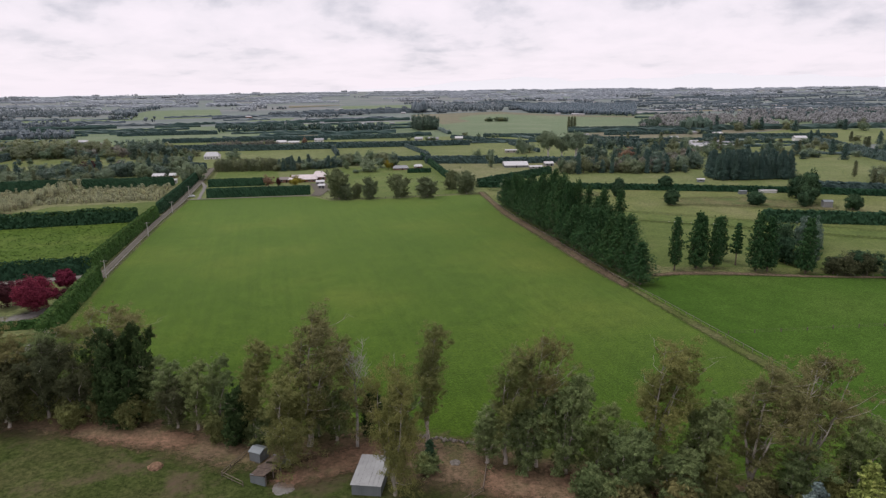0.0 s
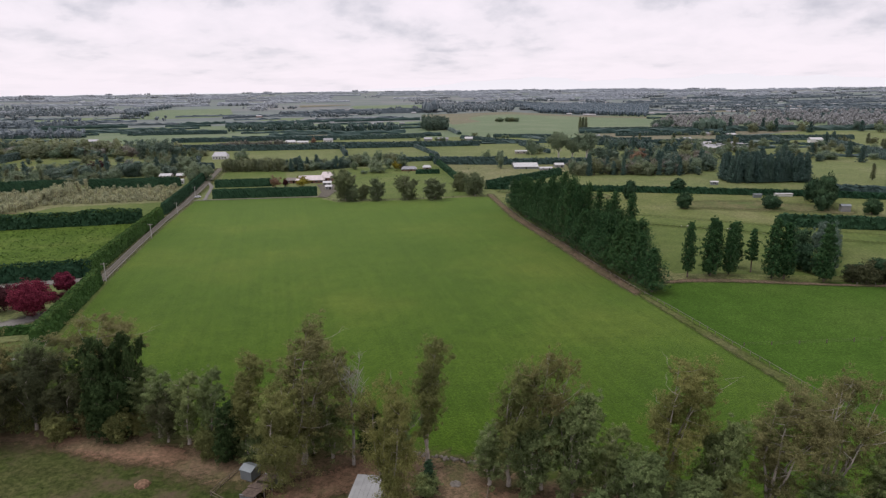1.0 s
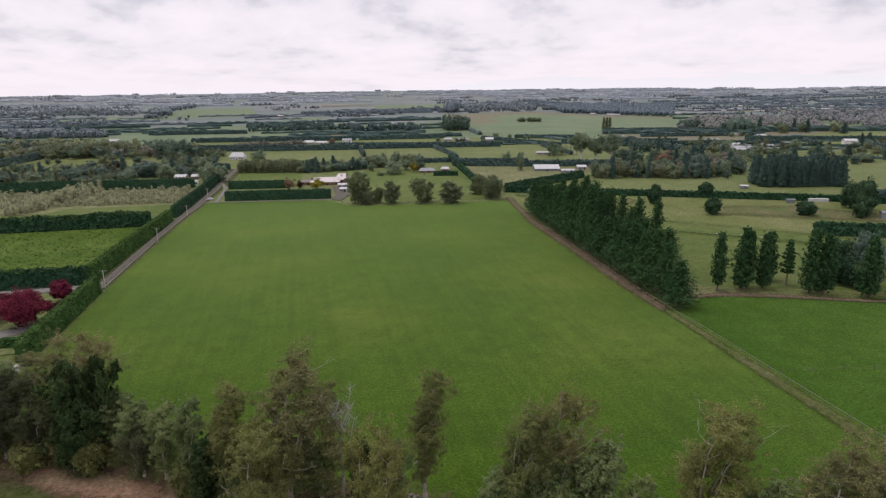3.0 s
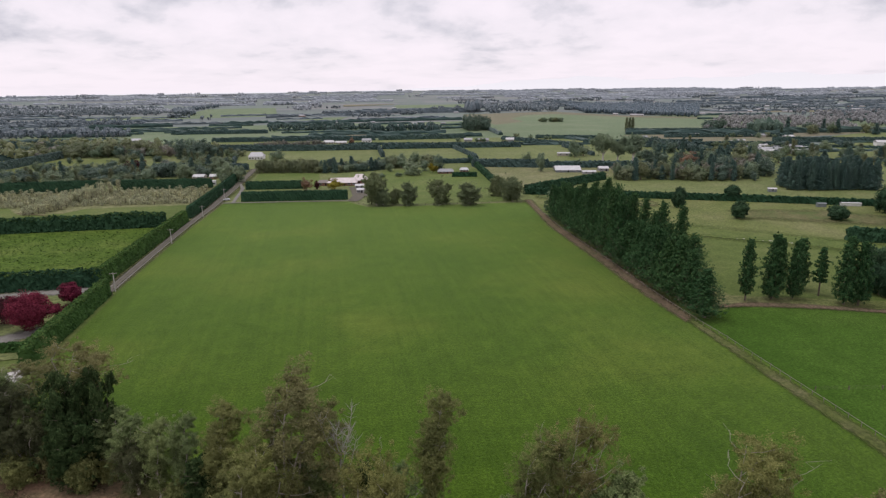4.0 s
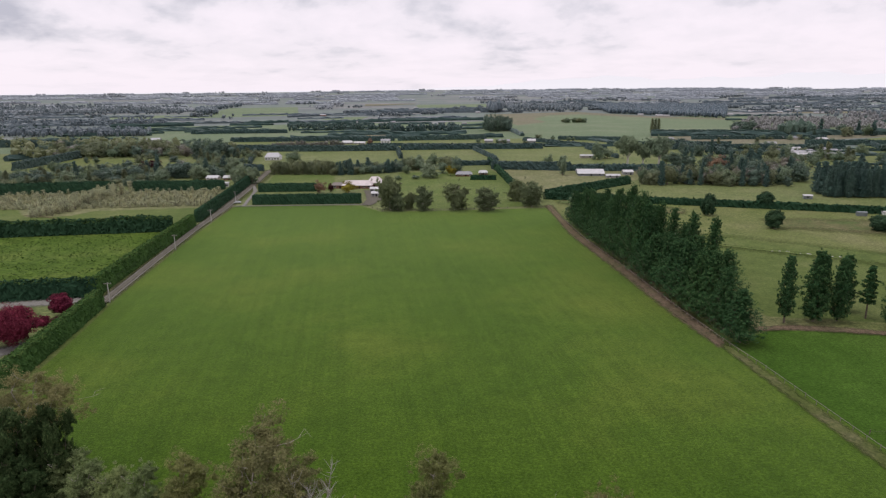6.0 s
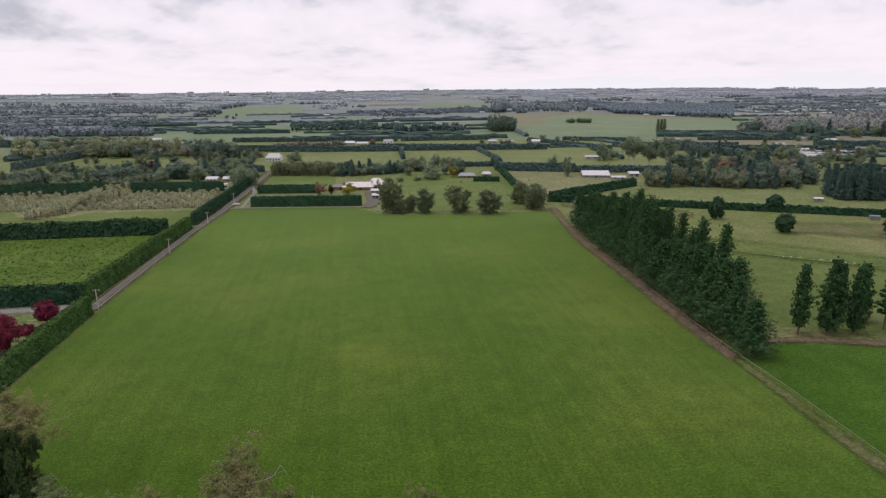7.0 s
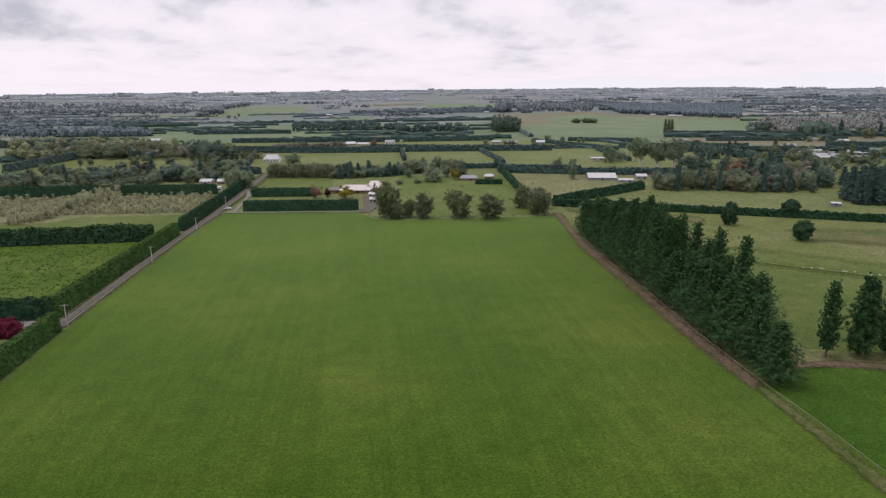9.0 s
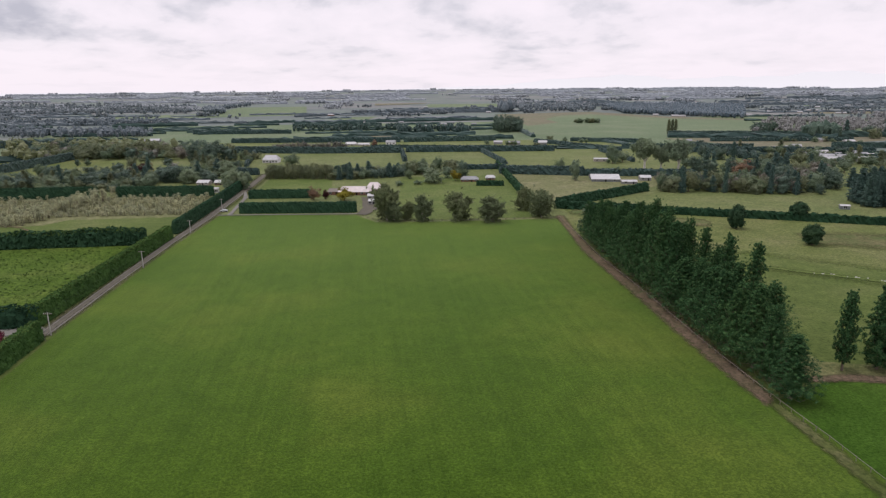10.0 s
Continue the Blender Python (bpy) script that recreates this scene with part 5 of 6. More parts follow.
# the wood beyond the dry paddock
grow(olive, [(252, 494, 15, 12.5), (239, 497, 11, 14), (265, 492, 9.5, 13), (283, 485, 11.5, 15), (300, 482, 11, 13), (323, 477, 12.5, 11), (272, 502, 13, 12), (376, 553, 12, 14), (409, 600, 17, 17)])
grow(grey, [(246, 505, 10, 12), (294, 490, 12, 13), (334, 480, 12, 12), (345, 492, 12, 13), (262, 512, 11, 13), (286, 505, 12, 14), (420, 598, 17, 13), (407, 564, 13, 13), (350, 560, 13, 14), (338, 575, 12, 15)])
grow(sombre, [(312, 480, 15, 13), (354, 488, 15, 15), (334, 517, 17.5, 12), (297, 569, 17, 14), (309, 567, 15, 12.5), (315, 550, 16, 12), (358, 590, 11.5, 11), (360, 573, 13, 13), (372, 697, 14.5, 13), (325, 500, 13, 13)])
grow(brown, [(276, 520, 9, 11), (346, 530, 11, 12), (365, 540, 11, 12), (303, 520, 11, 13), (-140, 690, 8, 11)])
# brown row along a far hedge
for k in range(15):
    brown.plant(-73 + k * 5.8, 862 - k * 0.4 + (k * 37 % 5), 0.7 + (k * 29 % 7) * 0.045, 0.75 + (k * 13 % 5) * 0.06)
big_gum = kind("large spreading gum with a white trunk", "tree", "fence gums", gum(268, 24, 24, 0.42, 60, 5, 9, 0.42, M_GREYLEAF, M_WHITE_BARK, 1.5, stout=2.2, bald=0.5, lean=0.0), gum(269, 24, 24, 0.42, 60, 5, 9, 0.42, M_GREYLEAF, M_WHITE_BARK, 1.5, stout=2.2, bald=0.5, lean=0.0))
for x, y, h, w in ((267, 600, 1.02, 0.95), (289, 584, 1.02, 1.0), (278, 592, 0.8, 0.7)):
    big_gum.plant(x, y, h, w)


def scatter(count, seed, corners, kinds, hs, ws, gap=4.0):
    """Plants strewn over a four-cornered piece of the plan."""
    r, done, tries = random.Random(seed), [], 0
    a, b, c, d = (Vector(p) for p in corners)
    while len(done) < count and tries < count * 12:
        tries += 1
        u, v = r.random(), r.random()
        p = (a * (1 - u) + b * u) * (1 - v) + (d * (1 - u) + c * u) * v
        if any((p - q).length < gap for q in done):
            continue
        done.append(p)
        r.choice(kinds).plant(p.x, p.y, r.uniform(*hs), r.uniform(*ws))


copse = kind("tall dark fir in a dense planted block", "tree", "fir copse", conifer(98, 20, 8, 0.34, 26, 22, 8, 0.03, 0.6, material=M_FIR), conifer(99, 20, 7, 0.34, 26, 22, 8, 0.03, 0.7, material=M_FIR))
# plantation behind the house, garden belts, copses and woods on both sides
for k in range(30):
    olive.plant(-46 + (k % 15) * 3.5, 612 + (k // 15) * 8 - (k % 15) * 0.7 + (k * 31 % 5) * 0.5, 0.85 + (k * 17 % 6) * 0.04, 0.62 + (k * 11 % 4) * 0.05)
scatter(38, 2, ((4, 594), (62, 606), (62, 626), (4, 618)), [fir, sombre, leaf_tree], (0.5, 0.72), (0.8, 1.1), 4.0)
scatter(14, 3, ((60, 612), (112, 622), (112, 650), (60, 632)), [leaf_tree], (0.6, 1.0), (0.8, 1.2), 5)
scatter(50, 4, ((-300, 560), (-125, 556), (-128, 610), (-300, 640)), [leaf_tree, leaf_tree, leaf_tree, poplar], (0.45, 0.8), (0.8, 1.3), 7)
scatter(24, 5, ((-200, 640), (-70, 610), (-75, 690), (-190, 720)), [bush, grey, olive], (0.35, 0.65), (0.6, 1.1), 7)
scatter(60, 31, ((-330, 800), (-150, 765), (-130, 850), (-330, 900)), [olive, olive, bush, brown, sombre], (0.8, 1.4), (1.1, 1.6), 7)
scatter(46, 32, ((-250, 604), (-80, 600), (-85, 650), (-250, 668)), [sombre, bush, sombre, grey, fir], (0.5, 0.95), (0.9, 1.4), 6)
scatter(22, 6, ((-310, 800), (-170, 770), (-150, 830), (-300, 880)), [olive, olive, bush], (0.7, 1.2), (1.0, 1.5), 9)
scatter(56, 7, ((232, 492), (330, 462), (350, 500), (250, 540)), [bush, olive, brown, sombre, brown, fir], (0.6, 1.2), (0.5, 0.95), 5)
scatter(34, 8, ((306, 524), (376, 492), (404, 570), (316, 592)), [leaf_tree, leaf_tree, brown, fir], (0.7, 1.05), (0.9, 1.3), 8)
scatter(74, 9, ((327, 420), (382, 406), (393, 432), (333, 444)), [copse], (0.75, 1.12), (0.85, 1.15), 3.8)
deep = kind("tall dense dark green cypress tree", "tree", "farm trees", broad(191, 12, 10, 0.34, 60, 90, -0.06, M_MACRO, "cypress_tree", 0.26, None, 0.6), broad(192, 12, 10, 0.34, 60, 90, -0.06, M_MACRO, "cypress_tree", 0.26, None, 0.8))
grow(deep, [(310, 316, 20, 12), (317, 325, 22, 12), (303, 311, 11, 8), (322, 338, 17, 11), (330, 346, 12, 11), (326, 330, 14, 10)])
grow(deep, [(204, 219, 17, 11), (200, 212, 13, 9), (208, 224, 15, 10), (202, 205, 9, 8)])
thicket = kind("dull olive bushy tree at the end of a conifer row", "tree", "farm trees", broad(193, 12, 10, 0.3, 50, 84, -0.06, M_GUM_DULL, "hedgerow_tree", 0.26, None, 0.8), broad(194, 12, 10, 0.3, 50, 84, -0.06, M_GUM_DULL, "hedgerow_tree", 0.24, None, 1.0))
scatter(17, 11, ((202, 190), (250, 168), (262, 178), (209, 199)), [thicket, deep, deep], (0.55, 1.0), (0.6, 0.95), 4)
scatter(10, 12, ((204, 205), (240, 250), (247, 246), (210, 199)), [sombre], (0.7, 1.1), (0.6, 0.9), 4)
scatter(24, 13, ((380, 350), (470, 300), (520, 380), (430, 420)), [leaf_tree, poplar], (0.5, 1.0), (0.8, 1.2), 6)

scatter(26, 15, ((300, 600), (520, 520), (560, 640), (340, 690)), [leaf_tree, leaf_tree, fir, poplar], (0.5, 1.1), (0.9, 1.4), 7)
scatter(26, 16, ((-130, 690), (-80, 680), (-75, 790), (-130, 800)), [leaf_tree, poplar], (0.5, 0.9), (0.8, 1.2), 6)

# young planted rows to the left of the track
sapling = kind("young thin poplar, yellowing", "sapling", "planted saplings", conifer(97, 8, 2.4, 0.17, 7, 11, 4, 0.05, 0.3, 1.4, M_SAPLING, "sapling", 0.5, 0.0), conifer(197, 7, 2.8, 0.17, 7, 10, 4, 0.02, 0.3, 1.2, M_SAPLING, "sapling", 0.6, 0.0))
rng = random.Random(11)
for row in range(8):
    for k in range(34):
        sapling.plant(-76 - k * 4.3 + rng.uniform(-1.4, 1.4), 467 + row * 8.4 + k * 0.25 + rng.uniform(-1.6, 1.6), rng.uniform(0.28, 0.5), rng.uniform(0.9, 1.5))
for k in range(110):
    u = (k + rng.random()) / 110
    sapling.plant(-163 + 18 * u + rng.uniform(-8, 8), 446 + 88 * u + rng.uniform(-4, 4), rng.uniform(0.45, 0.75) + 0.4 * u, rng.uniform(1.0, 1.5))

# ---- far belts, woods and roofs, out to the skyline ----


def in_field(x, y):
    """True over the broad open fields on the plain."""
    return 880 < y < 1760 and 265 < x < 600 + max(0.0, (y - 980)) * 0.56 or 1880 < y < 2760 and -430 < x < -100 or 2250 < y < 2900 and 60 < x < 560


def far_belts():
    rng = np.random.default_rng(3)
    far, farthest = Soup(), Soup()

    def belt(x0, y0, x1, y1, h, w):
        # Farther belts are gathered apart, for leaf colours with more painted haze.
        s = farthest if y0 > 2700 else far if y0 > 1700 else Soup()
        L = math.hypot(x1 - x0, y1 - y0)
        n = max(3, int(L / 9))
        u = np.linspace(0, 1, n + 1)
        x, y = x0 + (x1 - x0) * u, y0 + (y1 - y0) * u
        ax = np.array([(x1 - x0) / L, (y1 - y0) / L])
        hh = h * (0.8 + 0.35 * rng.random(n + 1))
        prof = [(-0.5, 0.0), (-0.45, 0.6), (-0.2, 1.0), (0.2, 1.0), (0.45, 0.6), (0.5, 0.0)]
        z0 = rise(x, y)
        v = np.stack([np.stack([x + ax[1] * a * w + rng.normal(size=n + 1) * 0.7, y - ax[0] * a * w + rng.normal(size=n + 1) * 0.7, z0 - 0.5 + b * (hh + rng.normal(size=n + 1) * 0.8)], -1) for a, b in prof], 1)
        m = len(prof)
        k, i = np.arange(n)[:, None] * m, np.arange(m - 1)[None]
        s.add(v.reshape(-1, 3), np.stack([k + i, k + m + i, k + m + i + 1, k + i + 1], -1).reshape(-1, 4))
        s.f += [[s.n - len(v) * m + q for q in range(m)], [s.n - q for q in range(1, m + 1)]]
        if s is not far and s is not farthest:
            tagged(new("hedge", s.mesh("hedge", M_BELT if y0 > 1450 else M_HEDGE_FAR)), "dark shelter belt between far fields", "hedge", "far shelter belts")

    # shelter belts: both ends and the height
    near = [(-426, 960, -343, 973, 7.8), (-336, 779, -311, 828, 5.7), (-439, 1151, -292, 1138, 5.0), (-692, 1499, -564, 1501, 6.9), (-520, 1595, -338, 1636, 5.6), (-432, 1373, -285, 1403, 7.2), (-361, 1246, -273, 1266, 5.4), (-226, 1146, -144, 1176, 4.9), (-258, 1842, -145, 1872, 4.7), (-194, 1435, -108, 1472, 4.9), (-64, 1007, 30, 994, 4.9), (69, 984, 237, 963, 5.6), (-8, 1226, 81, 1233, 4.0), (-98, 1369, 32, 1410, 5.8), (38, 1429, 305, 1437, 6.0), (209, 1152, 248, 1156, 3.9), (224, 1242, 267, 1247, 4.2), (170, 1528, 283, 1518, 5.1)]
    beyond = [(-129, 1706, -23, 1796, 5.9), (-23, 1763, 203, 1719, 2.9), (95, 1861, 399, 1828, 10.5), (290, 1191, 269, 976, 5.5), (31, 1118, 139, 1116, 3.7), (-58, 1128, 31, 1131, 3.7), (447, 932, 646, 863, 6.8), (330, 912, 357, 812, 3.7), (357, 812, 434, 746, 3.5), (851, 1414, 1033, 1408, 3.5), (766, 1274, 906, 1252, 3.8), (1005, 1904, 1197, 1927, 7.4), (759, 2366, 987, 2408, 8.6), (1314, 2114, 1568, 1998, 8.6), (591, 782, 656, 782, 3.2), (252, 807, 349, 792, 3.4), (175, 825, 254, 814, 2.7)]
    aside = [(789, 855, 941, 825, 6.0), (1500, 1742, 1735, 1532, 9.7), (891, 1130, 1038, 1099, 4.9), (611, 728, 674, 710, 2.3), (536, 547, 572, 527, 3.1), (504, 635, 619, 633, 2.7), (449, 564, 528, 569, 2.4)]
    for x0, y0, x1, y1, h in near + beyond + aside:
        belt(x0, y0, x1, y1, h * 1.05, rng.uniform(5, 8))
    y = 1010.0
    while y < 1950:
        x = -600.0 - rng.uniform(0, 120)
        while x < 250 + 0.06 * y:
            L = rng.uniform(70, 240)
            if rng.random() < 0.62 and not in_field(x, y) and not in_field(x + L, y):
                yy = y + rng.uniform(-18, 18)
                belt(x, yy, x + L, yy - 0.07 * L, rng.uniform(3.0, 6.0), rng.uniform(4, 7))
                if rng.random() < 0.25:
                    belt(x, yy, x + rng.uniform(-15, 15), yy + rng.uniform(40, 90), rng.uniform(3, 5), 4)
            x += L + rng.uniform(5, 90)
        y += rng.uniform(55, 85)
    y = 1180.0
    while y < 4500:
        x = -0.95 * y - 250
        while x < 1.5 * y + 200:
            L = rng.uniform(90, 420)
            busy = any(in_field(x + L * q, y) for q in (0.0, 0.5, 1.0)) or (y < 1950 and -560 < x + L / 2 < 1050)
            if rng.random() < 0.72 and not busy:
                yy = y + rng.uniform(-25, 25)
                belt(x, yy, x + L, yy - 0.07 * L, rng.uniform(4, 7.5) + (2.5 if y > 2200 else 0), rng.uniform(5, 9))
                if rng.random() < 0.3:
                    belt(x, yy, x + rng.uniform(-20, 20), yy + rng.uniform(60, 160), rng.uniform(4, 7), 5)
            x += L + rng.uniform(5, 120)
        y += rng.uniform(70, 105) * (1 + y / 6000)
    belt(-900, 1010, -440, 960, 8, 7)
    belt(640, 893, 1100, 800, 8, 8)
    tagged(new("shelter_belts", farthest.mesh("shelter_belts", M_WOODS)), "shelter belts towards the skyline, paled by painted haze", "hedge", "", "stuff")
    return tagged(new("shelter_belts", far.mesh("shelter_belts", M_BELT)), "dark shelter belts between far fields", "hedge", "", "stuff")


far_belts()


def far_woods(name, seed, count, span, wide, material, hs, label, clump=18, leaf=1.5, sprays=7):
    """Groups of trees far out: each tree a lump of leaf sprays on a stem."""
    rng = np.random.default_rng(seed)
    s = Soup()
    done = 0
    while done < count:
        y = span[0] + (span[1] - span[0]) * rng.random() ** 1.2
        x = y * rng.uniform(*wide)
        if in_field(x, y):
            continue
        n = int(rng.uniform(1, clump))
        ln = rng.uniform(8, 50)
        for _ in range(n):
            tx, ty = x + rng.normal() * ln * 0.6, y + rng.normal() * 14
            h = rng.uniform(*hs)
            z = float(rise(tx, ty))
            big = 1 + ty / 4000
            lv, lf = LUMP_SMALL
            s.add(lv * (h * 0.34, h * 0.34, h * 0.42) * rng.uniform(0.65, 1.25, (len(lv), 1)) + (tx, ty, z + h * 0.5), lf)
            for q in range(2):
                c = (tx + rng.normal() * 2, ty + rng.normal() * 2, z + h * (0.35 + 0.35 * q))
                r = h * (0.4 - 0.08 * q)
                tuft(s, rng, c, (r, r, r * 0.9), sprays, leaf * big, 0.4, 0.8, 0.6, (tx, ty, z + h * 0.4))
            s.box(tx - 0.2, ty - 0.2, z - 0.5, tx + 0.2, ty + 0.2, z + h * 0.3)
            done += 1
    return tagged(new(name, s.mesh(name, material)), label, "woods", "", "stuff")


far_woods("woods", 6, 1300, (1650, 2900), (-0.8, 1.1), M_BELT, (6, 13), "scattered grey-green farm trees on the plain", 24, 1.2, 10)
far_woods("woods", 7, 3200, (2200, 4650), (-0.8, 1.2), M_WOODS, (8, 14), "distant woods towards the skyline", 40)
far_woods("woods", 8, 150, (760, 1000), (-0.55, -0.2), M_OLIVE, (8, 15), "olive woods beyond the paddocks", 14)


def grove(name, seed, count, corners, material, hs, label):
    """A dense stand of trees over a four-cornered piece of the plan."""
    rng = np.random.default_rng(seed)
    a, b, c, d = (np.array(q, float) for q in corners)
    s = Soup()
    for _ in range(count):
        u, v = rng.random(2)
        tx, ty = (a * (1 - u) + b * u) * (1 - v) + (d * (1 - u) + c * u) * v
        h, z = rng.uniform(*hs), float(rise(tx, ty))
        lv, lf = LUMP_SMALL
        s.add(lv * (h * 0.3, h * 0.3, h * 0.45) * rng.uniform(0.7, 1.25, (len(lv), 1)) + (tx, ty, z + h * 0.5), lf)
        tuft(s, rng, (tx, ty, z + h * 0.6), (h * 0.36, h * 0.36, h * 0.42), 24, 1.1, 0.4, 0.7, 0.6, (tx, ty, z + h * 0.4))
        s.box(tx - 0.2, ty - 0.2, z - 0.5, tx + 0.2, ty + 0.2, z + h * 0.3)
    return tagged(new(name, s.mesh(name, material)), label, "woods", "", "stuff")


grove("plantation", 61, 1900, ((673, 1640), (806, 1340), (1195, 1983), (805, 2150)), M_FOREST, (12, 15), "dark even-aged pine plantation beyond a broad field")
grove("woods", 62, 460, ((600, 985), (790, 865), (1014, 1198), (820, 1290)), M_WINTER, (6, 11), "grey-brown leafless wood on the plain, blued by painted haze")
grove("woods", 68, 560, ((880, 900), (1000, 820), (1474, 1299), (1111, 1455)), M_WINTER, (7, 13), "grey-brown leafless wood on the plain, blued by painted haze")
grove("woods", 69, 26, ((604, 878), (648, 862), (693, 924), (655, 945)), M_SOMBRE, (14, 23), "tall dark conifers behind a shelter belt")
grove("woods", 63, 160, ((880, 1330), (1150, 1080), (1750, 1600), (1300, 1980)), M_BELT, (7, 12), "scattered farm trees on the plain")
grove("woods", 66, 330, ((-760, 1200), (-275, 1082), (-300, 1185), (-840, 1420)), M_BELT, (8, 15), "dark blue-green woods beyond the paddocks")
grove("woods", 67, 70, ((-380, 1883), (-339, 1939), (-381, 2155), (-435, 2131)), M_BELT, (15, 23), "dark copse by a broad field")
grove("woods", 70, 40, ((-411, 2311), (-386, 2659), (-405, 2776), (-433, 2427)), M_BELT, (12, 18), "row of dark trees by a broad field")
grove("woods", 64, 90, ((82, 1070), (192, 1044), (208, 1160), (89, 1190)), M_HEDGE_FAR, (6, 15), "dark trees round far farmhouses")
grove("woods", 65, 110, ((-80, 1173), (87, 1156), (93, 1250), (-91, 1290)), M_HEDGE_FAR, (5, 11), "dark trees round far farmhouses")
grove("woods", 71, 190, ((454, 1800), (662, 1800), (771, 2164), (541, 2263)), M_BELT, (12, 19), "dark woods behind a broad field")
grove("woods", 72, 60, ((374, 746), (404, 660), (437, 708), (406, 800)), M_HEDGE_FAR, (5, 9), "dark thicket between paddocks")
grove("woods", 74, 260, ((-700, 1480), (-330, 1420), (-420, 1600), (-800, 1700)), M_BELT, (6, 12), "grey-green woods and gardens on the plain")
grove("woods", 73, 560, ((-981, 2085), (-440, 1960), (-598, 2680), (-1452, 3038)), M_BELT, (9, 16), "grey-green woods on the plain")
scatter(70, 22, ((360, 560), (620, 440), (760, 640), (430, 760)), [leaf_tree, leaf_tree, leaf_tree, fir, poplar], (0.5, 1.0), (0.9, 1.5), 8)

scatter(16, 23, ((232, 1075), (273, 1085), (286, 1130), (246, 1130)), [sombre], (1.7, 2.2), (1.5, 1.9), 6)
grove("woods", 75, 22, ((390, 1790), (425, 1800), (450, 1880), (418, 1880)), M_BELT, (24, 36), "tall dark conifers by a broad field")
scatter(8, 25, ((603, 985), (632, 978), (655, 1010), (630, 1020)), [sombre], (1.0, 1.4), (1.4, 1.8), 5)
scatter(14, 20, ((432, 1283), (478, 1275), (480, 1288), (434, 1296)), [leaf_tree], (0.6, 0.85), (0.9, 1.2), 3)
for x in (461, 466, 471):
    poplar.plant(x, 960, 1.45, 1.3)
scatter(16, 21, ((620, 860), (900, 760), (930, 830), (640, 930)), [leaf_tree, fir], (0.9, 1.6), (1.2, 1.8), 7)

# ---- skyline hills ----
hv = []
for k in range(361):
    az = -90 + k * 0.5
    a = radians(az)
    lift = min(1.0, max(0.0, (az - 2) / 22))
    ridge = 0.72 + 0.14 * math.sin(az * 0.35 + 1) + 0.08 * math.sin(az * 0.9) + 0.05 * math.sin(az * 2.3 + 2)
    hv += [(4900 * math.sin(a), 4900 * math.cos(a), -5.0), (4900 * math.sin(a), 4900 * math.cos(a), 44 + 98 * lift * lift * (3 - 2 * lift) * ridge)]
hf = [[2 * k, 2 * k + 2, 2 * k + 3, 2 * k + 1] for k in range(360)]
M_HILLS, hn, hl, hb = mat_base("glowing_far_hills", 1.0, 0.0)
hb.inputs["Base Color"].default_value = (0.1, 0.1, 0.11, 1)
# The hills glow by themselves, nearly sky-pale, in place of hazy air.
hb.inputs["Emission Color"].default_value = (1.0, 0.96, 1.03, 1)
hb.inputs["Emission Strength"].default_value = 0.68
tagged(new("backdrop", mesh_of("backdrop", hv, hf, M_HILLS)), "far hills along the skyline, glowing pale as if in haze", "hills", "", "structure")

# ---- tussocks ----


def tussocks(name, seed, count, corners, size, material, label):
    """Grass tufts strewn over a four-cornered piece of ground."""
    rng = np.random.default_rng(seed)
    u, v = rng.random((count, 1)), rng.random((count, 1))
    a, b, c, d = (np.array(q, float) for q in corners)
    p = (a * (1 - u) + b * u) * (1 - v) + (d * (1 - u) + c * u) * v
    s = Soup()
    k = rng.uniform(0.5, 1.3, count)
    for _ in range(3):
        at = np.hstack([p + rng.normal(size=(count, 2)) * size * 0.5, (size * k * 0.4 + 0.15)[:, None]])
        s.leaves(at, size * k, rng, 2.2, 0.6)
    return tagged(new(name, s.mesh(name, material)), label, "grass", "", "stuff")


M_TUFT = leafy("tussock_blades", (0.050, 0.092, 0.018), (0.070, 0.116, 0.024), (0.104, 0.146, 0.038), thru=0.3)
tussocks("grass_tussocks", 1, 5200, ((-73, 286), (-72, 389), (-235, 391), (-235, 284)), 0.36, M_TUFT, "dark tussocks in a bright meadow")
M_STALK = leafy("pale_grass_stalks", (0.200, 0.200, 0.110), (0.250, 0.240, 0.140), (0.300, 0.280, 0.180), thru=0.4)
tussocks("grass_stalks", 7, 9000, ((-74, 464), (-72, 532), (-280, 542), (-280, 482)), 0.42, M_STALK, "long pale dead grass between saplings")
M_TUFT_DULL = leafy("dull_grass_blades", (0.066, 0.084, 0.028), (0.086, 0.100, 0.036), (0.116, 0.116, 0.056), thru=0.3)
tussocks("grass_tufts", 8, 9000, ((-62, 70), (112, 24), (112, 72), (-62, 150)), 0.11, M_TUFT_DULL, "rough tufts in worn grass")

# ---- farm buildings ----
building("farmhouse", "long low farmhouse with a faded pink roof", 24, 525, 21, 12, 2.6, 2.6, -9, M_BRICK, M_PINKROOF, 2.5, 0.8, 6)
building("farmhouse", "lower brick end of a farmhouse with a brown roof", 9.6, 526.5, 8, 9, 2.4, 1.4, -9, M_BRICK, M_BROWNROOF, 1.0, 0.5, 2)
building("farmhouse", "taller wing of a farmhouse with a pale roof", 37, 531, 10, 12, 3.2, 3.6, -9, M_BRICK, M_PINKROOF, 3.0, 0.7, 3)
building("garage", "white garage beside a gravel yard", 35.5, 503, 6, 6, 2.3, 1.0, -9, M_DULLWHITE, M_WHITEROOF, 0, 0.3, 2, category="shed")
building("garage", "small white shed beside a gravel yard", 35, 483, 4.5, 6, 2.3, 0.9, -9, M_DULLWHITE, M_WHITEROOF, 0, 0.3, 2, category="shed")
building("barn", "white barn with a broad low roof", 216, 559, 21, 22, 2.0, 2.4, -14, M_IRON, M_WHITEROOF, 0, 0.5, 3, category="barn")
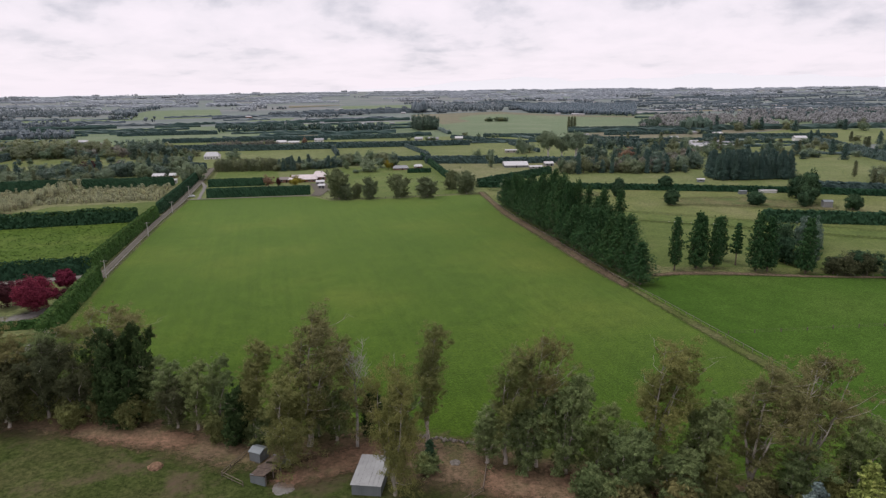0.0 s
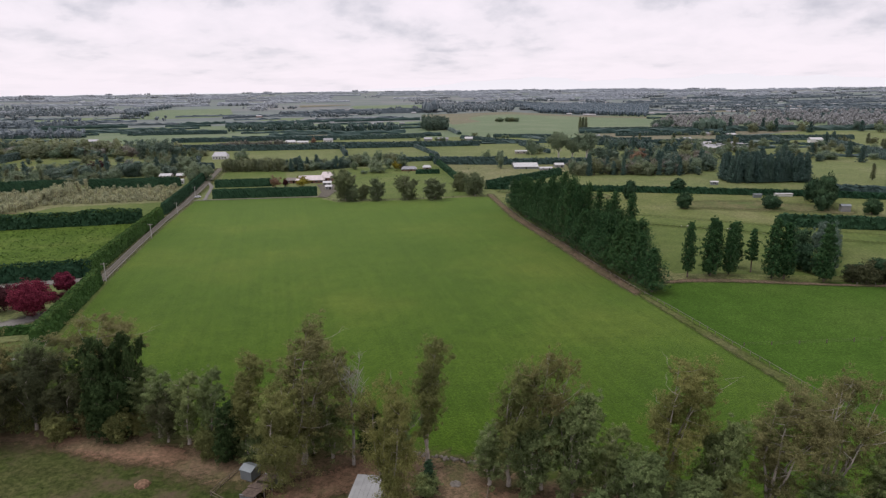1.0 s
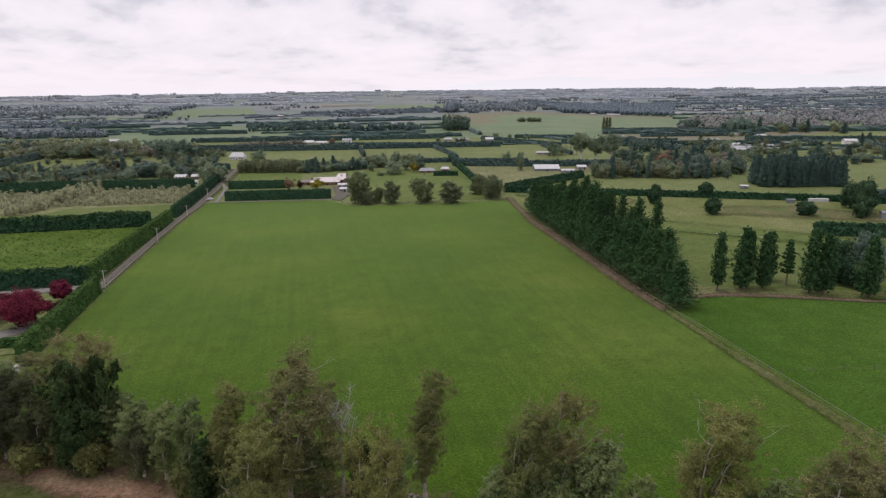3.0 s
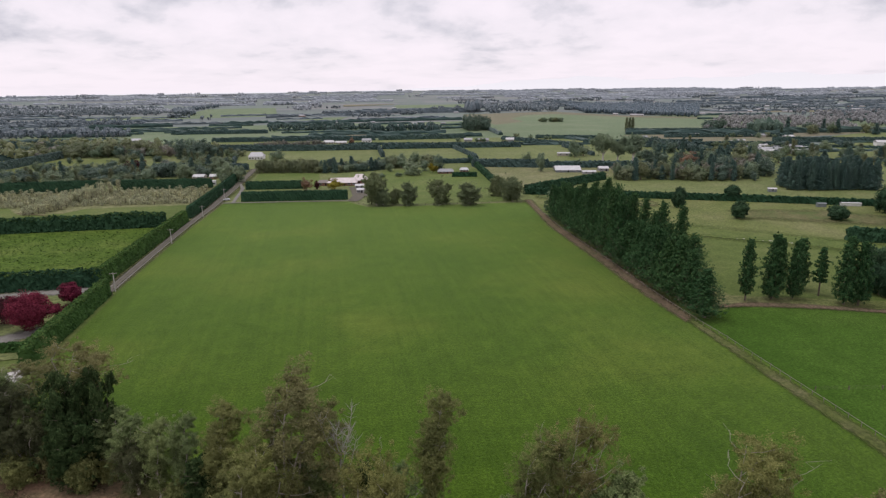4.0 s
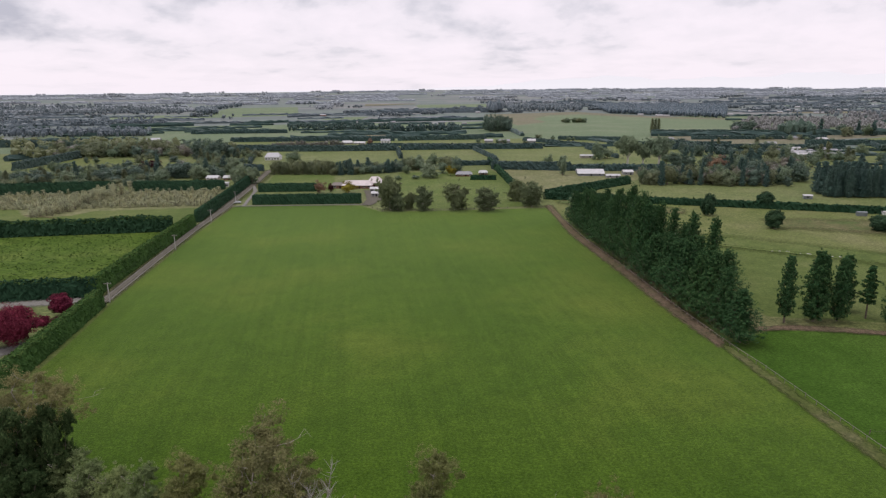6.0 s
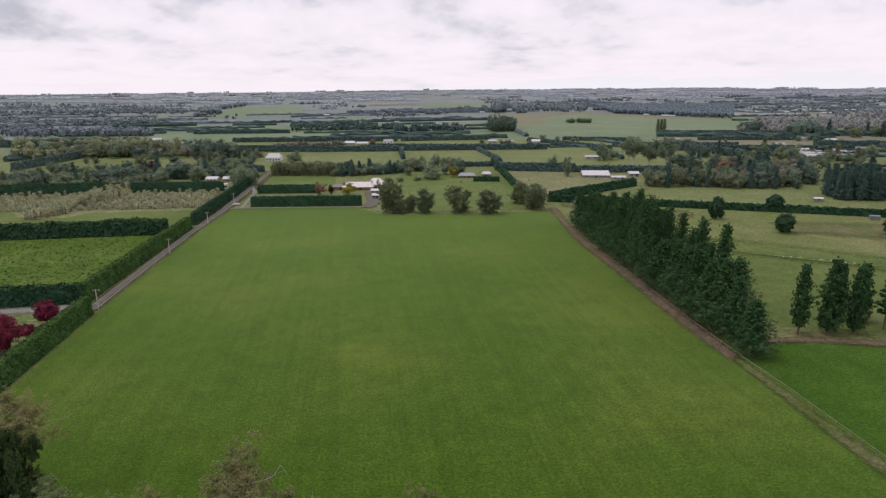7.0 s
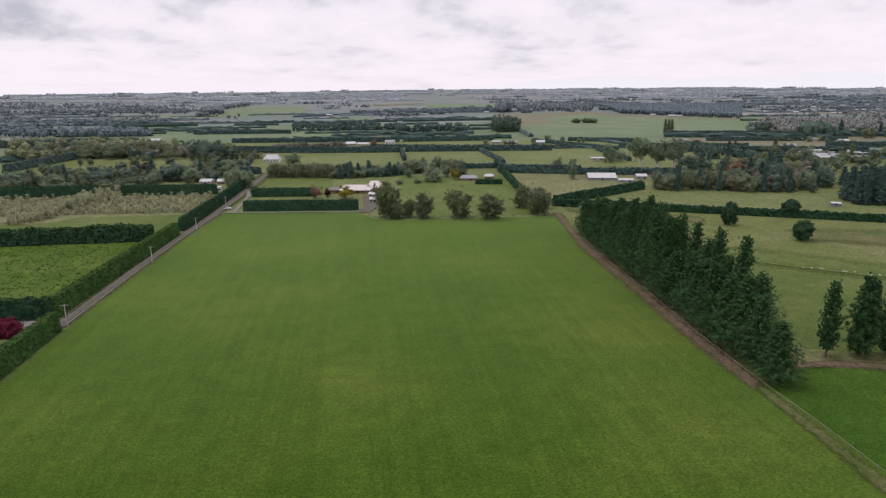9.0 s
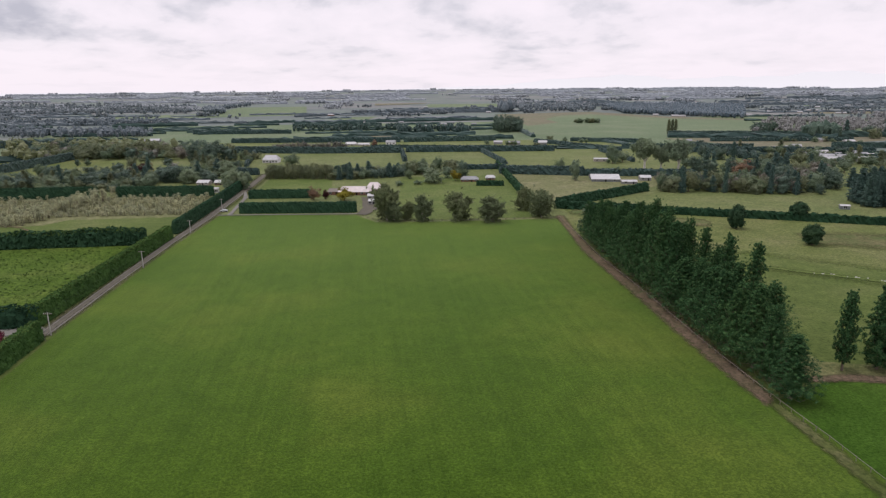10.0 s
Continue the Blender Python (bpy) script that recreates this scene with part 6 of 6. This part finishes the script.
building("shed", "low white farm shed", 227, 537, 11, 6, 1.8, 0.9, -10, M_DULLWHITE, M_WHITEROOF, 0, 0.3, 2, category="shed")
building("shed", "white shed by a hedge", 246, 552, 8, 8, 2.4, 1.4, -12, M_DULLWHITE, M_WHITEROOF, 0, 0.3, 2, category="shed")
building("house", "white house with a steep roof", -59.5, 733, 15, 10, 3.4, 3.8, -10, M_WHITE, M_PALEROOF, 2.5, 0.5, 5)
building("house", "long white-roofed house beyond paddocks", 16, 907, 14, 10, 2.0, 2.2, -10, M_CREAM, M_WHITEROOF, 1.5, 0.5, 4)
building("house", "long white-roofed outbuilding beside a house", 32, 899, 14, 8, 1.8, 1.6, -10, M_CREAM, M_WHITEROOF, 0, 0.4, 3)
building("house", "pale farm cottage beyond paddocks", 66, 909, 12, 8, 3.0, 2.2, -10, M_WHITE, M_GREYROOF, 0, 0.4, 3)
building("house", "low brick house with a grey roof", 112, 572, 13, 10, 1.8, 1.8, -10, M_BRICK, M_GREYROOF, 2, 0.5, 4)
building("house", "small cream house behind a hedge", 129.5, 578, 7, 7, 1.8, 1.5, -10, M_BRICK, M_WHITEROOF, 1.5, 0.5, 3)
building("shed", "small open-fronted field shed", 309.6, 418, 5, 4, 2.2, 0.5, -25, M_IRON, M_WHITEROOF, 0, 0.3, 1, False, "shed")
building("shed", "small pale iron shed in a paddock", 314.1, 306.2, 5, 4, 3.6, 0.8, -25, M_DULLWHITE, M_IRON, 0, 0.2, 0, False, "shed")
building("shelter", "long low white shelter", 320, 361, 11, 3, 1.7, 0.3, -19, M_WHITE, M_WHITEROOF, 0, 0.2, 0, False, "shed")
building("trailer", "small pale blue trailer box", 301, 362, 5, 2.6, 2.1, 0.3, -19, M_IRON, M_IRON, 0, 0.1, 0, False, "trailer")
building("house", "white-roofed house behind hedges", -92, 591, 9, 8, 1.8, 1.6, -10, M_CREAM, M_WHITEROOF, 0, 0.4, 3)
building("house", "white-roofed annexe behind hedges", -80, 588, 6, 6, 2.0, 1.5, -10, M_BRICK, M_WHITEROOF, 0, 0.4, 2)
building("shed", "small white shed behind a hedge", -74, 548, 3, 3, 3.0, 0.6, 0, M_WHITE, M_WHITEROOF, 0, 0.2, 1, False, "shed")
building("barn", "large white barn on the plain", 639, 677, 14, 12, 4.5, 2.0, -25, M_WHITE, M_WHITEROOF, 0, 0.3, 0, False, "barn")
building("house", "white house far out on the plain", 661, 725, 9, 7, 4.5, 1.8, -25, M_WHITE, M_GREYROOF, 0, 0.3, 2)
building("shed", "pale shed between fields", 257, 678, 13, 5, 2.6, 0.8, -14, M_CREAM, M_WHITEROOF, 0, 0.3, 2, False, "shed")
rng = random.Random(21)
WALLS, ROOFS = (M_DULLWHITE, M_CREAM, M_DULLWHITE, M_BRICK), (M_GREYROOF, M_WHITEROOF, M_GREYROOF, M_PALEROOF)
spots = [(199, 882), (216, 870), (252, 866), (180, 1278), (-250, 1010), (-262, 1000)]
spots += [(513, 867), (526, 864), (554, 848), (589, 840), (597, 829), (613, 800), (484, 741), (497, 745), (513, 755), (467, 726), (274, 935), (285, 895), (300, 884), (434, 851)]
spots += [(460 + 52 * u + 12 * v + rng.uniform(-3, 3), 626 + 62 * v - 5 * u) for u, v in ((rng.random(), rng.random()) for _ in range(26))]
spots += [(rng.uniform(-100, 700), rng.uniform(1150, 1900)) for _ in range(18)]
spots += [(rng.uniform(200, 1900), rng.uniform(1700, 2600)) for _ in range(30)]
r_far = random.Random(77)
for k in range(46):
    y = r_far.uniform(1450, 2450)
    x = y * r_far.uniform(0.45, 0.98)
    building("farm_shed", "long pale-roofed building far out on the plain", x, y, r_far.uniform(9, 30), r_far.uniform(6, 10), 2.6, r_far.uniform(0.8, 1.6), r_far.uniform(-40, -15), M_CREAM, M_PALEROOF, 0, 0.4, 0, False, "shed")
for x, y in spots:
    if in_field(x, y):
        continue
    building("house", "far small house on the plain", x, y, rng.uniform(8, 16), rng.uniform(6, 9), 2.8, rng.uniform(1.2, 2.4), rng.uniform(-25, 10), rng.choice(WALLS), rng.choice(ROOFS), 0, 0.4, 0, False)

for x, y in spots[:34]:
    for _ in range(2):
        leaf_tree.plant(x + rng.uniform(-16, 16), y - rng.uniform(6, 14), rng.uniform(0.3, 0.6), rng.uniform(0.5, 0.9))

# ---- sheds under the gum trees ----


def iron_shed(x, y, turn):
    """A lean-to of sheet iron: ribbed walls and a ribbed sloping roof on a frame."""
    ob = new("iron_shed")
    w, d, lo, hi = 5.4, 8.6, 2.2, 2.8
    s = Soup()
    s.box(-w / 2, -d / 2, -0.1, w / 2, -d / 2 + 0.1, lo)
    part("wall", s.mesh("wall", M_IRON), ob)
    s = Soup()
    s.box(-w / 2, d / 2 - 0.1, -0.1, w / 2, d / 2, hi)
    part("wall", s.mesh("wall", M_IRON), ob)
    for e in (-1, 1):
        s = Soup()
        s.add([(e * w / 2, -d / 2, -0.1), (e * w / 2, d / 2, -0.1), (e * w / 2, d / 2, hi), (e * w / 2, -d / 2, lo), (e * (w / 2 - 0.1), -d / 2, -0.1), (e * (w / 2 - 0.1), d / 2, -0.1), (e * (w / 2 - 0.1), d / 2, hi), (e * (w / 2 - 0.1), -d / 2, lo)],
              [(0, 1, 2, 3), (4, 7, 6, 5), (0, 4, 5, 1), (3, 2, 6, 7)])
        part("wall", s.mesh("wall", M_IRON), ob)
    for k in range(7):
        x0 = -w / 2 - 0.2 + k * (w + 0.4) / 7
        x1 = x0 + (w + 0.4) / 7 - 0.03
        s = Soup()
        z0, z1 = lo + 0.02 + 0.02 * (k % 2), hi + 0.02 + 0.02 * (k % 2)
        s.add([(x0, -d / 2 - 0.3, z0), (x1, -d / 2 - 0.3, z0), (x1, d / 2 + 0.3, z1), (x0, d / 2 + 0.3, z1), (x0, -d / 2 - 0.3, z0 + 0.05), (x1, -d / 2 - 0.3, z0 + 0.05), (x1, d / 2 + 0.3, z1 + 0.05), (x0, d / 2 + 0.3, z1 + 0.05)],
              [(4, 5, 6, 7), (3, 2, 1, 0), (0, 1, 5, 4), (1, 2, 6, 5), (2, 3, 7, 6), (3, 0, 4, 7)])
        part("roof_sheet", s.mesh("roof_sheet", M_OLDIRON), ob)
    for k in range(12):
        s = Soup()
        x0 = -w / 2 + k * w / 12 + 0.1
        s.box(x0, -d / 2 - 0.04, 0, x0 + 0.18, -d / 2 + 0.01, lo - 0.05)
        part("rib", s.mesh("rib", M_IRON), ob)
    ob.matrix_basis = pose(x, y, 0, 0, 0, turn)
    return tagged(ob, "weathered grey corrugated iron shed under trees", "shed")


iron_shed(13.9, 107.8, -22)


def pen_shed(x, y, turn):
    """A small open animal shelter with a rusty roof and a pale end wall."""
    ob = new("animal_shelter")
    s = Soup()
    s.box(-1.7, -3.6, -0.1, 1.7, -3.45, 1.9)
    part("end_wall", s.mesh("end_wall", M_IRON), ob, "pale painted iron end wall")
    s = Soup()
    s.box(-1.7, 3.45, -0.1, 1.7, 3.6, 1.9)
    part("end_wall", s.mesh("end_wall", M_IRON), ob)
    s = Soup()
    s.box(-1.7, -3.45, -0.1, -1.58, 3.45, 1.7)
    part("back_wall", s.mesh("back_wall", M_WOODPOST), ob)
    for yy in (-3.2, -1.0, 1.2, 3.2):
        s = Soup()
        s.box(1.5, yy, -0.1, 1.64, yy + 0.14, 2.0)
        part("post", s.mesh("post", M_WOODPOST), ob)
    rusty = plain("rusty_iron", (0.12, 0.09, 0.072), 0.85, 0.15, 0.45, 1.4)
    r = random.Random(4)
    for k in range(9):
        if k == 5:
            continue
        y0, a, e = -3.8 + k * 0.845, r.uniform(-0.06, 0.06), r.uniform(-0.35, 0.1)
        s = Soup()
        lo, hi = 1.75 + 0.03 * (k % 2) + a, 2.25 + 0.03 * (k % 2) - a
        q = [(-2.0 - e, y0, lo), (2.0 + e, y0 + a, hi), (2.0 + e, y0 + 0.86 + a, hi + a), (-2.0 - e, y0 + 0.86, lo)]
        s.add(q + [(u, v, w + 0.05) for u, v, w in q], [(4, 5, 6, 7), (3, 2, 1, 0), (0, 1, 5, 4), (1, 2, 6, 5), (2, 3, 7, 6), (3, 0, 4, 7)])
        part("roof_sheet", s.mesh("roof_sheet", rusty), ob, "rusty brown loose roof sheet")
    ob.matrix_basis = pose(x, y, 0, 0, 0, turn)
    return tagged(ob, "small open animal shelter with a rusty roof", "shed")


pen_shed(-4.6, 115.6, -38)
building("hut", "small pale iron hut behind an animal shelter", -6.6, 121.5, 2.6, 2.6, 2.2, 0.5, -38, M_IRON, M_IRON, 0, 0.15, 0, False, "shed")

# ---- fences, poles, bank ----


def fence(pts, gap, h, label, wires=3, rails=False, thick=0.12, timber=None):
    ob = new("fence")
    x0, y0 = pts[0]
    post = Soup()
    post.box(-thick / 2, -thick / 2, -0.2, thick / 2, thick / 2, h)
    pm = post.mesh("post", timber or M_WOODPOST)
    r = random.Random(int(x0 * 3 + y0))
    for (ax, ay), (bx, by) in zip(pts, pts[1:]):
        L = math.hypot(bx - ax, by - ay)
        n = max(1, int(L / gap))
        for k in range(n):
            p = part("post", pm, ob)
            p.matrix_basis = pose(ax + (bx - ax) * k / n, ay + (by - ay) * k / n, 0, r.uniform(-3, 3), r.uniform(-3, 3), r.uniform(0, 40)) @ Matrix.Diagonal((1, 1, r.uniform(0.88, 1.12), 1))
        for q in range(wires):
            s = Soup()
            z = h * (0.35 + 0.6 * q / max(1, wires - 1)) if wires > 1 else h * 0.92
            t = 0.07 if rails else 0.012
            s.tube([(ax, ay, z), ((ax + bx) / 2, (ay + by) / 2, z - 0.02), (bx, by, z)], [t, t, t], 4)
            part("rail" if rails else "wire", s.mesh("wire", timber or M_WOODPOST), ob)
    return tagged(ob, label, "fence", "paddock fences")


fence([(123.0, 62), (123.4, 105), (124.0, 150), (124.6, 185), (124.2, 201), (124.8, 234), (127.6, 282), (129.4, 331), (134.8, 388), (137.5, 418)], 3.6, 1.25, "old timber post and rail fence beside the pines", 1, True, 0.12)
fence([(126.4, 152), (175, 144), (230, 135)], 7.5, 1.2, "dark timber post and wire fence across the pasture", 3, False, 0.22, M_BARK)
fence([(137.5, 418), (128, 420.5), (77, 422.5), (37, 427), (26, 449)], 5.0, 1.2, "timber post and wire fence at the end of the pasture", 3, False, 0.18)
fence([(-66.0, 268), (-63.6, 324), (-60.2, 384), (-55.5, 450)], 6.0, 1.1, "timber post and wire fence beside the track", 3, False, 0.14)
fence([(17.5, 99.5), (26, 95.5), (33, 99), (36, 106)], 2.6, 1.2, "weathered timber rail fence on worn grass", 2, True, 0.16, M_BARK)
fence([(-9.5, 113), (-13.5, 117.5), (-9, 124)], 2.2, 1.1, "weathered timber pen rails beside a shelter", 2, True, 0.14, M_BARK)
fence([(204, 190), (262, 166), (330, 140)], 6.0, 1.2, "timber post and wire fence below the conifers", 3, False, 0.2)


def power_pole(x, y, h, turn):
    ob = new("power_pole")
    s = Soup()
    s.tube([(0, 0, -0.3), (0, 0, h * 0.5), (0, 0, h)], [0.2, 0.17, 0.13], 8)
    part("pole", s.mesh("pole", M_POLE), ob)
    s = Soup()
    s.box(-1.25, -0.08, h - 0.55, 1.25, 0.06, h - 0.38)
    part("crossarm", s.mesh("crossarm", M_WOODPOST), ob)
    for q in (-1.1, -0.5, 0.5, 1.1):
        s = Soup()
        s.tube([(q, 0, h - 0.4), (q, 0, h - 0.28), (q, 0, h - 0.16)], [0.05, 0.07, 0.04], 6)
        part("insulator", s.mesh("insulator", M_WHITE), ob)
    ob.matrix_basis = pose(x, y, 0, 0, 0, turn)
    return tagged(ob, "pale power pole with a crossarm beside the track", "power pole", "power poles")


POLES = [(-66.3, 272.5, 7.4), (-62.6, 348, 7.4), (-59.3, 413, 7.0), (-56.5, 478, 7.0)]
for x, y, h in POLES:
    power_pole(x, y, h, -3)
s = Soup()
for (x0, y0, h0), (x1, y1, h1) in zip(POLES, POLES[1:]):
    for q in (-1.1, -0.5, 0.5, 1.1):
        u = np.linspace(0, 1, 9)
        s.tube(np.stack([x0 + q + (x1 - x0) * u, y0 + (y1 - y0) * u, h0 - 0.15 + (h1 - h0) * u - 2.4 * u * (1 - u)], -1), np.full(9, 0.012), 4)
tagged(new("power_lines", s.mesh("power_lines", M_DARK)), "thin dark power lines between the poles", "cable")


def stone_bank(x0, y0, x1, y1, seed):
    """A low bank of rubble stones."""
    rng = np.random.default_rng(seed)
    ob = new("stone_bank")
    L = math.hypot(x1 - x0, y1 - y0)
    ico = bmesh.new()
    bmesh.ops.create_icosphere(ico, subdivisions=1, radius=0.5)
    meshes = []
    for k in range(4):
        me = bpy.data.meshes.new("stone")
        c = ico.copy()
        for v in c.verts:
            v.co *= rng.uniform(0.75, 1.2)
        c.to_mesh(me)
        c.free()
        me.materials.append(M_STONE)
        meshes.append(me)
    for k in range(int(L * 4)):
        u = rng.random()
        p = part("stone", meshes[k % 4], ob)
        p.matrix_basis = pose(x0 + (x1 - x0) * u + rng.normal() * 0.25, y0 + (y1 - y0) * u + rng.normal() * 0.35, rng.uniform(0.05, 0.4), *rng.uniform(0, 180, 3)) @ Matrix.Diagonal((*rng.uniform(0.45, 1.0, 3), 1))
    return tagged(ob, "low grey rubble bank at the edge of the pasture", "stone bank")


stone_bank(25, 121.5, 39, 113.5, 3)


def heap(name, x, y, w, h, material, label, category, seed):
    """A low rounded heap with a lumpy skin."""
    rng = np.random.default_rng(seed)
    bm = bmesh.new()
    bmesh.ops.create_icosphere(bm, subdivisions=3, radius=1.0)
    for v in bm.verts:
        v.co *= 1 + 0.18 * noise.noise(v.co * 2.1 + Vector((seed, 0, 0))) + rng.normal() * 0.05
        v.co = Vector((v.co.x * w / 2, v.co.y * w / 2, max(-0.1, v.co.z * h)))
    me = bpy.data.meshes.new(name)
    bm.to_mesh(me)
    bm.free()
    me.materials.append(material)
    ob = new(name, me)
    ob.matrix_basis = pose(x, y, 0.02)
    return tagged(ob, label, category)


heap("dirt_mound", -26.3, 124.3, 2.8, 0.9, M_EARTH, "brown heap of dead brush on the grass", "heap", 4)
heap("ash_heap", -2.2, 110.3, 4.4, 0.22, M_CONCRETE, "pale ashy patch on the worn grass", "heap", 5)
heap("stick_pile", 30.6, 109.2, 2.4, 0.7, M_STONE, "grey heap of sticks on the grass", "heap", 6)
heap("stump", 25.1, 107.2, 1.5, 0.8, M_EARTH, "brown weathered tree stump on the grass", "stump", 7)


def rubble(x, y, count, wide, long_, seed, label):
    """A tumbled pile of broken pale slabs on a low bed of gravel."""
    rng = random.Random(seed)
    ob = new("rubble_pile")
    s = Soup()
    lv, lf = LUMP
    s.add(lv * (wide * 0.55, long_ * 0.55, 0.5) * np.random.default_rng(seed).uniform(0.8, 1.15, (len(lv), 1)), lf)
    part("bed", s.mesh("bed", M_ROAD), ob, "grey gravel bed")
    slab = Soup()
    slab.box(-0.5, -0.5, -0.5, 0.5, 0.5, 0.5)
    me = slab.mesh("slab", M_POLE)
    for _ in range(count):
        p = part("slab", me, ob)
        u, v = rng.gauss(0, 0.22), rng.gauss(0, 0.24)
        p.matrix_basis = pose(u * wide, v * long_, rng.uniform(0.2, 0.9) * max(0.2, 1 - 2 * math.hypot(u, v)), rng.uniform(-35, 35), rng.uniform(-35, 35), rng.uniform(0, 180)) @ Matrix.Diagonal((rng.uniform(0.5, 1.7), rng.uniform(0.4, 1.2), rng.uniform(0.15, 0.4), 1))
    ob.matrix_basis = pose(x, y, 0.05, 0, 0, 8)
    return tagged(ob, label, "rubble")


rubble(-70.6, 198.5, 60, 5.0, 10.0, 31, "pale pile of broken concrete by a garden hedge")
rubble(-76.5, 190.5, 46, 5.0, 8.0, 32, "pale pile of broken concrete behind the gum trees")
strip("ditch", M_OLIVE_SOFT, [(176, 322, 1.2), (196, 304, 1.4), (210, 293, 1.6), (226, 280, 1.4)], "shallow dark green ditch across a dry paddock")
for k in range(11):
    heap("boulder", 203 + k * 2.1 + (k * 7 % 3) * 0.8, 297.5 - k * 1.55 + (k * 5 % 4) * 0.7, 0.9 + (k * 3 % 4) * 0.3, 0.5, M_POLE, "pale boulder beside a ditch in the paddock", "rock", 40 + k)


def car(x, y, turn):
    ob = new("car")
    s = Soup()
    side = [(-2.15, 0.35), (-2.2, 0.75), (-1.9, 0.95), (-1.1, 1.0), (-0.5, 1.45), (1.0, 1.48), (1.7, 1.02), (2.1, 0.9), (2.2, 0.5), (2.1, 0.32)]
    n = len(side)
    v = [(p, e * (0.86 if z < 1.1 else 0.68), z) for e in (-1, 1) for p, z in side]
    s.add(v, [[k, (k + 1) % n, n + (k + 1) % n, n + k] for k in range(n)])
    s.f += [list(range(n))[::-1], [n + k for k in range(n)]]
    part("body", s.mesh("body", M_CARPAINT), ob)
    for e in (-1, 1):
        s = Soup()
        s.add([(-0.95, e * 0.83, 1.04), (-0.42, e * 0.71, 1.38), (0.92, e * 0.71, 1.40), (1.45, e * 0.83, 1.06)], [(0, 1, 2, 3)])
        part("side_window", s.mesh("side_window", M_GLASS), ob)
    for q in (-1.35, 1.35):
        for e in (-1, 1):
            s = Soup()
            s.tube([(q, e * 0.66, 0.32), (q, e * 0.76, 0.32), (q, e * 0.88, 0.32)], [0.32, 0.33, 0.3], 14)
            part("wheel", s.mesh("wheel", M_TYRE), ob)
    ob.matrix_basis = pose(x, y, 0.06, 0, 0, turn)
    return tagged(ob, "silver car parked on the gravel", "car")


car(-54.2, 471.5, 4)
